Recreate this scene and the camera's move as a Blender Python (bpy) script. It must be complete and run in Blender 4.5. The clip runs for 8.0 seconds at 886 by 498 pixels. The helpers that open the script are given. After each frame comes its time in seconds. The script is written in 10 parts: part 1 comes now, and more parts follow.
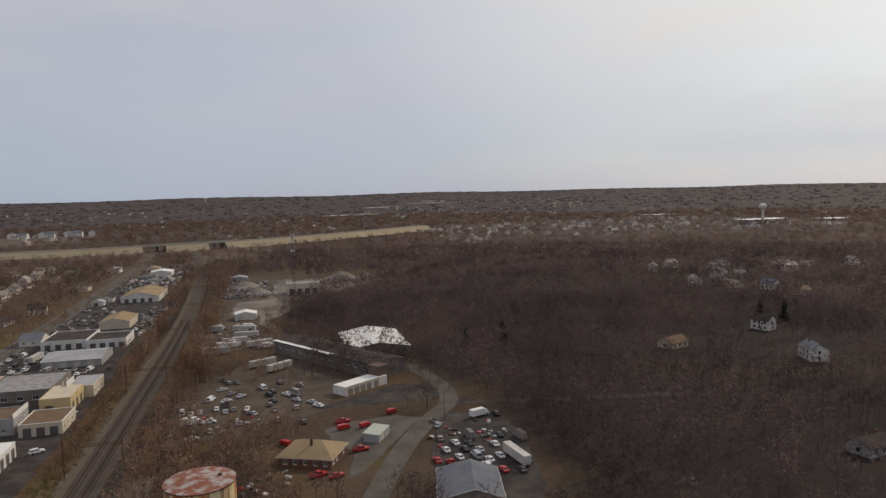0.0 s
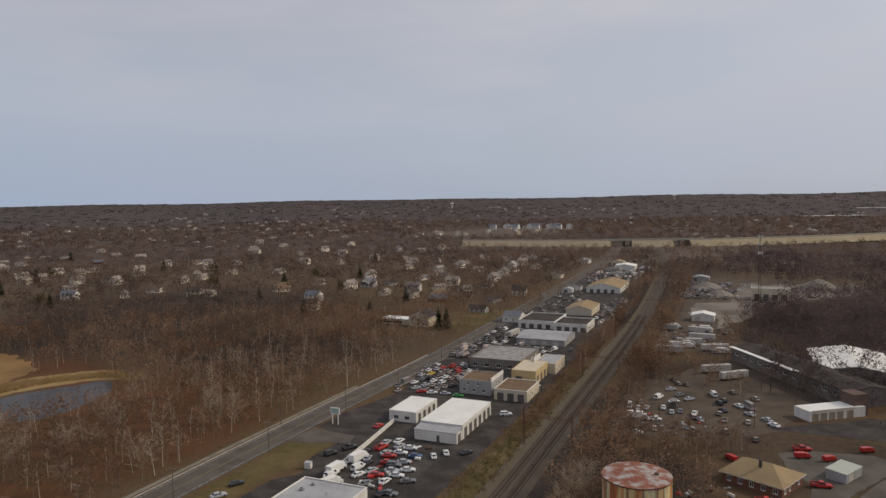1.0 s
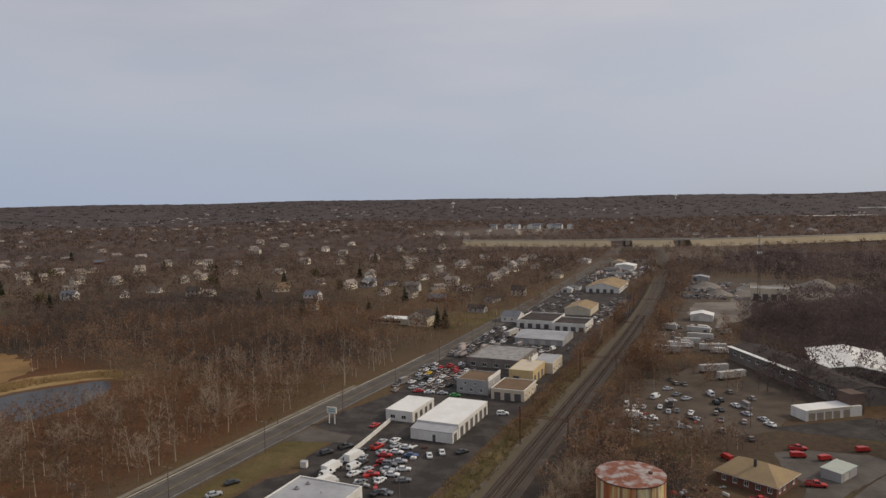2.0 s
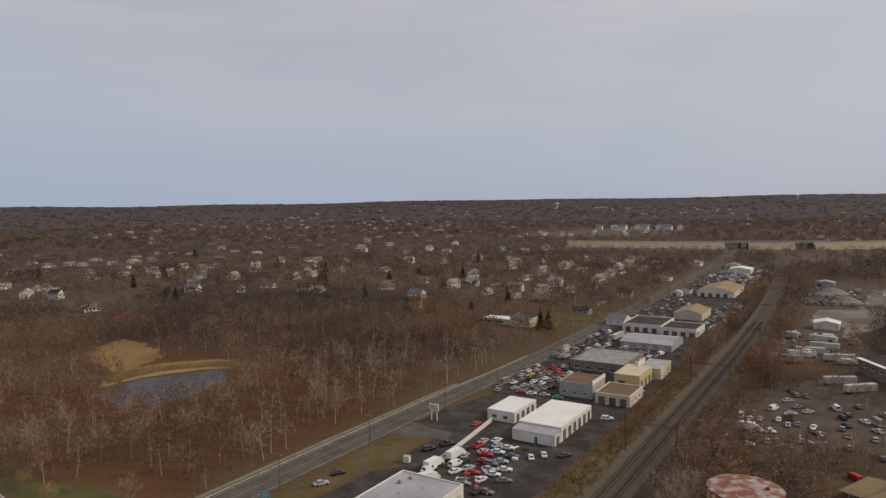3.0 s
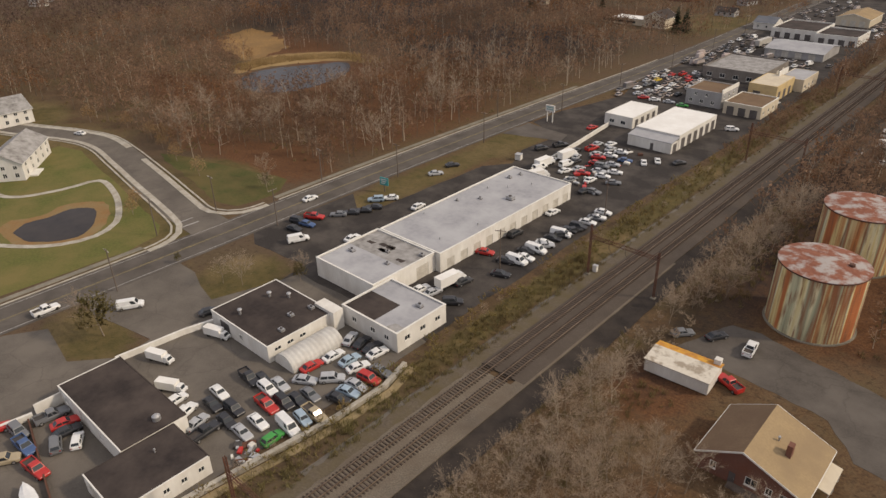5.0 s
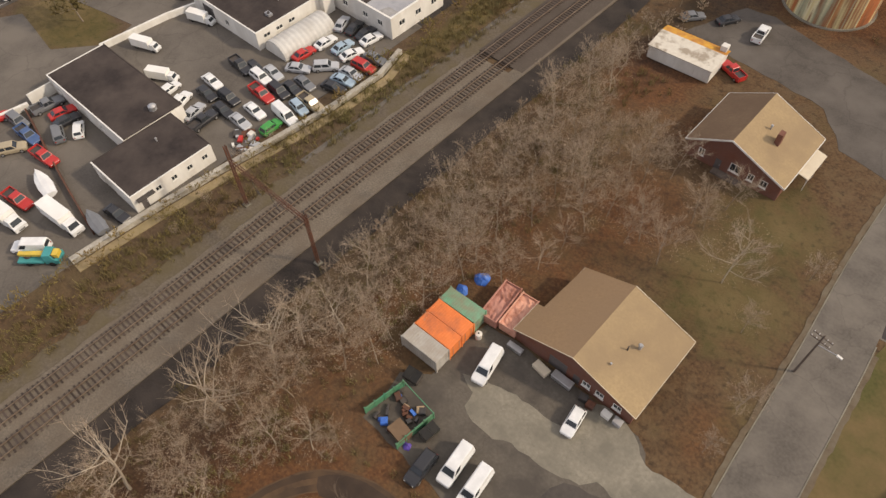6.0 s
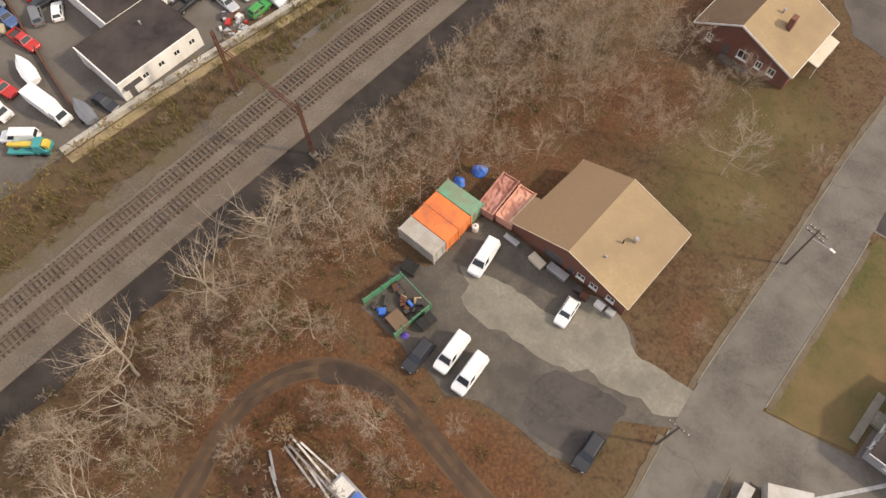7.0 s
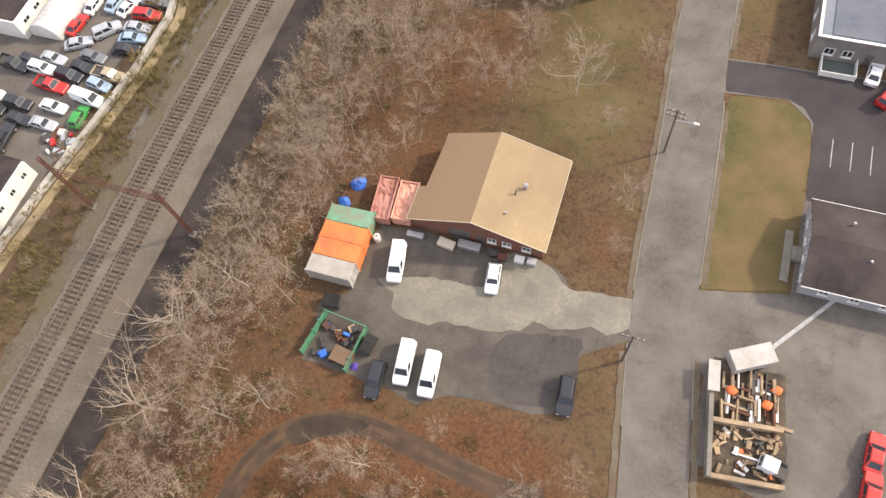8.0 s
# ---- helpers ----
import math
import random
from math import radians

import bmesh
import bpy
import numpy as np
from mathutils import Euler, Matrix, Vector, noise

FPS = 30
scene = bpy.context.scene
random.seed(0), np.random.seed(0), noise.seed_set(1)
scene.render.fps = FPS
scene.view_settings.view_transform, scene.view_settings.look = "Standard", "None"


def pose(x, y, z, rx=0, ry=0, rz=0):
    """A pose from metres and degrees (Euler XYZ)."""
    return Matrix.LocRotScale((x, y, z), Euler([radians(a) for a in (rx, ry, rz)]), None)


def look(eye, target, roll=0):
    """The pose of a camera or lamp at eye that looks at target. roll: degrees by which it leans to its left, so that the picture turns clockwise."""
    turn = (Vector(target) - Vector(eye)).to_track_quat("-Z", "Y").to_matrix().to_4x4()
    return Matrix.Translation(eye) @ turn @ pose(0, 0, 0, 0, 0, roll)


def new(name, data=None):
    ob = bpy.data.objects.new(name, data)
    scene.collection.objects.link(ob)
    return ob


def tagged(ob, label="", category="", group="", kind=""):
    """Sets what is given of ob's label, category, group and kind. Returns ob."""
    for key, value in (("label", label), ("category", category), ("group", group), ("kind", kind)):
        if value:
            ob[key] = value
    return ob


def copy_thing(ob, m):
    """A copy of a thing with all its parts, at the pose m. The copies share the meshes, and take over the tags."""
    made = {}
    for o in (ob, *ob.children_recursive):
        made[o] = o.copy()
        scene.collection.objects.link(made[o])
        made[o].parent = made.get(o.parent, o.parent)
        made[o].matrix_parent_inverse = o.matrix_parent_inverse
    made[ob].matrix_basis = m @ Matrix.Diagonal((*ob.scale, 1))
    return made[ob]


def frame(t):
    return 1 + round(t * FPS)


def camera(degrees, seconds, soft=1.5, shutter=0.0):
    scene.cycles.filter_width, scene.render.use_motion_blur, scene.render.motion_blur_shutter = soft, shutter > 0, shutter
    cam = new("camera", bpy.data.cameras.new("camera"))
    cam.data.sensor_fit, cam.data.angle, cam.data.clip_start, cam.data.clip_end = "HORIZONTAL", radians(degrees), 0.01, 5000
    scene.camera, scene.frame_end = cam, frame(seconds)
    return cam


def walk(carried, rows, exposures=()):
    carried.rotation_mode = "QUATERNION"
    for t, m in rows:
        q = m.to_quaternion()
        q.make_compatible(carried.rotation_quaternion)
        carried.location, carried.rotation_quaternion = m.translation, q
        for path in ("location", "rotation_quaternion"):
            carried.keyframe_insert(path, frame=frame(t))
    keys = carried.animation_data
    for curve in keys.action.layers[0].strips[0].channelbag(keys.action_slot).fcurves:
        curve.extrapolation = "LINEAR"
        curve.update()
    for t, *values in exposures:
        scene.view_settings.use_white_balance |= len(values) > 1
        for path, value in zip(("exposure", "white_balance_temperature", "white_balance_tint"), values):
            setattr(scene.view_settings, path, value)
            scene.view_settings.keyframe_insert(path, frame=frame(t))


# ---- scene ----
# camera and its path
def aim(x, y, z, yaw, pitch, roll):
    return pose(x, y, z, 0, 0, yaw) @ pose(0, 0, 0, 90 + pitch) @ pose(0, 0, 0, 0, 0, roll)


cam = camera(65.4, 8.0, soft=1.45)
PATH = [
    (0.0, aim(-5.53, -7.45, 84.04, -14.02, -4.72, -1.38)),
    (0.1, aim(-5.27, -7.30, 84.12, -5.00, -4.50, -1.45)),
    (0.2, aim(-5.00, -7.15, 84.20, 5.64, -4.31, -1.50)),
    (0.3, aim(-4.65, -7.11, 84.20, 15.20, -4.19, -0.97)),
    (0.4, aim(-4.09, -6.73, 84.21, 19.10, -4.17, -0.85)),
    (0.5, aim(-3.53, -6.34, 84.21, 21.36, -4.16, -0.75)),
    (1.0, aim(-1.81, -5.39, 84.37, 23.44, -4.20, -0.95)),
    (2.3, aim(0.16, -4.87, 84.12, 23.70, -4.17, -1.03)),
    (2.5, aim(0.01, -4.94, 84.15, 24.40, -4.15, -1.02)),
    (2.8, aim(-0.23, -4.79, 84.02, 28.20, -4.09, -0.98)),
    (3.0, aim(-0.40, -4.69, 83.93, 32.10, -4.04, -0.95)),
    (3.2, aim(-0.02, -4.57, 83.42, 36.65, -4.25, -0.92)),
    (3.4, aim(0.36, -4.45, 82.90, 39.74, -6.27, -0.90)),
    (3.5, aim(0.54, -4.39, 82.65, 40.65, -9.02, -0.89)),
    (3.7, aim(0.08, -3.90, 83.23, 41.35, -14.71, -0.97)),
    (3.8, aim(-0.16, -3.66, 83.52, 41.57, -17.38, -1.01)),
    (4.0, aim(-0.63, -3.17, 84.11, 41.76, -20.02, -1.05)),
    (4.2, aim(-0.66, -3.05, 84.06, 41.92, -20.55, -1.05)),
    (5.3, aim(1.74, -2.54, 81.44, 43.23, -34.27, -1.37)),
    (5.5, aim(1.91, -2.56, 81.21, 43.41, -39.40, -1.53)),
    (6.0, aim(0.80, -1.07, 82.03, 43.98, -53.93, -2.04)),
    (6.5, aim(0.14, -0.37, 82.30, 44.24, -61.70, -2.18)),
    (7.0, aim(0.00, 0.00, 82.32, 44.34, -63.63, -2.30)),
    (7.5, aim(0.32, -0.14, 82.32, 43.48, -63.47, -2.76)),
    (7.6, aim(0.52, 0.02, 82.27, 41.60, -63.44, -3.90)),
    (7.8, aim(0.91, 0.35, 82.17, 35.40, -63.65, -7.40)),
    (8.0, aim(1.31, 0.69, 82.07, 29.58, -64.14, -12.58)),
]
EXPOSURES = [(0.0, -0.34, 6500, 10), (3.0, -0.31, 6650, 10), (3.5, -0.27, 6800, 10.5), (4.2, -0.12, 7050, 12), (5.3, 0.17, 6900, 12), (6.0, 0.38, 6950, 12), (6.5, 0.53, 6850, 12), (7.0, 0.73, 6750, 12), (7.5, 1.04, 6500, 12), (8.0, 1.17, 6380, 12)]
walk(cam, PATH, EXPOSURES)
# sky: thin layered cloud over a pale blue, with a weak low sun behind it
SUN_AZ = radians(58)     # clockwise from +y towards +x
SUN_EL = radians(35)
world = bpy.data.worlds.new("sky")
scene.world = world
world.use_nodes = True
wn, wl = world.node_tree.nodes, world.node_tree.links
wn.clear()
w_out = wn.new("ShaderNodeOutputWorld")
w_bg = wn.new("ShaderNodeBackground")
w_sky = wn.new("ShaderNodeTexSky")
w_sky.sky_type = 'NISHITA'
w_sky.sun_disc = False
w_sky.sun_elevation = SUN_EL
w_sky.sun_rotation = SUN_AZ
w_sky.air_density, w_sky.dust_density, w_sky.ozone_density = 1.0, 1.2, 1.5
w_tc = wn.new("ShaderNodeTexCoord")
w_map = wn.new("ShaderNodeMapping")
w_map.inputs["Scale"].default_value = (1.1, 1.1, 5.0)
w_map.inputs["Rotation"].default_value = (0.05, 0.04, 0.3)
w_noise = wn.new("ShaderNodeTexNoise")
w_noise.inputs["Scale"].default_value = 1.9
w_noise.inputs["Detail"].default_value = 5
w_noise.inputs["Roughness"].default_value = 0.48
w_ramp = wn.new("ShaderNodeValToRGB")
w_ramp.color_ramp.elements[0].position, w_ramp.color_ramp.elements[0].color = 0.38, (0.72, 0.72, 0.72, 1)
w_ramp.color_ramp.elements[1].position, w_ramp.color_ramp.elements[1].color = 0.64, (1, 1, 1, 1)
# cloud brightness: a little brighter towards the sun
w_dot = wn.new("ShaderNodeVectorMath")
w_dot.operation = 'DOT_PRODUCT'
w_dot.inputs[1].default_value = (math.sin(SUN_AZ) * math.cos(SUN_EL), math.cos(SUN_AZ) * math.cos(SUN_EL), math.sin(SUN_EL))
w_cloud = wn.new("ShaderNodeValToRGB")
ce = w_cloud.color_ramp.elements
ce[0].position, ce[0].color = 0.0, (5.6, 5.5, 5.95, 1)
ce[1].position, ce[1].color = 1.0, (9.4, 9.0, 8.3, 1)
mid = ce.new(0.62)
mid.color = (5.75, 5.75, 6.2, 1)
w_mix = wn.new("ShaderNodeMix")
w_mix.data_type = 'RGBA'
wl.new(w_tc.outputs["Generated"], w_map.inputs["Vector"])
wl.new(w_map.outputs["Vector"], w_noise.inputs["Vector"])
wl.new(w_noise.outputs["Fac"], w_ramp.inputs["Fac"])
wl.new(w_tc.outputs["Generated"], w_dot.inputs[0])
wl.new(w_dot.outputs["Value"], w_cloud.inputs["Fac"])
w_clear = wn.new("ShaderNodeMapRange")
w_clear.inputs["From Min"].default_value, w_clear.inputs["From Max"].default_value = -0.45, 0.35
w_clear.inputs["To Min"].default_value, w_clear.inputs["To Max"].default_value = 0.84, 1.0
w_cover = wn.new("ShaderNodeMath")
w_cover.operation = 'MULTIPLY'
wl.new(w_dot.outputs["Value"], w_clear.inputs["Value"])
wl.new(w_clear.outputs["Result"], w_cover.inputs[0])
wl.new(w_ramp.outputs["Color"], w_cover.inputs[1])
wl.new(w_cover.outputs["Value"], w_mix.inputs["Factor"])
wl.new(w_sky.outputs["Color"], w_mix.inputs["A"])
wl.new(w_cloud.outputs["Color"], w_mix.inputs["B"])
# clearer, bluer air low over the horizon, most of all away from the sun
w_xyz = wn.new("ShaderNodeSeparateXYZ")
wl.new(w_tc.outputs["Generated"], w_xyz.inputs["Vector"])
w_low = wn.new("ShaderNodeMapRange")
w_low.interpolation_type = 'SMOOTHSTEP'
w_low.inputs["From Min"].default_value, w_low.inputs["From Max"].default_value = 0.0, 0.26
w_low.inputs["To Min"].default_value, w_low.inputs["To Max"].default_value = 1.0, 0.0
wl.new(w_xyz.outputs["Z"], w_low.inputs["Value"])
w_away = wn.new("ShaderNodeMapRange")
w_away.inputs["From Min"].default_value, w_away.inputs["From Max"].default_value = -0.6, 0.75
w_away.inputs["To Min"].default_value, w_away.inputs["To Max"].default_value = 1.0, 0.35
wl.new(w_dot.outputs["Value"], w_away.inputs["Value"])
w_blue = wn.new("ShaderNodeMath")
w_blue.operation = 'MULTIPLY'
wl.new(w_low.outputs["Result"], w_blue.inputs[0])
wl.new(w_away.outputs["Result"], w_blue.inputs[1])
w_air = wn.new("ShaderNodeMix")
w_air.data_type = 'RGBA'
w_air.inputs["B"].default_value = (3.6, 4.35, 5.7, 1)
wl.new(w_blue.outputs["Value"], w_air.inputs["Factor"])
wl.new(w_mix.outputs["Result"], w_air.inputs["A"])
wl.new(w_air.outputs["Result"], w_bg.inputs["Color"])
w_bg.inputs["Strength"].default_value = 0.119
wl.new(w_bg.outputs["Background"], w_out.inputs["Surface"])

sun_data = bpy.data.lights.new("sun", 'SUN')
sun_data.energy = 2.1
sun_data.angle = radians(4)
sun_data.color = (1.0, 0.87, 0.70)
sun = new("sun", sun_data)
sun.matrix_world = look((0, 0, 0), (-math.sin(SUN_AZ) * math.cos(SUN_EL), -math.cos(SUN_AZ) * math.cos(SUN_EL), -math.sin(SUN_EL)))
sun.location = (0, 0, 200)
# materials
MATS = {}


def mat(name, c1, c2=None, fine=2.0, coarse=0.15, c3=None, rough=0.85, bump=0.3, stretch=(1, 1, 1), metal=0.0, island=0.0, lo=0.35, hi=0.65, vary=0.0, dist=0.08, crack=0.0, sheer=0.0):
    """A surface with grain (fine, per metre) between c1 and c2 and stains (coarse) of c3."""
    if name in MATS:
        return MATS[name]
    m = bpy.data.materials.new(name)
    m.use_nodes = True
    nt = m.node_tree
    n, l = nt.nodes, nt.links
    b = n["Principled BSDF"]
    b.inputs["Roughness"].default_value = rough
    b.inputs["Metallic"].default_value = metal
    b.inputs["Specular IOR Level"].default_value = 0.12 if rough >= 0.8 else 0.5
    c2 = c2 or tuple(v * 0.75 for v in c1)
    c3 = c3 or tuple(v * 0.8 for v in c1)
    geo = n.new("ShaderNodeNewGeometry")
    mp = n.new("ShaderNodeMapping")
    mp.inputs["Scale"].default_value = stretch
    l.new(geo.outputs["Position"], mp.inputs["Vector"])
    n1 = n.new("ShaderNodeTexNoise")
    n1.inputs["Scale"].default_value, n1.inputs["Detail"].default_value = fine, 4
    n2 = n.new("ShaderNodeTexNoise")
    n2.inputs["Scale"].default_value, n2.inputs["Detail"].default_value = coarse, 5
    n2.inputs["Roughness"].default_value = 0.6
    l.new(mp.outputs["Vector"], n1.inputs["Vector"])
    l.new(mp.outputs["Vector"], n2.inputs["Vector"])
    r1 = n.new("ShaderNodeMapRange")
    r1.inputs["From Min"].default_value, r1.inputs["From Max"].default_value = 0.3, 0.7
    r2 = n.new("ShaderNodeMapRange")
    r2.inputs["From Min"].default_value, r2.inputs["From Max"].default_value = lo, hi
    l.new(n1.outputs["Fac"], r1.inputs["Value"])
    l.new(n2.outputs["Fac"], r2.inputs["Value"])
    m1 = n.new("ShaderNodeMix")
    m1.data_type = 'RGBA'
    m1.inputs["A"].default_value, m1.inputs["B"].default_value = (*c1, 1), (*c2, 1)
    l.new(r1.outputs["Result"], m1.inputs["Factor"])
    m2 = n.new("ShaderNodeMix")
    m2.data_type = 'RGBA'
    m2.inputs["B"].default_value = (*c3, 1)
    l.new(m1.outputs["Result"], m2.inputs["A"])
    l.new(r2.outputs["Result"], m2.inputs["Factor"])
    out = m2.outputs["Result"]
    if crack:
        big = n.new("ShaderNodeVectorMath")
        big.operation = 'SCALE'
        big.inputs["Scale"].default_value = 6.0
        l.new(n2.outputs["Color"], big.inputs[0])
        add = n.new("ShaderNodeVectorMath")
        l.new(mp.outputs["Vector"], add.inputs[0])
        l.new(big.outputs["Vector"], add.inputs[1])
        vo = n.new("ShaderNodeTexVoronoi")
        vo.feature = 'DISTANCE_TO_EDGE'
        vo.inputs["Scale"].default_value = crack
        l.new(add.outputs["Vector"], vo.inputs["Vector"])
        rc = n.new("ShaderNodeMapRange")
        rc.inputs["From Min"].default_value, rc.inputs["From Max"].default_value = 0.002, 0.012
        rc.inputs["To Min"].default_value, rc.inputs["To Max"].default_value = 0.2, 0.0
        l.new(vo.outputs["Distance"], rc.inputs["Value"])
        m3 = n.new("ShaderNodeMix")
        m3.data_type = 'RGBA'
        m3.inputs["B"].default_value = (*(v * 0.45 for v in c2), 1)
        l.new(out, m3.inputs["A"])
        l.new(rc.outputs["Result"], m3.inputs["Factor"])
        out = m3.outputs["Result"]
    if island or vary:
        hsv = n.new("ShaderNodeHueSaturation")
        mr = n.new("ShaderNodeMapRange")
        amount = island or vary
        mr.inputs["To Min"].default_value, mr.inputs["To Max"].default_value = 1 - amount, 1 + amount
        if island:
            l.new(geo.outputs["Random Per Island"], mr.inputs["Value"])
        else:
            oi = n.new("ShaderNodeObjectInfo")
            l.new(oi.outputs["Random"], mr.inputs["Value"])
        l.new(mr.outputs["Result"], hsv.inputs["Value"])
        l.new(out, hsv.inputs["Color"])
        out = hsv.outputs["Color"]
    l.new(out, b.inputs["Base Color"])
    if bump:
        bp = n.new("ShaderNodeBump")
        bp.inputs["Strength"].default_value, bp.inputs["Distance"].default_value = bump, dist
        l.new(n1.outputs["Fac"], bp.inputs["Height"])
        l.new(bp.outputs["Normal"], b.inputs["Normal"])
    if sheer:
        tl, ms_ = n.new("ShaderNodeBsdfTranslucent"), n.new("ShaderNodeMixShader")
        ms_.inputs["Fac"].default_value = sheer
        l.new(out, tl.inputs["Color"])
        l.new(b.outputs["BSDF"], ms_.inputs[1])
        l.new(tl.outputs["BSDF"], ms_.inputs[2])
        l.new(ms_.outputs["Shader"], n["Material Output"].inputs["Surface"])
    MATS[name] = m
    return m


ASPHALT = mat("asphalt", (0.092, 0.08, 0.07), (0.07, 0.061, 0.054), 3.0, 0.12, (0.125, 0.11, 0.096), 0.9, 0.25, crack=0.07)
ASPHALT_DARK = mat("asphalt_dark", (0.05, 0.044, 0.041), (0.033, 0.029, 0.027), 3.0, 0.11, (0.085, 0.074, 0.066), 0.9, 0.25, lo=0.42, hi=0.66, crack=0.08)
ASPHALT_LOT = mat("asphalt_lot", (0.122, 0.107, 0.092), (0.09, 0.079, 0.069), 3.0, 0.1, (0.155, 0.136, 0.116), 0.92, 0.25, crack=0.08)
ASPHALT_OLD = mat("asphalt_old", (0.125, 0.11, 0.094), (0.092, 0.081, 0.07), 2.5, 0.16, (0.17, 0.15, 0.127), 0.92, 0.3, crack=0.09)
CONCRETE = mat("concrete", (0.26, 0.235, 0.185), (0.205, 0.185, 0.147), 2.0, 0.25, (0.165, 0.15, 0.12), 0.9, 0.2, crack=0.16)
KERB = mat("kerb", (0.52, 0.48, 0.41), (0.34, 0.32, 0.28), 3.0, 0.4, (0.30, 0.27, 0.22), 0.9, 0.2)
PAINT_LINE = mat("road_paint", (0.5, 0.49, 0.46), (0.28, 0.27, 0.26), 1.5, 0.3, (0.3, 0.29, 0.28), 0.8, 0.05)
PAINT_YELLOW = mat("road_paint_yellow", (0.32, 0.25, 0.1), (0.2, 0.165, 0.09), 1.5, 0.3, (0.17, 0.14, 0.09), 0.8, 0.05)
BALLAST = mat("ballast", (0.2, 0.168, 0.132), (0.12, 0.1, 0.078), 4.0, 0.22, (0.135, 0.108, 0.082), 0.95, 0.8)
DARK_STRIP = mat("strip_ground", (0.043, 0.036, 0.031), (0.027, 0.023, 0.021), 4.0, 0.18, (0.062, 0.05, 0.042), 0.95, 0.5)
RAIL = mat("rail_steel", (0.25, 0.19, 0.14), (0.17, 0.125, 0.09), 3.0, 0.5, (0.12, 0.08, 0.055), 0.6, 0.05, metal=0.3)
TIE = mat("tie_wood", (0.085, 0.064, 0.052), (0.055, 0.043, 0.037), 4.0, 0.6, (0.085, 0.066, 0.055), 0.95, 0.4, vary=0.3)
RUST_STEEL = mat("rust_steel", (0.16, 0.07, 0.044), (0.105, 0.048, 0.033), 2.0, 0.5, (0.095, 0.055, 0.043), 0.85, 0.2)
DARK_STEEL = mat("dark_steel", (0.05, 0.047, 0.047), (0.035, 0.033, 0.033), 3.0, 0.5, (0.07, 0.055, 0.045), 0.7, 0.1)
WOOD_POLE = mat("pole_wood", (0.13, 0.10, 0.08), (0.09, 0.07, 0.055), 6.0, 1.0, (0.16, 0.13, 0.11), 0.95, 0.3, (1, 1, 0.1))
WHITE_WALL = mat("white_wall", (0.74, 0.72, 0.67), (0.66, 0.64, 0.60), 1.5, 0.3, (0.58, 0.55, 0.50), 0.8, 0.1, (1, 1, 0.35))
CREAM_WALL = mat("cream_wall", (0.62, 0.55, 0.42), (0.55, 0.48, 0.37), 1.5, 0.3, (0.5, 0.43, 0.33), 0.8, 0.1, (1, 1, 0.35))
YELLOW_WALL = mat("yellow_wall", (0.62, 0.47, 0.24), (0.55, 0.42, 0.22), 1.5, 0.3, (0.48, 0.36, 0.2), 0.8, 0.1)
GREY_WALL = mat("grey_wall", (0.40, 0.39, 0.38), (0.34, 0.33, 0.33), 1.5, 0.3, (0.3, 0.29, 0.28), 0.85, 0.1, (1, 1, 0.35))
BLOCK_WALL = mat("block_wall", (0.26, 0.23, 0.20), (0.20, 0.18, 0.16), 1.5, 0.3, (0.17, 0.15, 0.135), 0.9, 0.2)
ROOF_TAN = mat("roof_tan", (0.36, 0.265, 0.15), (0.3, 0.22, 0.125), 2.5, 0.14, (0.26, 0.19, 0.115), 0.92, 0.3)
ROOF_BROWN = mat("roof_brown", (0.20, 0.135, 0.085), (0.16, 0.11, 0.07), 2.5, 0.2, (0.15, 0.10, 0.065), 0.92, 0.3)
ROOF_DARK = mat("roof_dark", (0.046, 0.037, 0.034), (0.032, 0.026, 0.025), 1.2, 0.16, (0.075, 0.06, 0.053), 0.85, 0.15)
ROOF_GREY = mat("roof_grey", (0.325, 0.325, 0.34), (0.265, 0.265, 0.28), 0.8, 0.13, (0.395, 0.395, 0.405), 0.8, 0.1)
ROOF_WORN = mat("roof_worn", (0.28, 0.265, 0.25), (0.13, 0.122, 0.115), 0.9, 0.35, (0.34, 0.33, 0.32), 0.85, 0.15)
ROOF_WHITE = mat("roof_white", (0.80, 0.79, 0.76), (0.74, 0.73, 0.70), 0.8, 0.15, (0.68, 0.66, 0.62), 0.7, 0.08)
ROOF_SLATE = mat("roof_slate", (0.13, 0.14, 0.165), (0.10, 0.11, 0.13), 2.0, 0.2, (0.16, 0.165, 0.18), 0.85, 0.2)
ROOF_BLUE = mat("roof_blue", (0.16, 0.175, 0.20), (0.13, 0.145, 0.168), 1.5, 0.15, (0.19, 0.2, 0.22), 0.75, 0.15)
GLASS = mat("dark_glass", (0.025, 0.03, 0.036), (0.02, 0.024, 0.03), 1.0, 0.5, (0.03, 0.035, 0.04), 0.12, 0)
TRIM = mat("white_trim", (0.75, 0.73, 0.68), (0.68, 0.66, 0.62), 3.0, 0.5, (0.62, 0.6, 0.55), 0.7, 0.05)
DOOR_WHITE = mat("door_white", (0.58, 0.55, 0.49), (0.52, 0.49, 0.43), 2.0, 0.5, (0.42, 0.385, 0.33), 0.7, 0.05)
DOOR_TAN = mat("door_tan", (0.36, 0.30, 0.22), (0.31, 0.26, 0.19), 2.0, 0.5, (0.26, 0.21, 0.16), 0.7, 0.05)
DOOR_DARK = mat("door_dark", (0.09, 0.08, 0.075), (0.07, 0.062, 0.06), 2.0, 0.5, (0.12, 0.105, 0.1), 0.7, 0.05)
RUBBER = mat("rubber", (0.025, 0.025, 0.026), (0.02, 0.02, 0.02), 5.0, 1.0, (0.035, 0.033, 0.03), 0.9, 0.1)
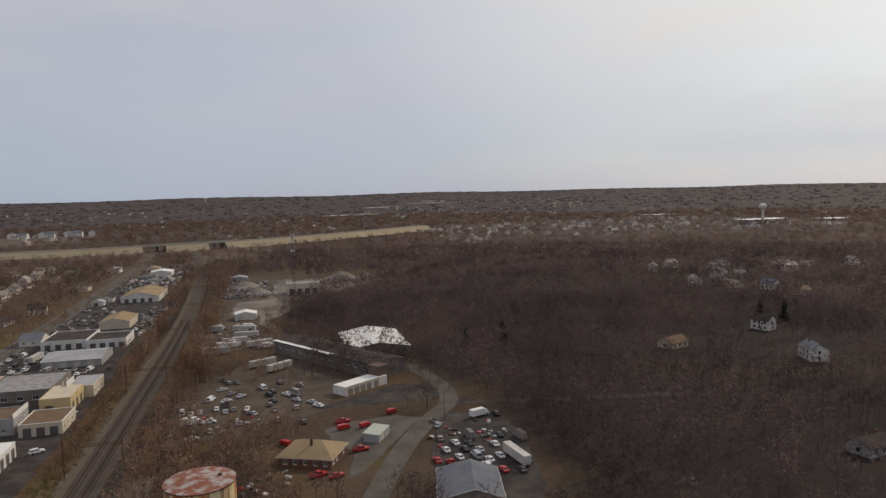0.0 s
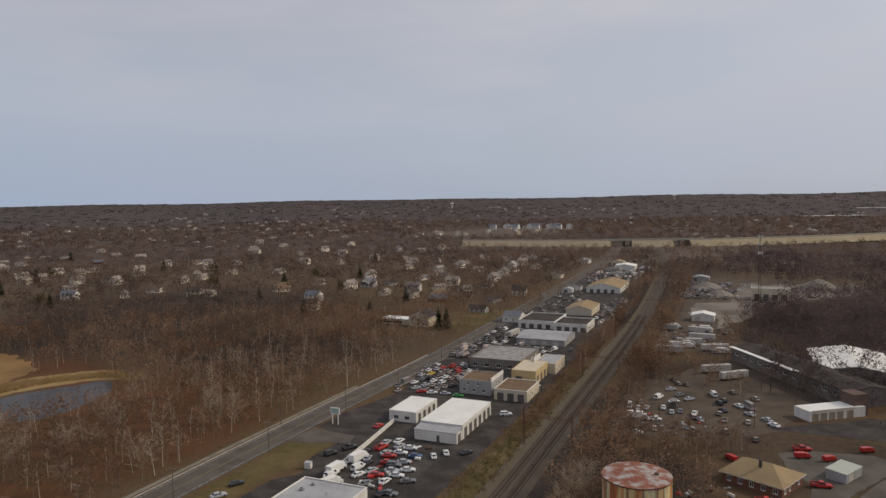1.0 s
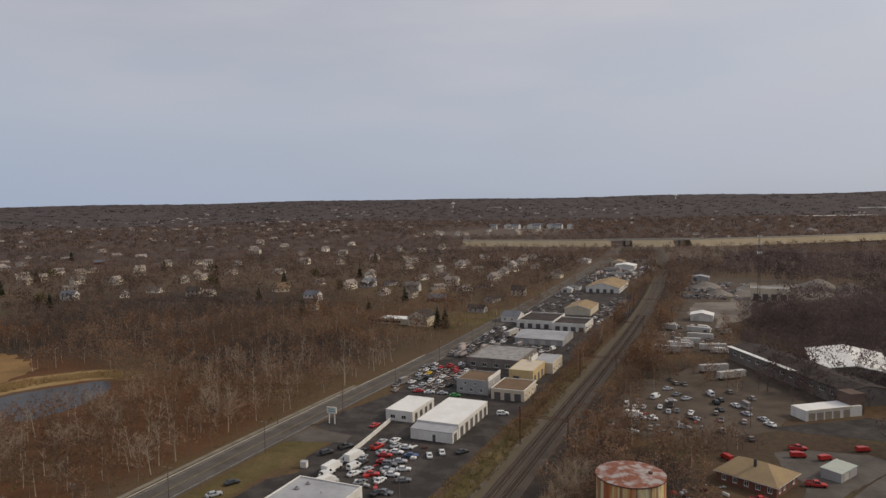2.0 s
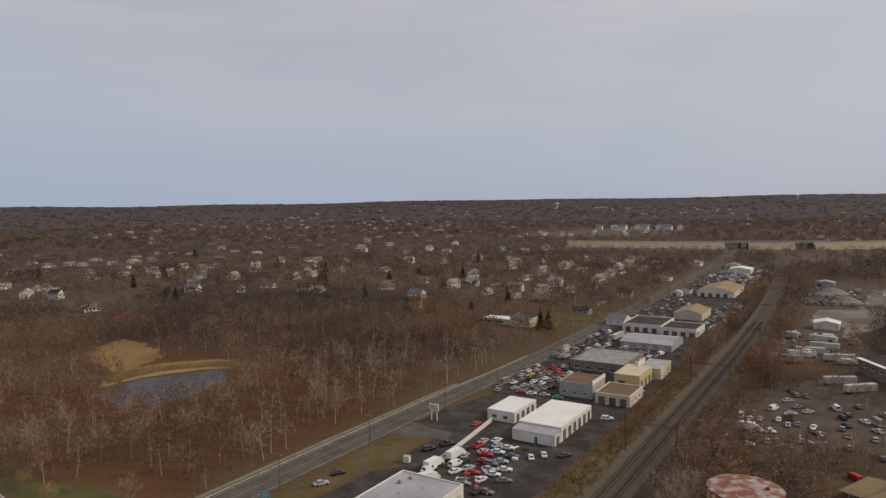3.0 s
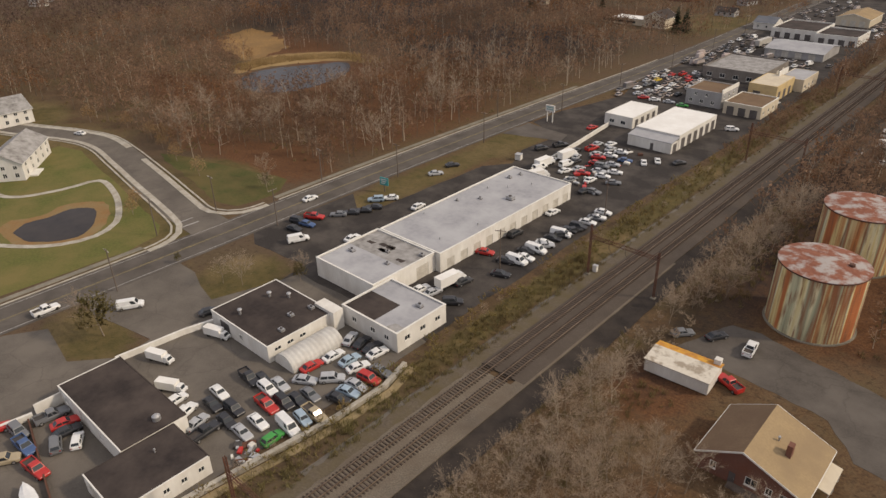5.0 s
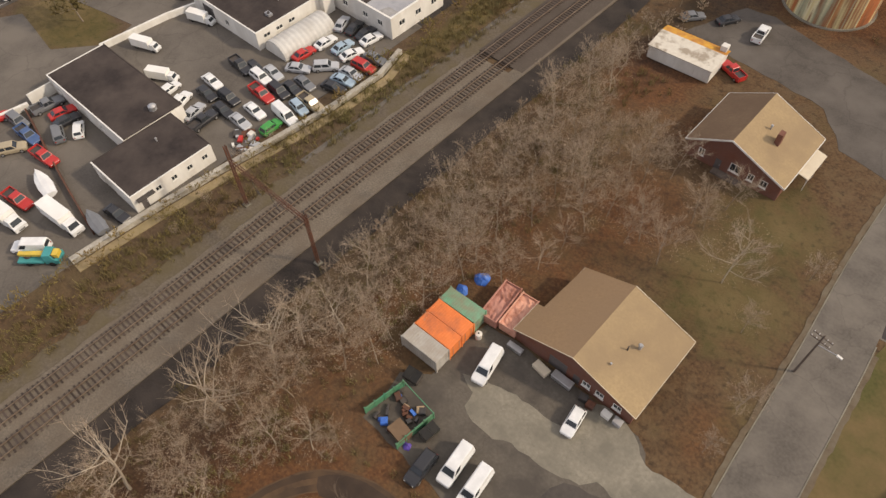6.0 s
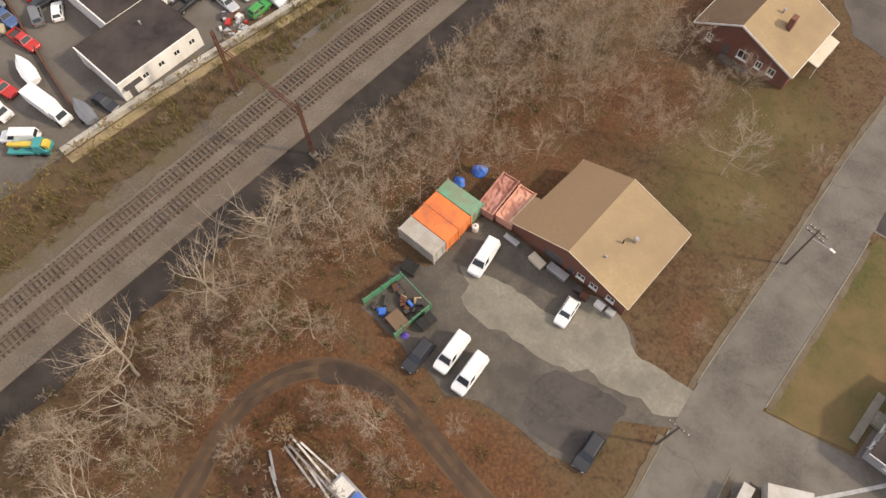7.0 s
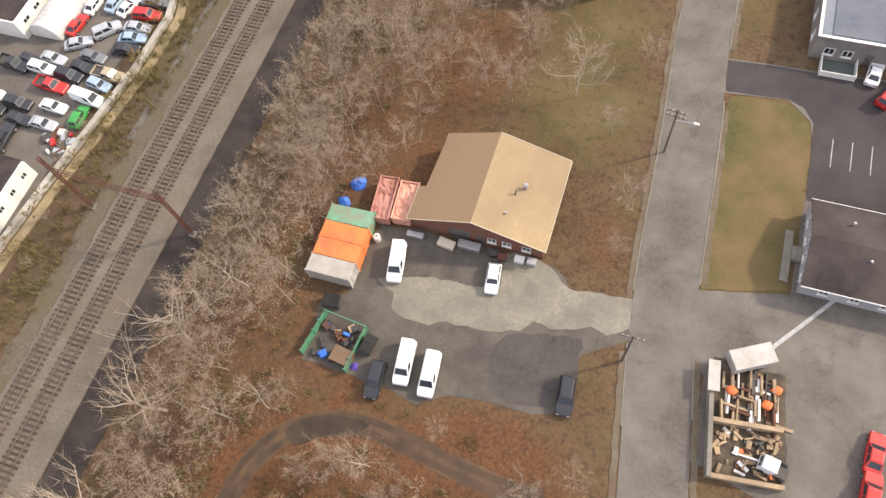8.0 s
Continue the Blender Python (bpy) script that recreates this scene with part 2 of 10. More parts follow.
HUB = mat("wheel_rim", (0.45, 0.45, 0.46), (0.35, 0.35, 0.36), 5.0, 1.0, (0.3, 0.29, 0.28), 0.4, 0.0, metal=0.6)
LAMP_RED = mat("tail_lamp", (0.35, 0.02, 0.015), None, 3.0, 0.5, None, 0.3, 0)
LAMP_CLEAR = mat("head_lamp", (0.6, 0.6, 0.58), None, 3.0, 0.5, None, 0.2, 0)
ALU = mat("aluminium", (0.48, 0.48, 0.49), (0.42, 0.42, 0.43), 2.0, 0.4, (0.38, 0.37, 0.36), 0.45, 0.05, metal=0.6)
BLUE_TARP = mat("blue_tarp", (0.03, 0.13, 0.52), (0.02, 0.09, 0.38), 2.0, 0.6, (0.06, 0.18, 0.55), 0.5, 0.4)
GREEN_PAINT = mat("green_paint", (0.06, 0.25, 0.14), (0.05, 0.19, 0.11), 2.0, 0.6, (0.10, 0.22, 0.12), 0.6, 0.1)
GREEN_BOX = mat("green_container", (0.16, 0.38, 0.24), (0.13, 0.31, 0.20), 1.0, 0.5, (0.24, 0.24, 0.16), 0.6, 0.1)
ORANGE_BOX = mat("orange_container", (0.75, 0.22, 0.06), (0.68, 0.19, 0.05), 1.0, 0.28, (0.50, 0.15, 0.06), 0.6, 0.1, lo=0.5, hi=0.66)
GREY_BOX = mat("grey_container", (0.45, 0.43, 0.39), (0.40, 0.38, 0.35), 1.0, 0.5, (0.35, 0.31, 0.26), 0.6, 0.1)
PINK_BOX = mat("faded_red_paint", (0.46, 0.235, 0.185), (0.38, 0.18, 0.14), 1.2, 0.6, (0.24, 0.1, 0.07), 0.85, 0.2, lo=0.5, hi=0.68)
SALMON_BOX = mat("salmon_paint", (0.62, 0.34, 0.25), (0.55, 0.28, 0.2), 1.2, 0.5, (0.36, 0.16, 0.11), 0.85, 0.2, lo=0.52, hi=0.7)
LUMBER = mat("lumber", (0.42, 0.31, 0.19), (0.33, 0.24, 0.15), 3.0, 0.6, (0.25, 0.18, 0.12), 0.9, 0.2, vary=0.25)
ORANGE_NET = mat("orange_plastic", (0.75, 0.17, 0.04), (0.62, 0.13, 0.03), 3.0, 0.6, None, 0.6, 0.2)
PURPLE = mat("purple_plastic", (0.12, 0.07, 0.40), (0.09, 0.05, 0.3), 3.0, 0.6, None, 0.6, 0.2)
TEAL_SIGN = mat("teal_paint", (0.05, 0.30, 0.30), (0.04, 0.24, 0.24), 3.0, 0.6, None, 0.6, 0.05)
YELLOW_PAINT = mat("yellow_paint", (0.70, 0.50, 0.05), (0.6, 0.43, 0.05), 3.0, 0.6, (0.5, 0.36, 0.06), 0.5, 0.05)
RUST_YELLOW = mat("rust_yellow", (0.62, 0.36, 0.06), (0.5, 0.25, 0.05), 1.5, 0.5, (0.35, 0.15, 0.05), 0.8, 0.1)
WATER = mat("pond_water", (0.034, 0.029, 0.028), (0.024, 0.021, 0.021), 0.5, 0.1, (0.045, 0.037, 0.033), 0.2, 0.03)
WATER.node_tree.nodes["Principled BSDF"].inputs["Specular IOR Level"].default_value = 0.07
# twigs of the eastern woods: their backlit shade is put into the colour
TWIG_BACKLIT = mat("twigs_backlit", (0.185, 0.132, 0.122), (0.112, 0.081, 0.079), 0.08, 0.018, (0.072, 0.053, 0.053), 0.95, 0, island=0.08, lo=0.46, hi=0.58, sheer=0.5)
ASPHALT_YARD = mat("asphalt_yard", (0.128, 0.112, 0.092), (0.1, 0.087, 0.072), 2.5, 0.16, (0.075, 0.065, 0.056), 0.92, 0.3, lo=0.44, hi=0.62, crack=0.11)
BARK_MID = mat("bark_mid", (0.15, 0.115, 0.085), (0.10, 0.078, 0.06), 3.0, 0.06, (0.20, 0.16, 0.12), 0.95, 0)
TWIG_MID = mat("twigs_mid", (0.33, 0.208, 0.135), (0.225, 0.142, 0.094), 0.13, 0.022, (0.16, 0.1, 0.067), 0.95, 0, island=0.12, lo=0.46, hi=0.58, sheer=0.45)
TWIG_NEAR = mat("twigs_near", (0.45, 0.37, 0.285), (0.33, 0.268, 0.205), 0.12, 0.05, (0.39, 0.295, 0.21), 0.95, 0, island=0.15, sheer=0.4)
BARK = mat("bark", (0.275, 0.22, 0.168), (0.2, 0.16, 0.12), 3.0, 0.06, (0.26, 0.21, 0.158), 0.95, 0.3)
BARK_PALE = mat("bark_pale", (0.5, 0.44, 0.35), (0.4, 0.345, 0.275), 3.0, 0.06, (0.40, 0.33, 0.25), 0.95, 0.3)
TWIG_RED = mat("twigs_red", (0.31, 0.165, 0.085), (0.2, 0.105, 0.058), 0.13, 0.03, (0.15, 0.08, 0.045), 0.95, 0, island=0.2, lo=0.45, hi=0.6, sheer=0.45)
# horizon twigs: distance haze tinted into the base colour
TWIG_HAZE = mat("twigs_haze", (0.094, 0.079, 0.083), (0.072, 0.061, 0.065), 0.02, 0.004, (0.062, 0.053, 0.057), 0.95, 0, island=0.08, lo=0.46, hi=0.6, sheer=0.5)
# darker bark; on the eastern woods it carries the backlit shade too
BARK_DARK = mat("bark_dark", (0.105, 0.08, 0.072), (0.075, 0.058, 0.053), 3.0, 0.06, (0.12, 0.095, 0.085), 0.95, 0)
TWIG_FAR = mat("twigs_far", (0.245, 0.165, 0.122), (0.145, 0.099, 0.077), 0.07, 0.016, (0.1, 0.07, 0.058), 0.95, 0, island=0.08, lo=0.46, hi=0.58, sheer=0.5)
EVERGREEN = mat("evergreen", (0.035, 0.045, 0.022), (0.025, 0.033, 0.018), 1.0, 0.1, (0.05, 0.055, 0.03), 0.9, 0, island=0.4)
OLIVE = mat("olive_brush", (0.215, 0.18, 0.06), (0.15, 0.128, 0.045), 0.8, 0.08, (0.23, 0.16, 0.065), 0.95, 0, island=0.4)
OLIVE_LEAF = mat("olive_leaf", (0.12, 0.108, 0.04), (0.08, 0.075, 0.03), 0.8, 0.1, (0.14, 0.105, 0.045), 0.95, 0, island=0.35, sheer=0.3)
DRY_LEAF = mat("dry_leaf", (0.34, 0.22, 0.11), (0.27, 0.165, 0.08), 1.0, 0.1, (0.38, 0.26, 0.14), 0.9, 0, island=0.3, sheer=0.3)
REED = mat("reeds", (0.36, 0.25, 0.12), (0.29, 0.2, 0.095), 0.6, 0.05, (0.40, 0.29, 0.15), 0.95, 0, island=0.3)
SCRUB = mat("scrub", (0.21, 0.145, 0.075), (0.145, 0.103, 0.053), 0.6, 0.06, (0.19, 0.165, 0.07), 0.95, 0, island=0.4)


def paint(name, c):
    return mat("paint_" + name, c, tuple(v * 0.9 for v in c), 2.0, 0.8, tuple(v * 0.82 for v in c), 0.35, 0.0)


PAINTS = {
    "white": paint("white", (0.76, 0.76, 0.75)), "silver": paint("silver", (0.42, 0.43, 0.45)), "grey": paint("grey", (0.17, 0.175, 0.185)),
    "black": paint("black", (0.03, 0.03, 0.034)), "red": paint("red", (0.48, 0.03, 0.025)), "blue": paint("blue", (0.06, 0.11, 0.24)),
    "paleblue": paint("paleblue", (0.33, 0.43, 0.52)), "green": paint("green", (0.05, 0.30, 0.06)), "tan": paint("tan", (0.40, 0.33, 0.22)),
    "yellow": paint("yellow", (0.70, 0.48, 0.04)), "maroon": paint("maroon", (0.22, 0.05, 0.05)),
}
# mesh tools
class Geo:
    def __init__(self):
        self.v, self.f = [], []

    def add(self, vs, fs):
        k = len(self.v)
        self.v += [tuple(p) for p in vs]
        self.f += [tuple(i + k for i in q) for q in fs]
        return self

    def box(self, x0, x1, y0, y1, z0, z1):
        x0, x1, y0, y1, z0, z1 = min(x0, x1), max(x0, x1), min(y0, y1), max(y0, y1), min(z0, z1), max(z0, z1)
        return self.add([(x0, y0, z0), (x1, y0, z0), (x1, y1, z0), (x0, y1, z0), (x0, y0, z1), (x1, y0, z1), (x1, y1, z1), (x0, y1, z1)],
                        [(3, 2, 1, 0), (4, 5, 6, 7), (0, 1, 5, 4), (1, 2, 6, 5), (2, 3, 7, 6), (3, 0, 4, 7)])

    def loft(self, rings, caps=True):
        """Closed rings of equal length, joined in order."""
        n, k = len(rings[0]), len(self.v)
        for r in rings:
            self.v += [tuple(p) for p in r]
        for i in range(len(rings) - 1):
            for j in range(n):
                a, b = k + i * n + j, k + i * n + (j + 1) % n
                self.f.append((a, b, b + n, a + n))
        if caps:
            self.f.append(tuple(k + j for j in reversed(range(n))))
            self.f.append(tuple(k + (len(rings) - 1) * n + j for j in range(n)))
        return self

    def cyl(self, x, y, z0, z1, r0, r1=None, n=12):
        r1 = r0 if r1 is None else r1
        return self.loft([[(x + r * math.cos(a * math.tau / n), y + r * math.sin(a * math.tau / n), z) for a in range(n)] for r, z in ((r0, z0), (r1, z1))])

    def tube(self, p, q, r0, r1=None, n=6):
        p, q = Vector(p), Vector(q)
        r1 = r0 if r1 is None else r1
        d = (q - p).normalized()
        u = d.orthogonal().normalized()
        w = d.cross(u)
        return self.loft([[c + r * (u * math.cos(a * math.tau / n) + w * math.sin(a * math.tau / n)) for a in range(n)] for c, r in ((p, r0), (q, r1))])

    def prism(self, outline, z0, z1):
        return self.loft([[(x, y, z0) for x, y in outline], [(x, y, z1) for x, y in outline]])

    def mesh(self, name, material=None, smooth=False):
        me = bpy.data.meshes.new(name)
        me.from_pydata(self.v, [], self.f)
        if material:
            me.materials.append(material)
        if smooth:
            me.polygons.foreach_set("use_smooth", [True] * len(me.polygons))
        me.update()
        return me


def part(name, geo, material, parent, label="", smooth=False):
    ob = new(name, geo if isinstance(geo, bpy.types.Mesh) else geo.mesh(name, material, smooth))
    ob.parent = parent
    if label:
        ob["label"] = label
    return ob


def thing(name, x, y, rz, label, category, group="", z=0.0):
    ob = new(name)
    ob.empty_display_size = 0.5
    ob.location, ob.rotation_euler = (x, y, z), (0, 0, radians(rz))
    return tagged(ob, label, category, group)


def solid(name, geo, material, label, category, group="", kind="", smooth=False):
    return tagged(new(name, geo.mesh(name, material, smooth)), label, category, group, kind)


def put(ob, x, y, rz, z=0.0, s=1.0):
    c = copy_thing(ob, pose(x, y, z, 0, 0, rz))
    if s != 1.0:
        c.scale = (s, s, s)
    return c


def wobble(points, step=2.5, amount=0.35, seed=0, closed=True):
    """An outline with its sides broken into short, slightly uneven pieces."""
    rng = random.Random(seed)
    out = []
    n = len(points)
    for i in range(n if closed else n - 1):
        a, b = Vector(points[i]), Vector(points[(i + 1) % n])
        k = max(1, int((b - a).length / step))
        for j in range(k):
            p = a.lerp(b, j / k)
            out.append((p.x + rng.uniform(-amount, amount), p.y + rng.uniform(-amount, amount)))
    return out


def sheet(name, outline, z, material, label="", kind="structure", depth=0.25):
    """A flat patch of paving with real thickness, let into the ground."""
    from_bm = bmesh.new()
    vs = [from_bm.verts.new((x, y, z)) for x, y in outline]
    f = from_bm.faces.new(vs)
    if f.normal.z < 0:
        f.normal_flip()
    low = bmesh.ops.extrude_face_region(from_bm, geom=[f])
    bmesh.ops.translate(from_bm, vec=(0, 0, -depth), verts=[e for e in low["geom"] if isinstance(e, bmesh.types.BMVert)])
    bmesh.ops.recalc_face_normals(from_bm, faces=from_bm.faces[:])
    bmesh.ops.triangulate(from_bm, faces=[g for g in from_bm.faces if len(g.verts) > 4])
    me = bpy.data.meshes.new(name)
    from_bm.to_mesh(me)
    from_bm.free()
    me.materials.append(material)
    return tagged(new(name, me), label, "", "", kind)


def ribbon(name, line, width, z, material, label="", height=0.2, kind="structure", parent=None):
    """A strip of constant width along a line, as a flat-topped bar."""
    g = Geo()
    pts = [Vector((*p, 0)) for p in line]
    rings = []
    for i, p in enumerate(pts):
        d = (pts[min(i + 1, len(pts) - 1)] - pts[max(i - 1, 0)]).normalized()
        s = Vector((d.y, -d.x, 0)) * (width / 2)
        a, b = p - s, p + s
        rings.append([(a.x, a.y, z - height), (b.x, b.y, z - height), (b.x, b.y, z), (a.x, a.y, z)])
    g.loft(rings)
    ob = new(name, g.mesh(name, material))
    if parent:
        ob.parent = parent
        return ob
    return tagged(ob, label, "", "", kind)


def smooth_line(points, step=4.0):
    """Catmull-Rom through the points."""
    p = [Vector(q) for q in points]
    p = [p[0] * 2 - p[1]] + p + [p[-1] * 2 - p[-2]]
    out = []
    for i in range(1, len(p) - 2):
        a, b, c, d = p[i - 1:i + 3]
        k = max(1, int((c - b).length / step))
        for j in range(k):
            t = j / k
            q = 0.5 * ((2 * b) + (c - a) * t + (2 * a - 5 * b + 4 * c - d) * t * t + (3 * b - a - 3 * c + d) * t ** 3)
            out.append((q.x, q.y))
    out.append((p[-2].x, p[-2].y))
    return out


def offset_line(line, d):
    out = []
    for i, p in enumerate(line):
        a, b = Vector(line[max(i - 1, 0)]), Vector(line[min(i + 1, len(line) - 1)])
        t = (b - a).normalized()
        out.append((p[0] + t.y * d, p[1] - t.x * d))
    return out


def arrays_mesh(name, verts, tris, material):
    """A mesh from numpy arrays of triangles."""
    me = bpy.data.meshes.new(name)
    nv, nf = len(verts), len(tris)
    me.vertices.add(nv)
    me.vertices.foreach_set("co", np.asarray(verts, np.float32).ravel())
    me.loops.add(nf * 3)
    me.loops.foreach_set("vertex_index", np.asarray(tris, np.int32).ravel())
    me.polygons.add(nf)
    me.polygons.foreach_set("loop_start", np.arange(0, nf * 3, 3, dtype=np.int32))
    me.update(calc_edges=True)
    me.materials.append(material)
    return me


def rail_x(y):
    """How far the railway bends west of its straight line."""
    return -1.05e-4 * (y - 350) ** 2 if y > 350 else 0.0
# the ground: one sheet to the horizon, woods floor with grassy and bare stretches
def axis(dense0, dense1, step, far0, far1):
    mids = list(np.arange(dense0, dense1 + 0.1, step))
    lo, hi, s = [], [], step
    x = dense0
    while x > far0:
        s *= 1.12
        x -= s
        lo.append(max(x, far0))
    s, x = step, dense1
    while x < far1:
        s *= 1.12
        x += s
        hi.append(min(x, far1))
    return np.array(lo[::-1] + mids + hi)


def terrain(x, y):
    """Level round the place, rising to low hills far off."""
    r = np.hypot(x, y)
    k = np.clip((r - 2300) / 2600, 0, 1)
    hills = 6 * np.sin(x * 0.0016 + 1.0) * np.sin(y * 0.0013 + 0.4) + 3 * np.sin(x * 0.0041 + y * 0.003)
    return (74 + hills) * k ** 1.25 + 6 * np.clip((r - 900) / 1200, 0, 1) * np.sin(x * 0.004 + 0.7) * np.sin(y * 0.0037)


LAWNS = [  # x, y, radius x, radius y, weight
    (-6, 62, 12, 14, 0.62), (4, 48, 4, 9, 0.4), (20, 55, 9, 20, 0.75), (-205, 62, 55, 34, 1.0), (-190, 104, 20, 8, 1.0), (-260, 60, 50, 40, 1.0),
    (-74, 150, 4, 110, 1.0), (-130, 68, 12, 13, 0.9), (-134, 34, 14, 9, 0.9), (-140, 140, 8, 60, 0.8), (-139, 185, 9, 26, 0.95),
    (26, 205, 10, 16, 0.7), (42, 262, 16, 10, 0.6), (-312, 82, 26, 20, 1.0), (-175, 440, 30, 60, 0.7), (-560, 340, 60, 30, 0.8), (-330, 480, 120, 60, 0.45),
    (-170, 300, 12, 110, 0.25), (90, 150, 60, 30, 0.4), (-520, 1500, 160, 190, 1.0), (-60, 950, 70, 60, 0.5), (-470, 560, 90, 40, 0.4), (-620, 430, 60, 40, 0.45), (-760, 330, 60, 40, 0.5), (-300, 560, 60, 60, 0.4), (-420, 700, 110, 40, 0.35), (-700, 640, 90, 40, 0.35), (-7, 77, 11, 14, 0.6), (14, 95, 8, 20, 0.6),
    (250, 290, 70, 50, 0.5), (170, 150, 40, 30, 0.5), (-420, 160, 60, 50, 0.3),
]
REDS = [(-40, -8, 12, 22, 0.6), (-24, 0, 26, 15, 0.85), (-38, 30, 8, 40, 0.55), (-45, 10, 6, 40, 0.35), (-38, 96, 9, 14, 0.9), (-24, 66, 10, 12, 0.7), (-24, 88, 8, 10, 0.6), (-30, 50, 16, 20, 0.6), (-24, 16, 12, 10, 0.6), (-6, 10, 14, 8, 0.9), (2, 42, 5, 7, 0.55), (-215, 118, 60, 16, 0.7), (-230, 180, 60, 60, 0.75), (-340, 230, 60, 40, 0.8), (-245, 215, 40, 36, 0.9), (-290, 150, 60, 22, 0.9), (-190, 120, 30, 18, 0.9), (-215, 260, 50, 60, 0.5), (-330, 222, 60, 22, 1.0),
        (-190, 180, 26, 60, 0.9), (-35, 12, 20, 22, 0.5), (-300, 140, 80, 30, 0.5), (-40, 200, 14, 60, 0.6), (-22, 150, 24, 30, 0.9), (-250, 440, 70, 30, 0.6)]


# floor of the closed woods: tree shade and backlit darkness put into the litter colour
FLOOR_SHADE = [(250, 420, 190, 210, 1.0), (120, 330, 70, 90, 1.0), (420, 700, 300, 260, 1.0), (150, 560, 110, 140, 1.0), (110, 120, 80, 90, 0.8), (-400, 330, 130, 100, 0.8), (-250, 320, 80, 80, 0.8), (-20, 320, 24, 60, 0.5), (130, 220, 70, 90, 1.0), (200, 160, 90, 110, 1.0), (-30, 205, 26, 24, 0.8), (-42, 300, 10, 120, 0.7), (-38, 160, 12, 60, 0.6), (60, 90, 30, 60, 0.0), (-420, 420, 200, 160, 0.7), (-250, 130, 80, 40, 0.2), (-75, 560, 22, 150, 0.9), (-70, 850, 60, 160, 0.9), (-140, 1000, 40, 140, 0.8), (-20, 330, 30, 50, 0.6), (-15, 420, 40, 60, 0.7), (-20, 68, 9, 8, 0.2), (60, 500, 70, 130, 0.9), (-2, 78, 9, 9, 0.2), (-40, 112, 12, 30, 0.5), (-10, 112, 20, 8, 0.4), (46, 235, 60, 60, 0.55), (30, 170, 30, 40, 0.5), (10, 250, 40, 50, 0.45), (-16, 104, 16, 6, 0.3), (-27, 190, 30, 20, 0.7), (-42, -6, 10, 18, 0.45), (-45, 34, 5, 40, 0.35), (-24, -8, 10, 5, 0.5)]


def spots(x, y, rows):
    s = np.zeros_like(x)
    for cx, cy, rx, ry, k in rows:
        s = np.maximum(s, k * np.exp(-(((x - cx) / rx) ** 2 + ((y - cy) / ry) ** 2) ** 1.5))
    return s


gx, gy = axis(-330, 110, 3.0, -4700, 4700), axis(-60, 330, 3.0, -1600, 4900)
GX, GY = np.meshgrid(gx, gy)
GZ = terrain(GX, GY)
nx, ny = len(gx), len(gy)
ground_v = np.stack([GX.ravel(), GY.ravel(), GZ.ravel()], 1)
ii = (np.arange(ny - 1)[:, None] * nx + np.arange(nx - 1)[None, :]).ravel()
ground_f = np.concatenate([np.stack([ii, ii + 1, ii + nx + 1], 1), np.stack([ii, ii + nx + 1, ii + nx], 1)])


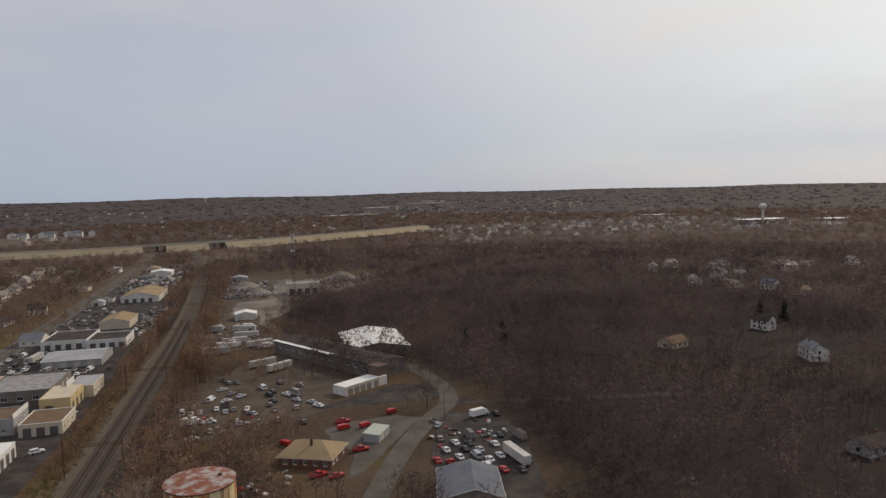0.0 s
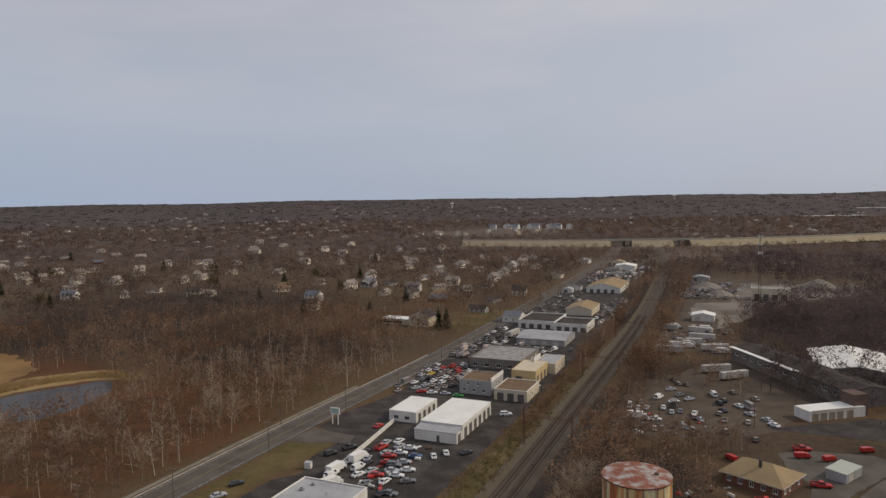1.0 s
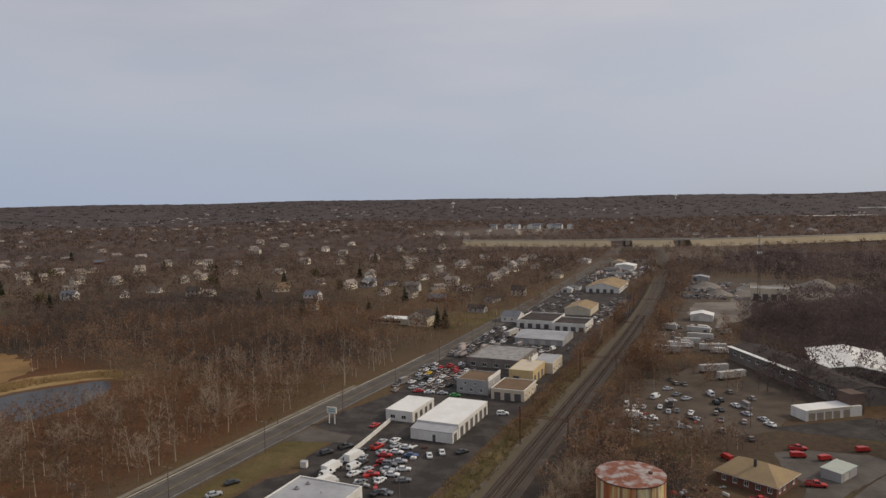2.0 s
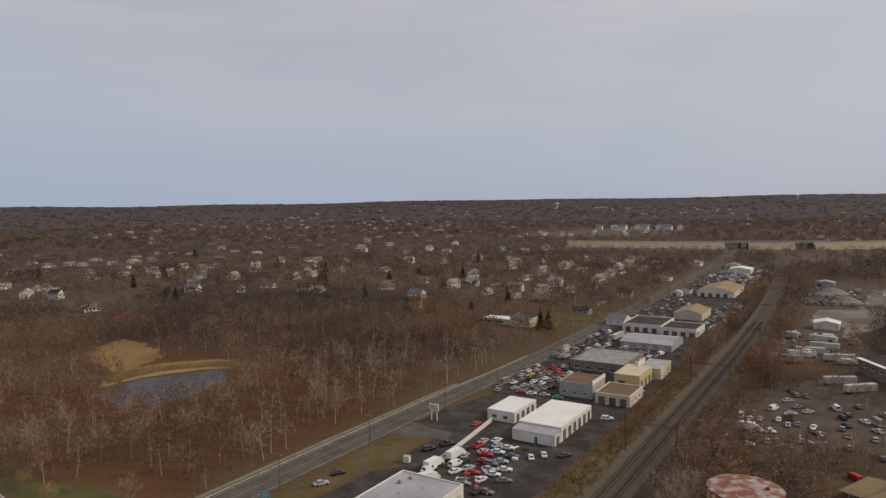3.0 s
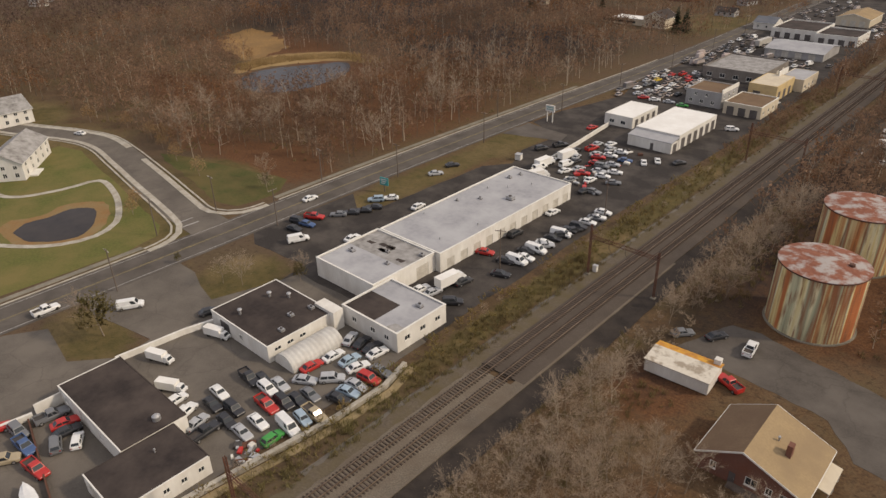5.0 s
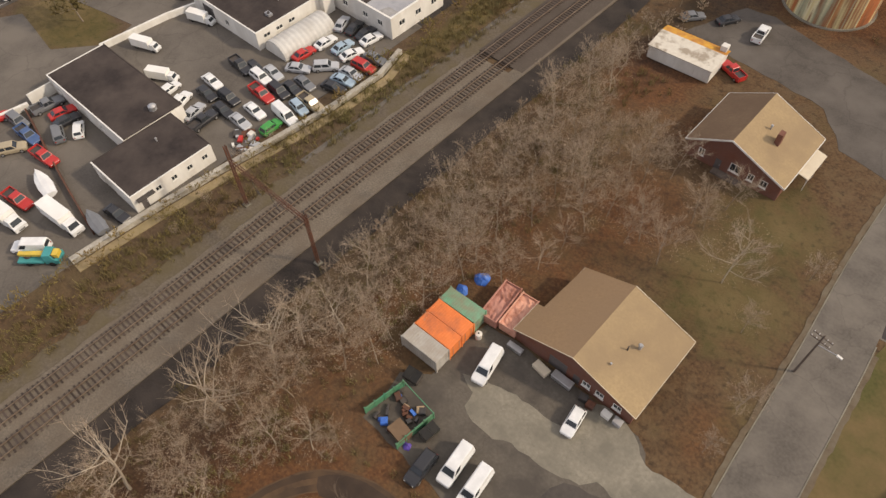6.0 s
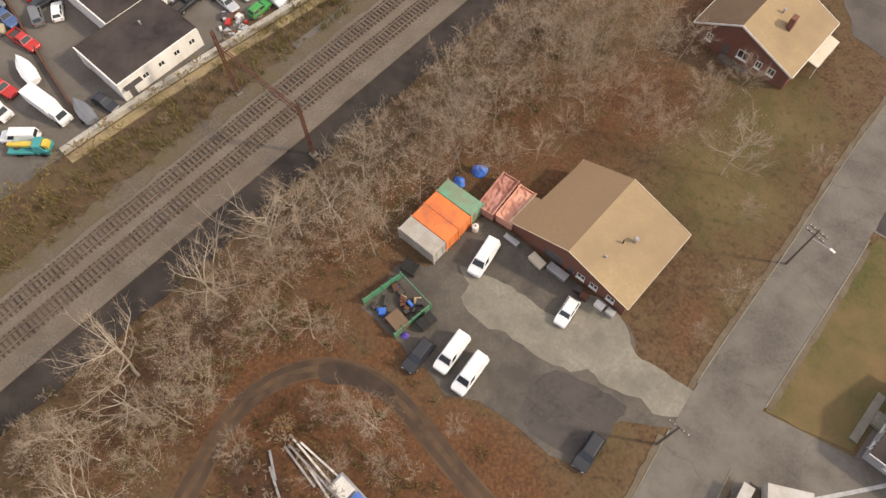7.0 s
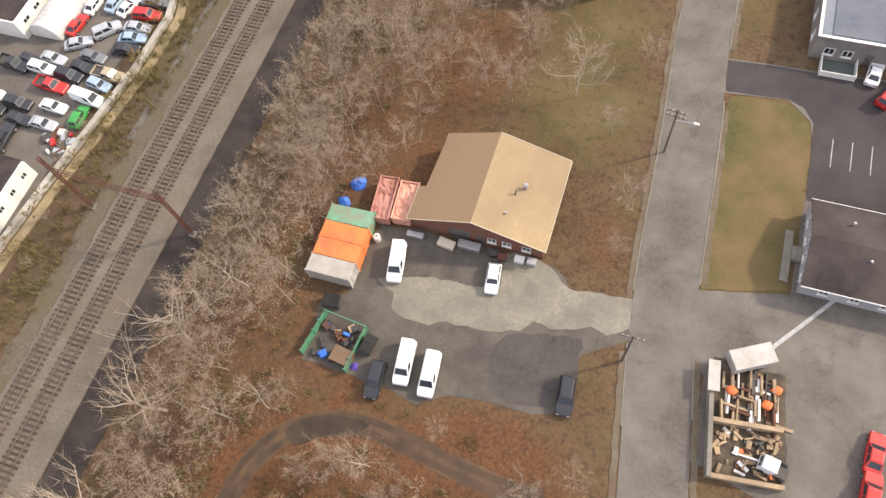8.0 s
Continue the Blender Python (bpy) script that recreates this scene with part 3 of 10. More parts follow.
def ground_material():
    m = bpy.data.materials.new("woods_floor")
    m.use_nodes = True
    n, l = m.node_tree.nodes, m.node_tree.links
    b = n["Principled BSDF"]
    b.inputs["Roughness"].default_value = 0.97
    b.inputs["Specular IOR Level"].default_value = 0.1
    geo = n.new("ShaderNodeNewGeometry")

    def noise_at(scale, detail=5, rough=0.6):
        t = n.new("ShaderNodeTexNoise")
        t.inputs["Scale"].default_value, t.inputs["Detail"].default_value, t.inputs["Roughness"].default_value = scale, detail, rough
        l.new(geo.outputs["Position"], t.inputs["Vector"])
        return t.outputs["Fac"]

    def blend(a, c, fac):
        x = n.new("ShaderNodeMix")
        x.data_type = 'RGBA'
        for sock, v in (("A", a), ("B", c)):
            if isinstance(v, tuple):
                x.inputs[sock].default_value = (*v, 1)
            else:
                l.new(v, x.inputs[sock])
        l.new(fac, x.inputs["Factor"])
        return x.outputs["Result"]

    def span(v, lo, hi):
        r = n.new("ShaderNodeMapRange")
        r.inputs["From Min"].default_value, r.inputs["From Max"].default_value = lo, hi
        l.new(v, r.inputs["Value"])
        return r.outputs["Result"]

    def plus(a, c, k):
        x = n.new("ShaderNodeMath")
        x.operation = 'MULTIPLY_ADD'
        l.new(c, x.inputs[0])
        x.inputs[1].default_value = k
        l.new(a, x.inputs[2])
        return x.outputs["Value"]

    fine, mid_n, wide, huge = noise_at(2.2), noise_at(0.35), noise_at(0.06), noise_at(0.007)
    litter = blend((0.145, 0.09, 0.048), (0.066, 0.041, 0.025), span(fine, 0.3, 0.7))
    litter = blend(litter, (0.142, 0.098, 0.056), span(mid_n, 0.45, 0.75))
    litter = blend(litter, (0.102, 0.079, 0.037), span(wide, 0.48, 0.72))
    litter = blend(litter, (0.10, 0.072, 0.05), span(huge, 0.45, 0.7))
    grass = blend((0.118, 0.09, 0.038), (0.08, 0.067, 0.028), span(mid_n, 0.35, 0.65))
    grass = blend(grass, (0.165, 0.118, 0.06), span(wide, 0.45, 0.7))
    red = blend((0.155, 0.076, 0.036), (0.082, 0.041, 0.023), span(fine, 0.35, 0.65))
    clump = noise_at(0.9, 4)
    litter = blend(litter, (0.06, 0.041, 0.026), span(clump, 0.52, 0.72))
    red = blend(red, (0.075, 0.042, 0.026), span(clump, 0.52, 0.72))
    grass = blend(grass, (0.066, 0.058, 0.024), span(clump, 0.54, 0.74))
    a1 = n.new("ShaderNodeAttribute")
    a1.attribute_name = "lawn"
    a2 = n.new("ShaderNodeAttribute")
    a2.attribute_name = "leaf_red"
    col = blend(litter, red, span(plus(a2.outputs["Fac"], mid_n, 0.9), 0.75, 1.15))
    col = blend(col, grass, span(plus(a1.outputs["Fac"], mid_n, 0.7), 0.65, 1.0))
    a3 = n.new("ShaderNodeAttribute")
    a3.attribute_name = "floor_shade"
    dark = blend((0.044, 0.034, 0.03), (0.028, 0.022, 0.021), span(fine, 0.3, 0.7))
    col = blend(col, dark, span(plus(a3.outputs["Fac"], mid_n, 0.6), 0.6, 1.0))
    a4 = n.new("ShaderNodeAttribute")
    a4.attribute_name = "far_floor"
    brush = blend((0.13, 0.099, 0.08), (0.1, 0.077, 0.064), span(wide, 0.35, 0.65))
    brush = blend(brush, (0.13, 0.1, 0.082), span(huge, 0.45, 0.7))
    col = blend(col, brush, a4.outputs["Fac"])
    l.new(col, b.inputs["Base Color"])
    bp = n.new("ShaderNodeBump")
    bp.inputs["Strength"].default_value, bp.inputs["Distance"].default_value = 0.6, 0.25
    l.new(fine, bp.inputs["Height"])
    l.new(bp.outputs["Normal"], b.inputs["Normal"])
    return m


ground_me = arrays_mesh("ground", ground_v, ground_f, ground_material())
for key, rows in (("lawn", LAWNS), ("leaf_red", REDS), ("floor_shade", FLOOR_SHADE)):
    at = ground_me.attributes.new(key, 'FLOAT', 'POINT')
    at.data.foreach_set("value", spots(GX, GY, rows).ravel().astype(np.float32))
at = ground_me.attributes.new("far_floor", 'FLOAT', 'POINT')
at.data.foreach_set("value", (np.clip((np.hypot(GX, GY) - 560) / 500, 0, 1) * (1 - np.clip(spots(GX, GY, LAWNS[-10:]) * 1.3, 0, 1))).ravel().astype(np.float32))
tagged(new("ground", ground_me), "winter ground of leaf litter, dry grass and earth", "", "", "structure")

# ---- roads and paving
main_mid = smooth_line([(-155, -320), (-154.5, -60), (-154, 60), (-154.5, 140), (-153, 240), (-150.5, 320), (-151.5, 420), (-154, 560), (-158, 720), (-165, 960), (-172, 1180), (-180, 1500)], 10)
ribbon("road", main_mid, 12.5, 0.05, ASPHALT, "grey asphalt main road with painted lines")
for d, m in ((0.0, PAINT_YELLOW), (0.35, PAINT_YELLOW), (-5.2, PAINT_LINE), (5.2, PAINT_LINE)):
    ribbon("road_line", offset_line(main_mid, d), 0.16, 0.058, m, "worn painted line on the main road", 0.006)
far_walk = [p for p in offset_line(main_mid, -8.6) if 92 < p[1] < 262]
far_walk2 = [p for p in offset_line(main_mid, -8.6) if -160 < p[1] < 62]
far_kerb = [p for p in offset_line(main_mid, -6.5) if 96 < p[1] < 330]
far_kerb2 = [p for p in offset_line(main_mid, -6.5) if -160 < p[1] < 60]
for line in (far_walk, far_walk2):
    ribbon("pavement", line, 1.7, 0.13, CONCRETE, "pale concrete pavement beside the main road")
for line in (far_kerb, far_kerb2):
    ribbon("kerb", line, 0.5, 0.17, KERB, "pale concrete kerb of the main road")

# side street that bends away to the housing
side_mid = smooth_line([(-158, 78), (-175, 79), (-198, 82.5), (-225, 87), (-252, 90), (-272, 86), (-300, 74), (-335, 66), (-380, 70)], 5)
ribbon("road", side_mid, 11.5, 0.055, ASPHALT_LOT, "grey asphalt side street curving to the houses")
north_kerb = smooth_line([(-162.2, 97), (-163.2, 90), (-169.5, 85.2), (-181, 86.6), (-208, 91.0), (-240, 95.5), (-258, 96.2), (-276, 91), (-303, 80), (-340, 73)], 3)
south_kerb = smooth_line([(-161.8, 60), (-163, 66.5), (-168.5, 71.3), (-185, 74.4), (-205, 77.2), (-230, 81), (-250, 83.6), (-266, 80.8), (-296, 68), (-332, 60)], 3)
for line in (north_kerb, south_kerb):
    ribbon("kerb", line, 0.55, 0.18, KERB, "pale concrete kerb along the side street")
ribbon("pavement", offset_line(north_kerb, -2.0)[:22], 1.7, 0.14, KERB, "pale concrete pavement along the side street")
ribbon("pavement", offset_line(north_kerb, -1.6)[26:], 2.2, 0.14, KERB, "pale concrete pavement along the side street")
ribbon("pavement", offset_line(south_kerb, 2.0), 1.7, 0.14, KERB, "pale concrete pavement along the side street")
g = Geo()
for k in range(2):
    g.box(-166.0 - k * 3.4, -165.6 - k * 3.4, 73.0, 78.0, 0.06, 0.066)
solid("stop_line", g, PAINT_LINE, "white stop line at the junction", "", kind="structure")
# garden path round the pond
pond_path = smooth_line([(-250, 46), (-226, 49), (-219, 62), (-217.5, 73), (-205, 72), (-193, 68), (-183, 62.5), (-179, 55), (-181, 47), (-188, 39.5), (-200, 33), (-225, 28)], 3)
ribbon("garden_path", pond_path, 1.8, 0.07, KERB, "pale path round the garden pond", 0.1)

# business strip between the main road and the railway
sheet("forecourt", wobble([(-147.6, -60), (-147.6, 22), (-143, 29), (-128, 27), (-121, 35), (-123, 42), (-142, 38), (-147.6, 40), (-147.8, 62), (-141, 62), (-127, 58), (-122, 74), (-121, 78.6), (-79.4, 78.6), (-79, 60), (-79.6, 8), (-80, -60)], 6, 0.3, 3),
      0.034, ASPHALT_LOT, "brown-grey worn asphalt forecourts and car yards")
sheet("forecourt", wobble([(-147.6, -60), (-147.6, 22), (-143, 29), (-128, 27), (-121, 35), (-123, 42), (-142, 38), (-147.6, 40), (-147.8, 62), (-141, 62), (-127, 58), (-122, 74), (-124, 82),
                           (-142, 80), (-148, 84), (-147.6, 118), (-139, 112), (-134, 112), (-132, 160), (-126, 168), (-131, 180), (-130, 200), (-146.2, 208), (-146, 226), (-143, 236), (-138, 262), (-144, 282), (-143.5, 330),
                           (-145.3, 420), (-147, 520), (-150, 640), (-158, 800), (-136, 800), (-105, 700), (-88, 560), (-82, 440), (-80, 330), (-79, 262), (-80.5, 160), (-80, 100), (-79, 60), (-79.6, 8), (-80, -60)], 6, 0.3, 3),
      0.03, ASPHALT_DARK, "dark worn asphalt forecourts and car yards")
sheet("forecourt", wobble([(-147, 190), (-147, 206), (-128, 203), (-126, 196)], 4, 0.3, 4), 0.036, ASPHALT, "grey asphalt drive")
# the lane on this side of the railway
lane_mid = smooth_line([(30, -160), (19.5, -40), (15.0, 0), (12.4, 20), (10.9, 31), (10.1, 41), (9.3, 60), (8.0, 85), (8.6, 120), (13.5, 155), (19.6, 177), (35, 213), (50, 239), (61, 256), (64, 280), (58, 320)], 4)
ribbon("lane", [p for p in lane_mid if p[1] > 115], 7.4, 0.054, ASPHALT, "grey asphalt lane between woods")
ribbon("lane", [p for p in lane_mid if p[1] < 122], 7.6, 0.056, ASPHALT_OLD, "old grey asphalt lane between grass verges")
def stretch_of(line, y0, y1):
    return [p for p in line if y0 <= p[1] <= y1]


lane_fine = smooth_line(lane_mid, 1.0)
for y0, y1, d in ((19, 30, -3.9), (36, 95, -3.9), (22, 31, 3.9), (38.5, 69, 3.9), (76, 112, 3.9)):
    ribbon("kerb", stretch_of(offset_line(lane_fine, d), y0, y1), 0.16, 0.10, CONCRETE, "low worn kerb along the lane", 0.2)
ribbon("lane", smooth_line([(58, 257), (70, 254), (86, 249), (115, 243), (160, 236)], 4), 5.5, 0.046, ASPHALT_DARK, "old grey asphalt lane between woods")
DIRT = mat("shoulder_dirt", (0.135, 0.098, 0.062), (0.09, 0.065, 0.043), 1.5, 0.3, (0.15, 0.125, 0.09), 0.95, 0.4)
for d, y0, y1 in ((-4.35, 34, 112), (-4.35, -30, 30), (4.35, 38, 69), (4.35, 76, 112), (4.3, -30, 31)):
    ribbon("lane_shoulder", wobble(stretch_of(offset_line(lane_fine, d), y0, y1), 0.9, 0.14, 56, False), 0.75, 0.062, DIRT, "bare dirt shoulder of the lane", 0.08)
# workshop yard: dark asphalt with a pale concrete strip
sheet("yard", wobble([(-31.5, 23.5), (-30.5, 16), (-23.5, 15.8), (-15, 15.0), (-11.7, 17.2), (-7.7, 17.5), (-1.5, 17.6), (2.6, 19.5), (1.6, 24), (2.4, 26.6), (7.6, 30.0), (7.4, 35.0), (-0.8, 34.0), (-3.6, 36.9), (-23, 37), (-27.8, 36.4), (-28, 26)], 2.0, 0.25, 11),
      0.03, ASPHALT_YARD, "dark patched asphalt yard beside the workshop")
sheet("apron", wobble([(-25.3, 28.8), (-22.5, 27.6), (-22.2, 25.6), (-20, 24.6), (-16.7, 24.7), (-15.8, 25.6), (-10, 26.0), (-5.6, 27.2), (-4.3, 29.0), (-2.3, 28.4), (0.9, 29.3), (2.6, 30.2), (4.8, 29.5), (7.6, 31.6), (7.2, 35.2), (-1.2, 34.2), (-4.2, 36.8), (-8.5, 37.6), (-10.6, 36.6), (-9.6, 32.2), (-12, 31.4), (-18.2, 31.0), (-23, 29.8)], 1.0, 0.16, 12),
      0.04, CONCRETE, "pale cracked concrete strip in the yard")
# paved lots on the other side of the lane
sheet("lot", wobble([(13.0, 32.5), (12.6, 38.2), (24.6, 41), (25, 60), (24.3, 67), (21, 70), (12.6, 69.3), (11.6, 75.4), (24, 76), (60, 78), (110, 70), (110, -40), (30, -40), (26, 10), (24, 16), (16.5, 18), (16.5, 28)], 3, 0.15, 13),
      0.03, ASPHALT_OLD, "grey asphalt lot behind the lane", )
sheet("lot", wobble([(24.9, 54.5), (24.5, 67), (23.3, 69.0), (21, 70.2), (12.7, 69.6), (11.8, 75.2), (24, 75.8), (60, 77.4), (62, 54.5)], 3, 0.12, 53), 0.036, mat("asphalt_new", (0.053, 0.045, 0.046), (0.038, 0.033, 0.034), 3.0, 0.12, (0.07, 0.06, 0.058), 0.9, 0.2), "dark newer asphalt of a parking lot")
sheet("yard_patch", wobble([(-7.4, 26.4), (-5.6, 27.0), (1.9, 28.3), (3.0, 19.3), (-4.8, 18.2), (-7.0, 18.6), (-8.2, 22.4)], 1.0, 0.28, 54), 0.036, mat("asphalt_patch", (0.078, 0.068, 0.061), (0.056, 0.049, 0.045), 2.0, 0.2, (0.092, 0.08, 0.07), 0.9, 0.25, crack=0.07), "darker patch of newer asphalt in the yard")
sheet("lawn_island", wobble([(14.4, 38.6), (24.2, 41.2), (24.6, 60), (24.4, 64.6), (23.7, 67.0), (22.4, 68.6), (20.4, 69.5), (15, 69.2), (13.6, 68.6), (13.1, 66.4), (13.6, 52)], 2, 0.2, 14), 0.06, mat("lawn_dry", (0.098, 0.088, 0.034), (0.07, 0.066, 0.025), 2.0, 0.12, (0.165, 0.112, 0.056), 0.97, 0.5), "dry grass island between lane and lot")
# access yard by the tanks
sheet("yard", wobble([(-41, 110), (-35.5, 124), (-30, 124.5), (-15, 121), (-4, 118), (5, 114), (5, 97), (-6, 99), (-12, 106.5), (-24, 108), (-33, 109)], 2.5, 0.3, 15), 0.03, ASPHALT, "grey asphalt yard by the storage tanks")
# works yard round the hipped brick building, and the vehicle lot further on
sheet("yard", wobble([(14, 192), (19, 196), (31, 216), (46, 240), (38, 246), (20, 244), (10, 238), (12, 224), (18, 214)], 3, 0.4, 16), 0.03, ASPHALT, "grey asphalt works yard")
sheet("lot", wobble([(38, 180), (42, 205), (52, 236), (58, 242), (72, 238), (76, 226), (74, 200), (68, 172), (60, 156), (50, 158)], 3, 0.4, 17), 0.03, ASPHALT_DARK, "dark asphalt vehicle lot")
sheet("lot", wobble([(8, 262), (18, 270), (44, 288), (72, 282), (62, 262), (46, 258), (40, 300), (6, 366), (-4, 366), (-6, 330), (2, 300)][:5], 3, 0.4, 18), 0.03, ASPHALT_DARK, "dark gravelly lot by the garages")
sheet("scrap_yard_floor", wobble([(-46, 236), (-46, 310), (-30, 330), (-10, 370), (4, 368), (34, 302), (16, 276), (12, 262), (-8, 244)], 4, 0.8, 19), 0.02, mat("yard_earth", (0.085, 0.066, 0.052), (0.058, 0.046, 0.038), 1.5, 0.08, (0.115, 0.09, 0.068), 0.95, 0.5), "bare brown earth of a car yard")
sheet("yard", wobble([(-48, 400), (-50, 470), (-50, 480), (-50, 690), (-20, 740), (40, 735), (105, 690), (84, 620), (36, 580), (-2, 500), (-8, 470), (2, 410), (-12, 378), (-34, 384)], 8, 1.5, 26),
      0.026, MATS["yard_earth"], "dark earth yard with parked vehicles")
sheet("gravel_yard", wobble([(-36, 500), (-34, 560), (-8, 572), (-4, 640), (30, 700), (76, 700), (96, 672), (76, 628), (30, 586), (8, 560), (4, 500), (-8, 470), (-4, 440), (-14, 452), (-16, 492)], 6, 1.5, 20),
      0.034, mat("gravel_pale", (0.27, 0.24, 0.205), (0.21, 0.185, 0.16), 1.0, 0.03, (0.13, 0.11, 0.095), 0.95, 0.4), "pale gravel yard with heaps")

# ponds
sheet("garden_pond", wobble(smooth_line([(-198, 41), (-189, 42.2), (-182.6, 49.5), (-184, 55.5), (-189.6, 59.6), (-197, 62.6), (-202.2, 58), (-201, 51), (-202, 45.5), (-198, 41)], 2)[:-1], 2, 0.2, 21), 0.03, WATER, "small dark garden pond", depth=0.1)
sheet("pond", wobble(smooth_line([(-297, 180), (-299, 193), (-290, 212), (-279, 227), (-266, 220), (-257, 205), (-254, 186), (-259, 170), (-275, 165), (-288, 168), (-297, 180)], 3)[:-1], 3, 0.8, 22), 0.04, WATER, "dark pond in the woods", depth=0.1)
sheet("garden_lawn", wobble([(-262, 34), (-232, 24), (-165, 24), (-164, 56), (-166, 66), (-172, 69.5), (-205, 74.6), (-232, 78.5), (-250, 81), (-262, 78), (-258, 60)], 4, 0.3, 41), 0.01, mat("lawn_green", (0.125, 0.128, 0.038), (0.08, 0.09, 0.028), 1.5, 0.08, (0.165, 0.135, 0.052), 0.97, 0.5), "short winter lawn round the garden pond")
sheet("verge_lawn", wobble([(-165.5, 97), (-166, 91), (-172, 88.6), (-208, 94.5), (-226, 97.5), (-214, 103), (-196, 107), (-182, 110), (-172, 112), (-166, 106)], 4, 0.8, 42), 0.01, mat("verge_green", (0.085, 0.088, 0.03), (0.055, 0.06, 0.022), 1.5, 0.1, (0.12, 0.095, 0.04), 0.97, 0.5), "green grass corner beside the street")
sheet("pond_bank", wobble(smooth_line([(-204, 39), (-188, 39.6), (-179.8, 49), (-182, 58), (-190, 64), (-200, 66.5), (-206, 58), (-204, 50), (-207, 44), (-204, 39)], 2)[:-1], 2, 0.4, 23), 0.014, mat("bank_earth", (0.26, 0.15, 0.065), (0.20, 0.115, 0.05), 1.5, 0.2, (0.22, 0.16, 0.08), 0.97, 0.5), "brown dry bank round the garden pond", depth=0.2)
sheet("reed_bed", wobble(smooth_line([(-318, 190), (-322, 214), (-300, 242), (-276, 244), (-268, 232), (-281, 231), (-293, 216), (-302, 198), (-304, 178), (-318, 190)], 3)[:-1], 3, 1.0, 24), 0.03, mat("reed_floor", (0.28, 0.185, 0.085), (0.22, 0.14, 0.065), 0.8, 0.06, (0.3, 0.21, 0.1), 0.97, 0.5), "golden dry reeds beside the pond")
sheet("meadow", wobble(smooth_line([(-322, 196), (-330, 226), (-362, 246), (-396, 250), (-388, 226), (-358, 206), (-322, 196)], 5)[:-1], 3, 4.0, 25), 0.03, mat("meadow_gold", (0.33, 0.2, 0.08), (0.22, 0.13, 0.055), 0.8, 0.05, (0.2, 0.125, 0.058), 0.97, 0.5), "golden brown meadow among the woods")

# dirt track in the woods
TRACK = smooth_line([(-28, -18), (-30.5, -9.9), (-32.2, -5), (-32.3, -0.5), (-31.2, 3.6), (-28.6, 7.2), (-24.8, 9.6), (-20.0, 10.6), (-15.2, 10.3), (-9.5, 9.4), (-2.5, 8.6), (3.5, 8.8)], 1.5)
ribbon("dirt_track", wobble(TRACK, 1.2, 0.12, 51, False), 2.7, 0.03, mat("track_mud", (0.086, 0.059, 0.042), (0.052, 0.037, 0.028), 1.2, 0.25, (0.125, 0.078, 0.046), 0.95, 0.5), "dark muddy track through the scrub")
for side in (-0.75, 0.75):
    ribbon("wheel_rut", wobble(offset_line(TRACK, side), 1.2, 0.1, 57 + int(side * 4), False), 0.8, 0.034, mat("rut_mud", (0.066, 0.046, 0.034), (0.046, 0.033, 0.025), 1.2, 0.3, (0.098, 0.064, 0.041), 0.92, 0.4) if side < 0 else MATS["rut_mud"], "dark wheel rut worn into the muddy track")
sheet("mud_hollow", wobble(smooth_line([(-29.4, 7.4), (-26.8, 9.8), (-22.0, 11.2), (-19.6, 10.8), (-21.4, 9.0), (-25.0, 7.6), (-27.6, 5.8), (-29.4, 7.4)], 1.0)[:-1], 0.8, 0.15, 52), 0.04, mat("wet_mud", (0.04, 0.03, 0.025), (0.028, 0.022, 0.019), 1.2, 0.3, (0.075, 0.052, 0.038), 0.88, 0.4), "wet dark hollow in the muddy track")

# ---- highway on its embankment, and the overpass
hwy_line = smooth_line([(-450, 1122), (-430, 1125), (-300, 1145), (-215, 1165), (-85, 1205), (60, 1290), (200, 1400), (330, 1520)], 12)
hb = Geo()
rings = []
for (ax, ay), (bx, by), (cx, cy), (dx, dy) in zip(offset_line(hwy_line, 26), offset_line(hwy_line, 13), offset_line(hwy_line, -13), offset_line(hwy_line, -30)):
    rings.append([(ax, ay, -0.5), (bx, by, 9.5), (cx, cy, 9.5), (dx, dy, -0.5)])
gap = [i for i, p in enumerate(hwy_line) if -205 < p[0] < -60]
openings = [[i for i in gap if a < hwy_line[i][0] < b] for a, b in ((-205, -166), (-116, -84))]
hb.loft(rings[:openings[0][0] + 1])
hb.loft(rings[openings[0][-1]:openings[1][0] + 1])
hb.loft(rings[openings[1][-1]:])
solid("highway_embankment", hb, mat("embankment_grass", (0.40, 0.335, 0.235), (0.32, 0.265, 0.18), 0.3, 0.03, (0.31, 0.25, 0.16), 0.97, 0.3), "straw-coloured grass embankment of the highway", "", kind="structure")
ribbon("road", hwy_line, 22, 10.2, CONCRETE, "pale concrete highway on its embankment", 0.9)
ov = thing("overpass_rail", -130, 1185, 0, "concrete parapets and piers of the highway bridge", "bridge")
for d in (11.2, -11.2):
    line = [(p[0] + 130, p[1] - 1185) for p in offset_line(hwy_line, d)][gap[0] - 1:gap[-1] + 2]
    ribbon("parapet", line, 0.5, 11.4, KERB, height=2.6, parent=ov)
for k in [o[len(o) // 2] for o in openings]:
    x, y = hwy_line[k]
    part("pier", Geo().box(x + 130 - 1.2, x + 131.2, y - 1185 - 9, y - 1176, -0.2, 9.4), CONCRETE, ov)
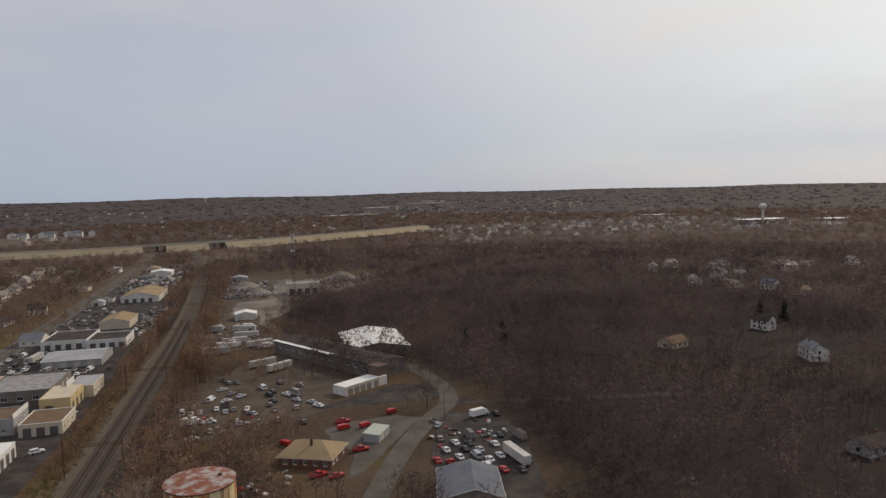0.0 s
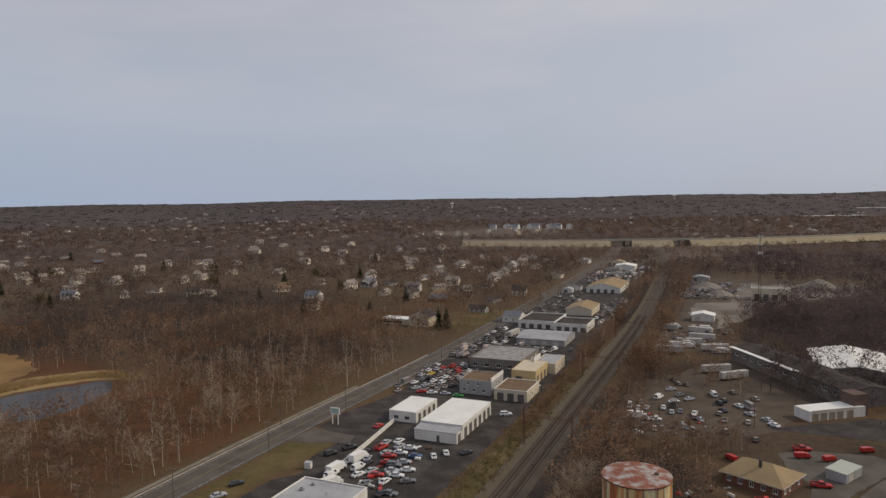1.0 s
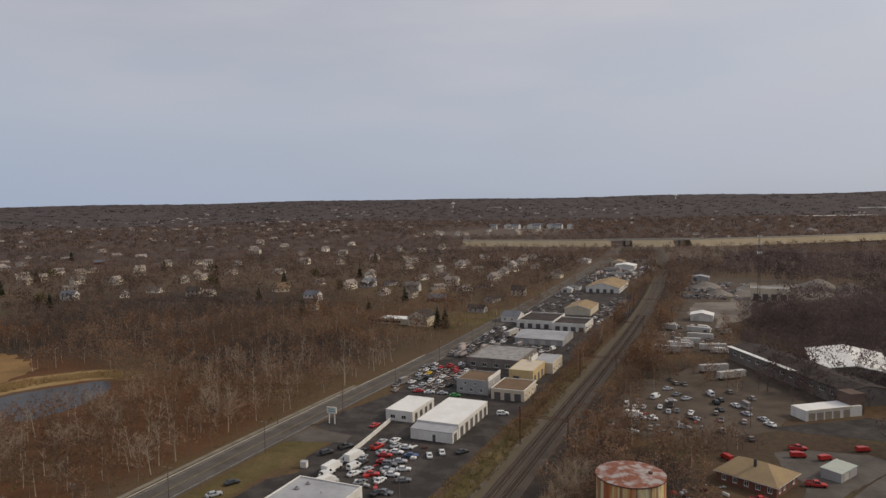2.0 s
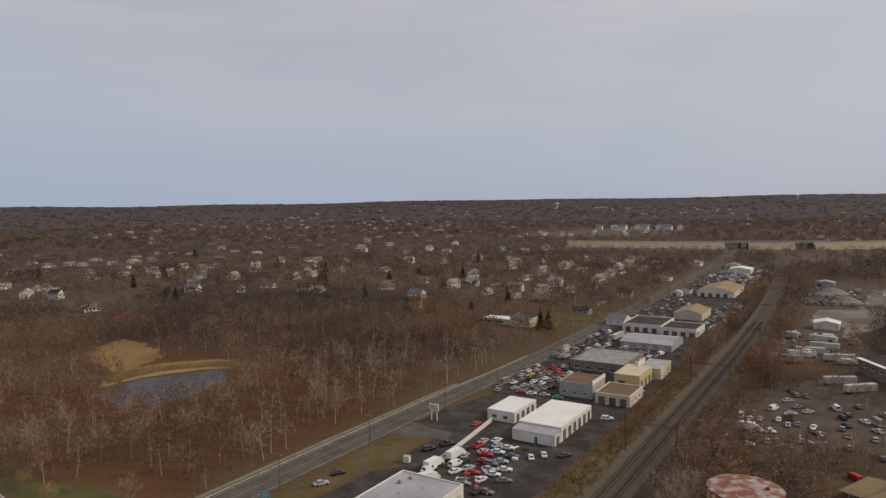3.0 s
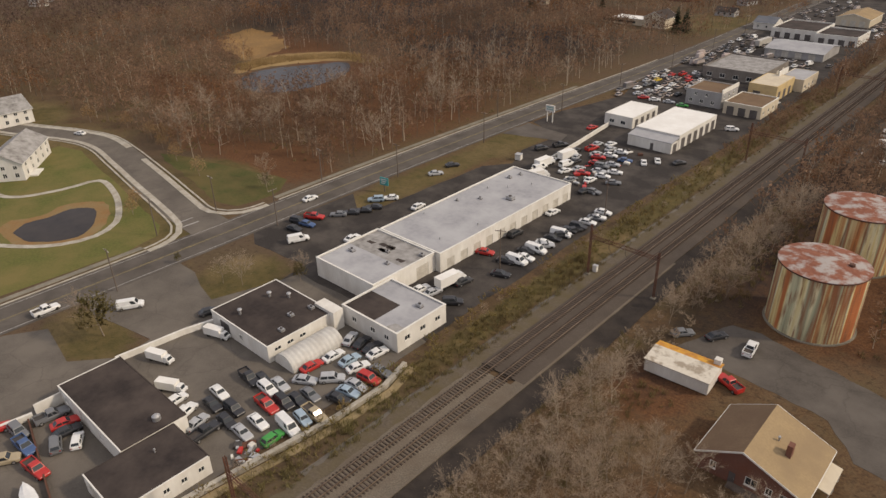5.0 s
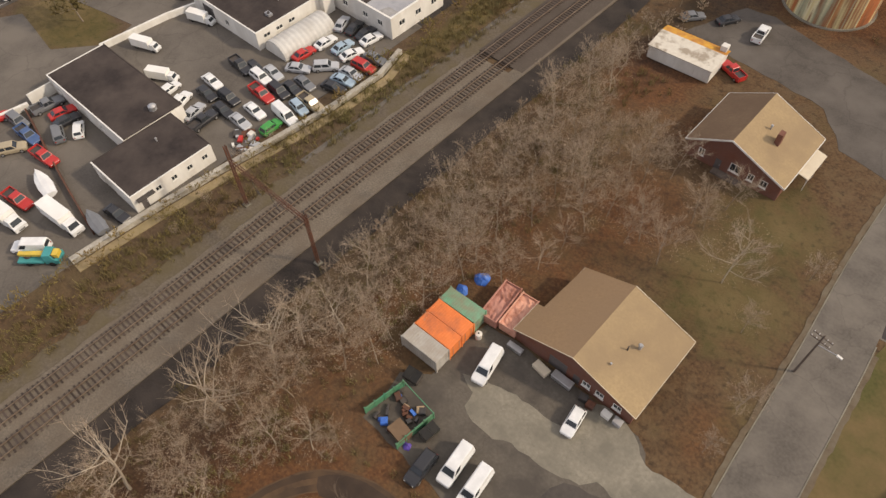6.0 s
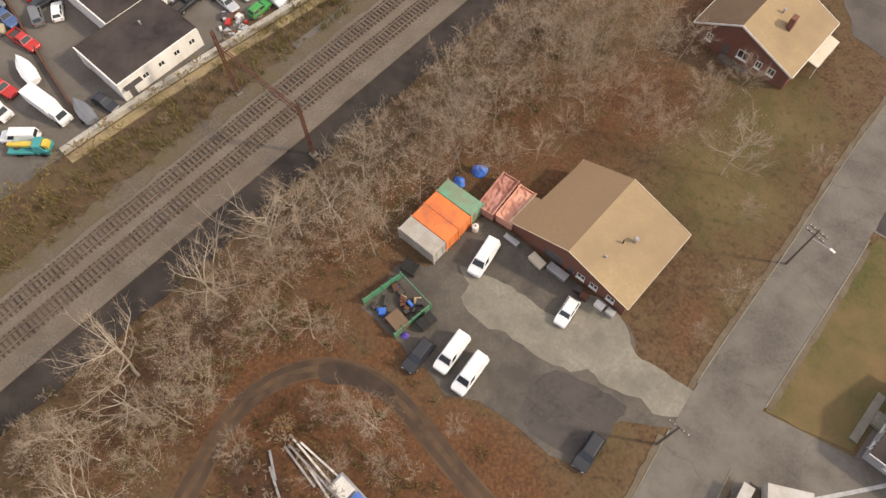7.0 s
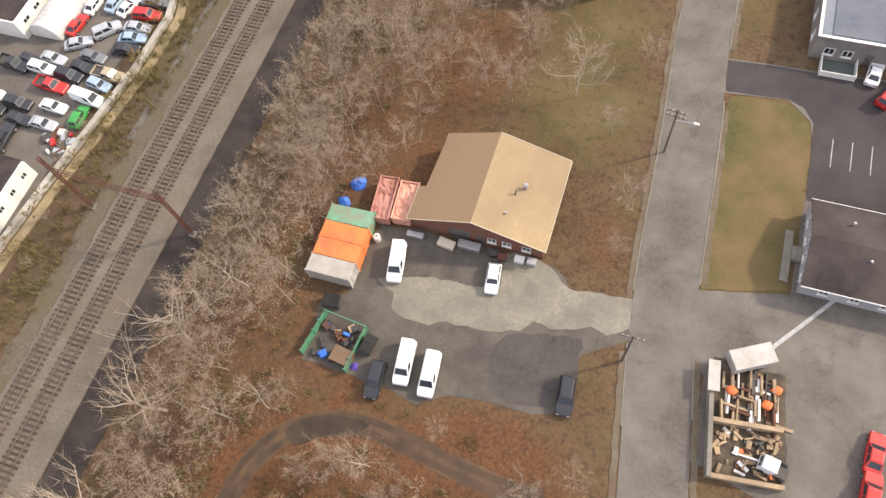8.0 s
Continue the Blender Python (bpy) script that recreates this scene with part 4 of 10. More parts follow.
# ---- railway: ballast, sleepers, rails, catenary
RY0, RY1 = -140, 1120
ys = list(range(RY0, RY1 + 1, 20))
ribbon("track_bed", wobble([(-61.6 + rail_x(y), y) for y in ys if y <= 80], 1.5, 0.25, 34, False), 9.6, 0.30, BALLAST, "pale brown stone ballast of the railway", 0.5)
# same ballast further off, its duller shading at low angles put into the colour
ribbon("track_bed", [(-61.2 + rail_x(y), y) for y in ys if y >= 80], 10.0, 0.295, mat("ballast_shaded", (0.115, 0.094, 0.077), (0.072, 0.058, 0.048), 4.0, 0.2, (0.08, 0.064, 0.052), 0.95, 0.7), "stone ballast of the railway with shading in its dark brown", 0.5)
ribbon("ballast_shoulder", [(-56.9 + rail_x(y), y) for y in ys if y <= 140], 2.4, 0.28, BALLAST, "pale stone shoulder of the railway", 0.5)
ribbon("ballast_spill", wobble([(-67.2 + rail_x(y), y) for y in ys], 1.5, 0.5, 33, False), 4.2, 0.12, mat("old_ballast", (0.15, 0.123, 0.094), (0.09, 0.073, 0.057), 3.0, 0.2, (0.11, 0.088, 0.052), 0.95, 0.7), "old brown ballast with weeds beside the railway", 0.3)
ribbon("cinder_path", wobble([(-53.4, RY0), (-53.4, 140), (-53.0, 300)], 3.0, 0.32, 31, False), 5.4, 0.08, DARK_STRIP, "dark strip of ground beside the railway", 0.3)
ribbon("access_track", wobble([(-69.2, 40), (-69.2, 120), (-68.7, 260), (-69.5, 420)], 8, 0.3, 32, False), 1.6, 0.06, ASPHALT_OLD, "pale worn track beside the railway", 0.2)
TRACKS = (-64.4, -60.3)
for tx in TRACKS:
    track = thing("railway_track", tx, 0, 0, "railway track of steel rails on dark wooden sleepers", "railway track", "the two tracks")
    for off in (-0.75, 0.75):
        g = Geo()
        g.loft([[(off + dx + rail_x(y), y, z) for dx, z in ((-0.07, 0.42), (0.07, 0.42), (0.04, 0.60), (-0.04, 0.60))] for y in ys])
        part("rail", g, RAIL, track)
    tie_me = Geo().box(-1.3, 1.3, -0.13, 0.13, 0.22, 0.43).mesh("sleeper", TIE)
    rng = random.Random(5)
    for k in range(150):
        y = -22 + k * 0.72
        o = new("sleeper", tie_me)
        o.parent, o.location, o.rotation_euler = track, (rng.uniform(-0.06, 0.06), y, rng.uniform(-0.02, 0.0)), (0, 0, rng.uniform(-0.02, 0.02))
    g = Geo()
    for k in range(560):
        y = -22 + 150 * 0.72 + k * 0.72
        g.box(-1.3 + rail_x(y), 1.3 + rail_x(y), y - 0.13, y + 0.13, 0.22, 0.42)
    for k in range(130):
        y = -22 - 0.72 - k * 0.72
        g.box(-1.3, 1.3, y - 0.13, y + 0.13, 0.22, 0.42)
    tagged(part("sleeper", g, TIE, track), kind="stuff")


def gantry():
    t = thing("catenary_gantry", -60.9, 28, 0, "rust-dark steel catenary gantry spanning the railway", "gantry", "gantries along the railway")
    for x, h in ((-8.2, 13.0), (8.4, 11.5)):
        g = Geo()
        for sx in (-0.17, 0.17):
            for sy in (-0.17, 0.17):
                g.box(x + sx - 0.05, x + sx + 0.05, sy - 0.05, sy + 0.05, 0, h)
        for k in range(int(h / 0.8)):
            z = 0.3 + k * 0.8
            s = 0.17 if k % 2 else -0.17
            g.tube((x - s, -0.17, z), (x + s, -0.17, z + 0.8), 0.022, n=4)
            g.tube((x - s, 0.17, z), (x + s, 0.17, z + 0.8), 0.022, n=4)
            g.tube((x - 0.17, -s, z), (x - 0.17, s, z + 0.8), 0.022, n=4)
        part("mast", g, RUST_STEEL, t)
        part("footing", Geo().box(x - 0.5, x + 0.5, -0.5, 0.5, -0.1, 0.35), CONCRETE, t)
    g = Geo()
    for z in (9.6, 10.3):
        for sy in (-0.2, 0.2):
            g.box(-8.2, 8.4, sy - 0.04, sy + 0.04, z - 0.04, z + 0.04)
    for k in range(16):
        x = -8.2 + k * 1.0375
        for sy in (-0.2, 0.2):
            g.tube((x, sy, 9.6 if k % 2 else 10.3), (x + 1.0375, sy, 10.3 if k % 2 else 9.6), 0.022, n=4)
    part("beam", g, RUST_STEEL, t)
    for x in (-3.5, 0.6):
        g = Geo().tube((x, 0, 9.6), (x, 0, 8.3), 0.05, n=5).tube((x, 0, 8.3), (x + 1.2, 0, 7.0), 0.04, n=5).tube((x, 0, 7.2), (x + 1.2, 0, 7.0), 0.04, n=5)
        part("hanger", g, DARK_STEEL, t)
    for x in (-8.2, 8.4):
        part("insulator", Geo().cyl(x, 0, 11.5, 12.1, 0.12, 0.09, 8), DARK_STEEL, t)
    return t


gan = gantry()
for k in range(1, 9):
    y = 28 + 94.5 * k
    put(gan, -60.9 + rail_x(y), y, 0)
put(gan, -60.9, 28 - 94.5, 0)
for x in (-63.9, -59.8):
    g = Geo()
    for k in range(9):
        y0 = -66.5 + 94.5 * k
        for j in range(6):
            ya, yb = y0 + j * 15.75, y0 + (j + 1) * 15.75
            za, zb = (7.3 + 1.3 * (2 * j / 6 - 1) ** 2, 7.3 + 1.3 * (2 * (j + 1) / 6 - 1) ** 2)
            g.tube((x + rail_x(ya), ya, za), (x + rail_x(yb), yb, zb), 0.02, n=3)
        g.tube((x + rail_x(y0), y0, 7.0), (x + rail_x(y0 + 94.5), y0 + 94.5, 7.0), 0.02, n=3)
    solid("overhead_wire", g, DARK_STEEL, "thin dark overhead wire above a railway track", "wire", "overhead wires")
cabinet = thing("trackside_cabinet", -68.4, 124.6, 0, "white metal cabinet beside the railway", "cabinet")
part("body", Geo().box(-0.5, 0.5, -0.4, 0.4, 0.1, 1.7), WHITE_WALL, cabinet)
part("lid", Geo().box(-0.58, 0.58, -0.48, 0.48, 1.7, 1.8), ROOF_GREY, cabinet)
part("base", Geo().box(-0.6, 0.6, -0.5, 0.5, -0.1, 0.1), CONCRETE, cabinet)
# ---- buildings
def side_map(side, x0, x1, y0, y1):
    """Place of (u along the wall, d inwards, z) for one side of a rectangle."""
    return {"s": lambda u, d, z: (x0 + u, y0 + d, z), "n": lambda u, d, z: (x0 + u, y1 - d, z),
            "e": lambda u, d, z: (x1 - d, y0 + u, z), "w": lambda u, d, z: (x0 + d, y0 + u, z)}[side]


def pbox(g, P, u0, u1, d0, d1, z0, z1):
    a, b = P(u0, d0, z0), P(u1, d1, z1)
    g.box(a[0], b[0], a[1], b[1], z0, z1)


def fill(kind, P, u0, u1, z0, z1, owner):
    """What stands in an opening: w window, g roller door, o dark roller door, d door."""
    if kind == "w":
        g = Geo()
        pbox(g, P, u0, u1, -0.03, 0.12, z0, z0 + 0.09)
        pbox(g, P, u0, u1, -0.03, 0.12, z1 - 0.09, z1)
        pbox(g, P, u0, u0 + 0.09, -0.03, 0.12, z0 + 0.09, z1 - 0.09)
        pbox(g, P, u1 - 0.09, u1, -0.03, 0.12, z0 + 0.09, z1 - 0.09)
        pbox(g, P, (u0 + u1) / 2 - 0.04, (u0 + u1) / 2 + 0.04, 0.0, 0.1, z0 + 0.09, z1 - 0.09)
        win = part("window", g, TRIM, owner)
        p = Geo()
        pbox(p, P, u0 + 0.09, u1 - 0.09, 0.13, 0.16, z0 + 0.09, z1 - 0.09)
        part("pane", p, GLASS, win, "dark window glass")
        s = Geo()
        pbox(s, P, u0 - 0.08, u1 + 0.08, -0.12, -0.035, z0 - 0.1, z0)
        part("sill", s, TRIM, win)
    elif kind in "got":
        g = Geo()
        k = max(3, int((z1 - z0) / 0.5))
        h = (z1 - z0) / k
        profile = [(0.22, z1), (0.22, z0)]
        for i in range(k):
            profile += [(0.08, z0 + i * h), (0.08, z0 + (i + 1) * h - 0.05), (0.16, z0 + (i + 1) * h - 0.04), (0.16, z0 + (i + 1) * h - 0.001)]
        g.loft([[P(u, d, z) for d, z in profile] for u in (u0, u1)])
        part("roller_door", g, {"g": DOOR_WHITE, "o": DOOR_DARK, "t": DOOR_TAN}[kind], owner, "ribbed roller door")
    else:
        g = Geo()
        pbox(g, P, u0, u1, 0.08, 0.14, z0, z1)
        door = part("door", g, DOOR_DARK, owner)
        h = Geo()
        pbox(h, P, u1 - 0.2, u1 - 0.12, 0.02, 0.075, z0 + 0.95, z0 + 1.1)
        part("handle", h, ALU, door)


def wall_geo(P, length, h, ops, t=0.3):
    """One wall as one solid, with its openings cut through."""
    g = Geo()
    holes = [(u0, u1, z0 if z0 > 0.01 else -1, z1) for u0, u1, z0, z1 in (o[1:5] for o in ops)]
    us = sorted({0.0, length, *(q for o in holes for q in o[:2])})
    zs = sorted({-0.2, h, *(q for o in holes for q in o[2:] if -0.2 < q < h)})
    at = {}

    def solid_at(i, j):
        if not (0 <= i < len(us) - 1 and 0 <= j < len(zs) - 1):
            return False
        u, z = (us[i] + us[i + 1]) / 2, (zs[j] + zs[j + 1]) / 2
        return not any(a < u < b and c < z < d for a, b, c, d in holes)

    def corner(i, j, k):
        if (i, j, k) not in at:
            at[i, j, k] = len(g.v)
            g.v.append(P(us[i], t * k, zs[j]))
        return at[i, j, k]

    for i in range(len(us) - 1):
        for j in range(len(zs) - 1):
            if not solid_at(i, j):
                continue
            for k in (0, 1):
                g.f.append(tuple(corner(*q, k) for q in ((i, j), (i + 1, j), (i + 1, j + 1), (i, j + 1))))
            for di, dj, p, q in ((-1, 0, (i, j), (i, j + 1)), (1, 0, (i + 1, j), (i + 1, j + 1)), (0, -1, (i, j), (i + 1, j)), (0, 1, (i, j + 1), (i + 1, j + 1))):
                if not solid_at(i + di, j + dj):
                    g.f.append((corner(*p, 0), corner(*q, 0), corner(*q, 1), corner(*p, 1)))
    return g


def row(kind, start, count, pitch, width, z0, z1):
    return [(kind, start + i * pitch, start + i * pitch + width, z0, z1) for i in range(count)]


def walls(owner, x0, x1, y0, y1, h, material, ops, t=0.3):
    for side in "snew":
        long = (x1 - x0) if side in "sn" else (y1 - y0)
        P = side_map(side, x0, x1, y0, y1)
        if side in "ew":
            Q = side_map(side, x0, x1, y0 + t, y1 - t)
            o = [(k, a - t, b - t, c, d) for k, a, b, c, d in ops.get(side, [])]
            part("wall", wall_geo(Q, long - 2 * t, h, o, t), material, owner)
            for q in o:
                fill(q[0], Q, *q[1:], owner)
        else:
            part("wall", wall_geo(P, long, h, ops.get(side, []), t), material, owner)
            for q in ops.get(side, []):
                fill(q[0], P, *q[1:], owner)


def flat_building(name, label, category, x0, x1, y0, y1, h, wall_m, roof_m, ops=None, parapet=0.45, cap=None, group="", lip=0.36, capped="snwe"):
    cx, cy = (x0 + x1) / 2, (y0 + y1) / 2
    b = thing(name, cx, cy, 0, label, category, group)
    X0, X1, Y0, Y1 = x0 - cx, x1 - cx, y0 - cy, y1 - cy
    walls(b, X0, X1, Y0, Y1, h + parapet, wall_m, ops or {})
    part("roof", Geo().box(X0 + 0.3, X1 - 0.3, Y0 + 0.3, Y1 - 0.3, h - 0.25, h) if parapet > 0.2 else Geo().box(X0 + lip + 0.01, X1 - lip - 0.01, Y0 + lip + 0.01, Y1 - lip - 0.01, h - 0.25, h + parapet + 0.03), roof_m, b)
    z = h + parapet
    for side, a in zip("snwe", ((X0 - 0.06, X1 + 0.06, Y0 - 0.06, Y0 + lip), (X0 - 0.06, X1 + 0.06, Y1 - lip, Y1 + 0.06), (X0 - 0.06, X0 + lip, Y0 + lip, Y1 - lip), (X1 - lip, X1 + 0.06, Y0 + lip, Y1 - lip))):
        part("parapet_cap", Geo().box(*a, z, z + 0.08), (cap or wall_m) if side in capped else roof_m, b)
    return b, X0, X1, Y0, Y1


def roof_unit(owner, x, y, z, s=1.0):
    g = Geo().box(x - s, x + s, y - 0.7 * s, y + 0.7 * s, z + 0.12, z + 1.0 * s)
    u = part("roof_unit", g, ALU, owner, "grey metal air conditioner on the roof")
    part("fan_cowl", Geo().cyl(x, y, z + 1.0 * s, z + 1.0 * s + 0.18, 0.45 * s, 0.45 * s, 12), DARK_STEEL, u)
    part("curb", Geo().box(x - s * 1.05, x + s * 1.05, y - 0.75 * s, y + 0.75 * s, z, z + 0.12), ROOF_DARK, u)


def roof_vent(owner, x, y, z, h=0.8, r=0.18):
    g = Geo().cyl(x, y, z, z + h, r, r, 8).cyl(x, y, z + h, z + h + 0.2, r * 1.8, r * 1.2, 8)
    part("vent_pipe", g, ALU, owner)


def slab(pts, t):
    """A roof plane given by its corners at the top, with thickness t below."""
    return Geo().loft([[(x, y, z - t) for x, y, z in pts], list(pts)])


def gable_house(name, label, category, x0, x1, y0, y1, h, hr, ridge, wall_m, roof_a, roof_b=None, ops=None, axis="y", over=0.45, group="", trim=True):
    """Eaves at h, ridge at hr along the axis, at the given place across it."""
    cx, cy = (x0 + x1) / 2, (y0 + y1) / 2
    b = thing(name, cx, cy, 0, label, category, group)
    X0, X1, Y0, Y1 = x0 - cx, x1 - cx, y0 - cy, y1 - cy
    walls(b, X0, X1, Y0, Y1, h, wall_m, ops or {})
    o = over
    if axis == "y":
        r = ridge - cx
        sl = (hr - h) / (r - X0)
        sr = (hr - h) / (X1 - r)
        for Y in (Y0, Y1 - 0.3):
            part("gable", Geo().loft([[(X0, yy, h), (X1, yy, h), (r, yy, hr - 0.05)] for yy in (Y, Y + 0.3)]), wall_m, b)
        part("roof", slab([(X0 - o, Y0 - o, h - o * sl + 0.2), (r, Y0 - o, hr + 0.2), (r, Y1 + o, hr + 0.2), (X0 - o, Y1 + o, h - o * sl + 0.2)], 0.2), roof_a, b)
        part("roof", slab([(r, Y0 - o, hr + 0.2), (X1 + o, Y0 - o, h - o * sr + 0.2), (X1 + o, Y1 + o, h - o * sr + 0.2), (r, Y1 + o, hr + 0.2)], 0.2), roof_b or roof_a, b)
        if trim:
            for Y in (Y0 - o - 0.06, Y1 + o):
                g = Geo()
                g.loft([[(X0 - o, yy, h - o * sl - 0.08), (r, yy, hr - 0.08), (r, yy, hr + 0.24), (X0 - o, yy, h - o * sl + 0.24)] for yy in (Y, Y + 0.06)])
                g.loft([[(r, yy, hr - 0.08), (X1 + o, yy, h - o * sr - 0.08), (X1 + o, yy, h - o * sr + 0.24), (r, yy, hr + 0.24)] for yy in (Y, Y + 0.06)])
                part("barge_board", g, TRIM, b)
            for X, s in ((X0 - o - 0.1, sl), (X1 + o, sr)):
                part("gutter", Geo().box(X, X + 0.1, Y0 - o, Y1 + o, h - o * s, h - o * s + 0.16), TRIM, b)
    else:
        r = ridge - cy
        sl = (hr - h) / (r - Y0)
        sr = (hr - h) / (Y1 - r)
        for X in (X0, X1 - 0.3):
            part("gable", Geo().loft([[(xx, Y0, h), (xx, Y1, h), (xx, r, hr - 0.05)] for xx in (X, X + 0.3)]), wall_m, b)
        part("roof", slab([(X0 - o, Y0 - o, h - o * sl + 0.2), (X1 + o, Y0 - o, h - o * sl + 0.2), (X1 + o, r, hr + 0.2), (X0 - o, r, hr + 0.2)], 0.2), roof_a, b)
        part("roof", slab([(X0 - o, r, hr + 0.2), (X1 + o, r, hr + 0.2), (X1 + o, Y1 + o, h - o * sr + 0.2), (X0 - o, Y1 + o, h - o * sr + 0.2)], 0.2), roof_b or roof_a, b)
        if trim:
            for Y, s in ((Y0 - o - 0.1, sl), (Y1 + o, sr)):
                part("gutter", Geo().box(X0 - o, X1 + o, Y, Y + 0.1, h - o * s, h - o * s + 0.16), TRIM, b)
    return b, X0, X1, Y0, Y1


BRICK = mat("brick_wall", (0.20, 0.085, 0.055), (0.15, 0.065, 0.045), 4.0, 0.4, (0.17, 0.09, 0.07), 0.9, 0.2)

# the workshop with the tan roof beside the yard
wk = thing("workshop", -14, 44, 0, "low brick workshop with a tan shingle roof, west slope shaded by colour", "workshop")
walls(wk, -8.2, 8.6, -6.6, 6.6, 3.0, BRICK, {
    "s": [("w", 9.4, 10.6, 1.0, 2.2), ("w", 11.4, 12.6, 1.0, 2.2), ("d", 8.0, 9.0, 0, 2.1), ("o", 4.2, 7.0, 0, 2.6), ("w", 14.0, 15.2, 1.0, 2.2)],
    "e": [("w", 2.0, 3.3, 1.0, 2.3), ("w", 6.0, 7.3, 1.0, 2.3), ("d", 9.0, 10.0, 0, 2.1)], "w": [("w", 4, 5.2, 1, 2.2)], "n": [("w", 4, 5.2, 1, 2.2), ("w", 10, 11.2, 1, 2.2)]})
walls(wk, -9.4, -8.2, -6.6, -2.0, 2.6, BRICK, {})
for Y in (-6.6, 6.3):
    part("gable", Geo().loft([[(-8.2, yy, 3.0), (8.6, yy, 3.0), (-0.6, yy, 6.0)] for yy in (Y, Y + 0.3)]), BRICK, wk)
# darker tan for the west slope, which faces away from the sun
TAN_SHADED = mat("roof_tan_shaded", (0.30, 0.20, 0.115), (0.25, 0.165, 0.095), 2.5, 0.12, (0.26, 0.175, 0.105), 0.92, 0.3)
part("roof", slab([(-8.9, -7.0, 3.0), (-0.7, -7.0, 6.2), (-0.7, 6.9, 6.2), (-8.2, 6.9, 3.3)], 0.2), TAN_SHADED, wk, "tan shingle roof slope with shade in its colour")
part("roof", slab([(-9.7, -7.0, 2.7), (-8.9, -7.0, 3.0), (-8.6, -1.8, 3.1), (-9.7, -1.8, 2.7)], 0.2), TAN_SHADED, wk)
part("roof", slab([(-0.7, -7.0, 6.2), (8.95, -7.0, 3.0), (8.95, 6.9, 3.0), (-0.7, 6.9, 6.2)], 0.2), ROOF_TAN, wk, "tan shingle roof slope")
for a, b in (((-9.7, -7.0, 2.74), (-0.7, -7.0, 6.24)), ((-0.7, -7.0, 6.24), (8.95, -7.0, 3.04)), ((-0.7, 6.9, 6.24), (8.95, 6.9, 3.04)), ((9.0, -7.0, 2.95), (9.0, 6.9, 2.95)), ((-9.75, -7.0, 2.62), (-9.75, -1.8, 2.62)), ((-8.3, -1.8, 3.2), (-8.25, 6.9, 3.2))):
    part("edge_trim", Geo().tube(a, b, 0.05, n=4), CREAM_WALL, wk)
roof_vent(wk, 4.4, 0.4, 4.5, 0.9, 0.2)
part("flue", Geo().tube((3.4, -0.9, 4.7), (3.4, -0.9, 5.7), 0.11, n=6), DARK_STEEL, wk)
roof_vent(wk, 3.0, -4.0, 4.8, 0.4, 0.1)
# lean-to boxes and units along the yard side
for x, y, rz, sx, sy, h, m, nm, lb in ((-22.4, 36.0, 2, 2.2, 0.7, 0.9, ALU, "storage_bin", "grey metal storage bin against the workshop"), (-18.0, 35.9, -8, 2.2, 1.1, 0.9, CREAM_WALL, "freezer_chest", "cream chest beside the workshop wall"),
                                   (-15.0, 36.4, 0, 2.9, 1.0, 1.0, ALU, "tool_bin", "pale grey metal bin beside the workshop"), (-11.6, 36.2, 10, 1.0, 0.8, 1.0, DARK_STEEL, "waste_bin", "dark waste bin by the workshop door"),
                                   (-10.4, 36.0, 5, 1.0, 0.9, 0.9, RUST_STEEL, "scrap_crate", "rusty crate beside the workshop"), (-8.2, 36.3, 0, 1.2, 0.8, 0.9, WHITE_WALL, "condenser", "white condenser unit by the wall"),
                                   (-6.6, 36.4, 0, 1.1, 0.8, 0.9, GREY_WALL, "condenser", "grey condenser unit by the wall")):
    t = thing(nm, x, y, rz, lb, nm.replace("_", " "))
    part("body", Geo().box(-sx / 2, sx / 2, -sy / 2, sy / 2, 0.12, h - 0.1), m, t)
    part("lid", Geo().loft([[(a * (sx / 2 + 0.05 - k), b * (sy / 2 + 0.05 - k), z) for a, b in ((-1, -1), (1, -1), (1, 1), (-1, 1))] for k, z in ((0, h - 0.1), (0, h - 0.03), (0.08, h))]), m, t)
    for a in (-1, 1):
        part("skid", Geo().box(a * sx * 0.35 - 0.08, a * sx * 0.35 + 0.08, -sy / 2, sy / 2, 0, 0.12), DARK_STEEL, t)

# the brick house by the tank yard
# ROOF_BROWN on the west slope stands for the unlit side of the tan roof
hA, X0, X1, Y0, Y1 = gable_house("brick_house", "brick house with a tan gabled roof, west slope shaded by colour", "house", -24.4, -8.8, 82.2, 95.2, 3.4, 7.0, -18.0, BRICK, ROOF_BROWN, ROOF_TAN, {
    "s": [("w", 2.0, 3.0, 1.2, 2.6), ("w", 7.4, 9.2, 1.2, 2.8), ("w", 10.4, 11.4, 1.2, 2.6), ("d", 5.0, 6.0, 0, 2.2), ("w", 12.4, 13.6, 1.2, 2.6)],
    "e": row("w", 2, 3, 3.6, 1.1, 1.1, 2.5), "w": row("w", 2, 3, 3.6, 1.1, 1.1, 2.5), "n": row("w", 2, 3, 4, 1.1, 1.1, 2.5)})
part("chimney", Geo().box(3.0, 3.8, -1.5, -0.3, 4.0, 7.4), BRICK, hA)
roof_vent(hA, 1.4, 0.2, 5.9, 0.9, 0.14)
part("porch_roof", slab([(X1 + 0.1, -2.0, 3.0), (X1 + 2.2, -2.0, 2.6), (X1 + 2.2, 4.6, 2.6), (X1 + 0.1, 4.6, 3.0)], 0.12), CREAM_WALL, hA)
for y in (-1.8, 1.3, 4.4):
    part("porch_post", Geo().box(X1 + 2.0, X1 + 2.12, y - 0.06, y + 0.06, 0, 2.6), TRIM, hA)
part("deck", Geo().box(-2.6, 2.4, Y0 - 1.3, Y0 - 0.02, 0, 0.35), WOOD_POLE, hA)

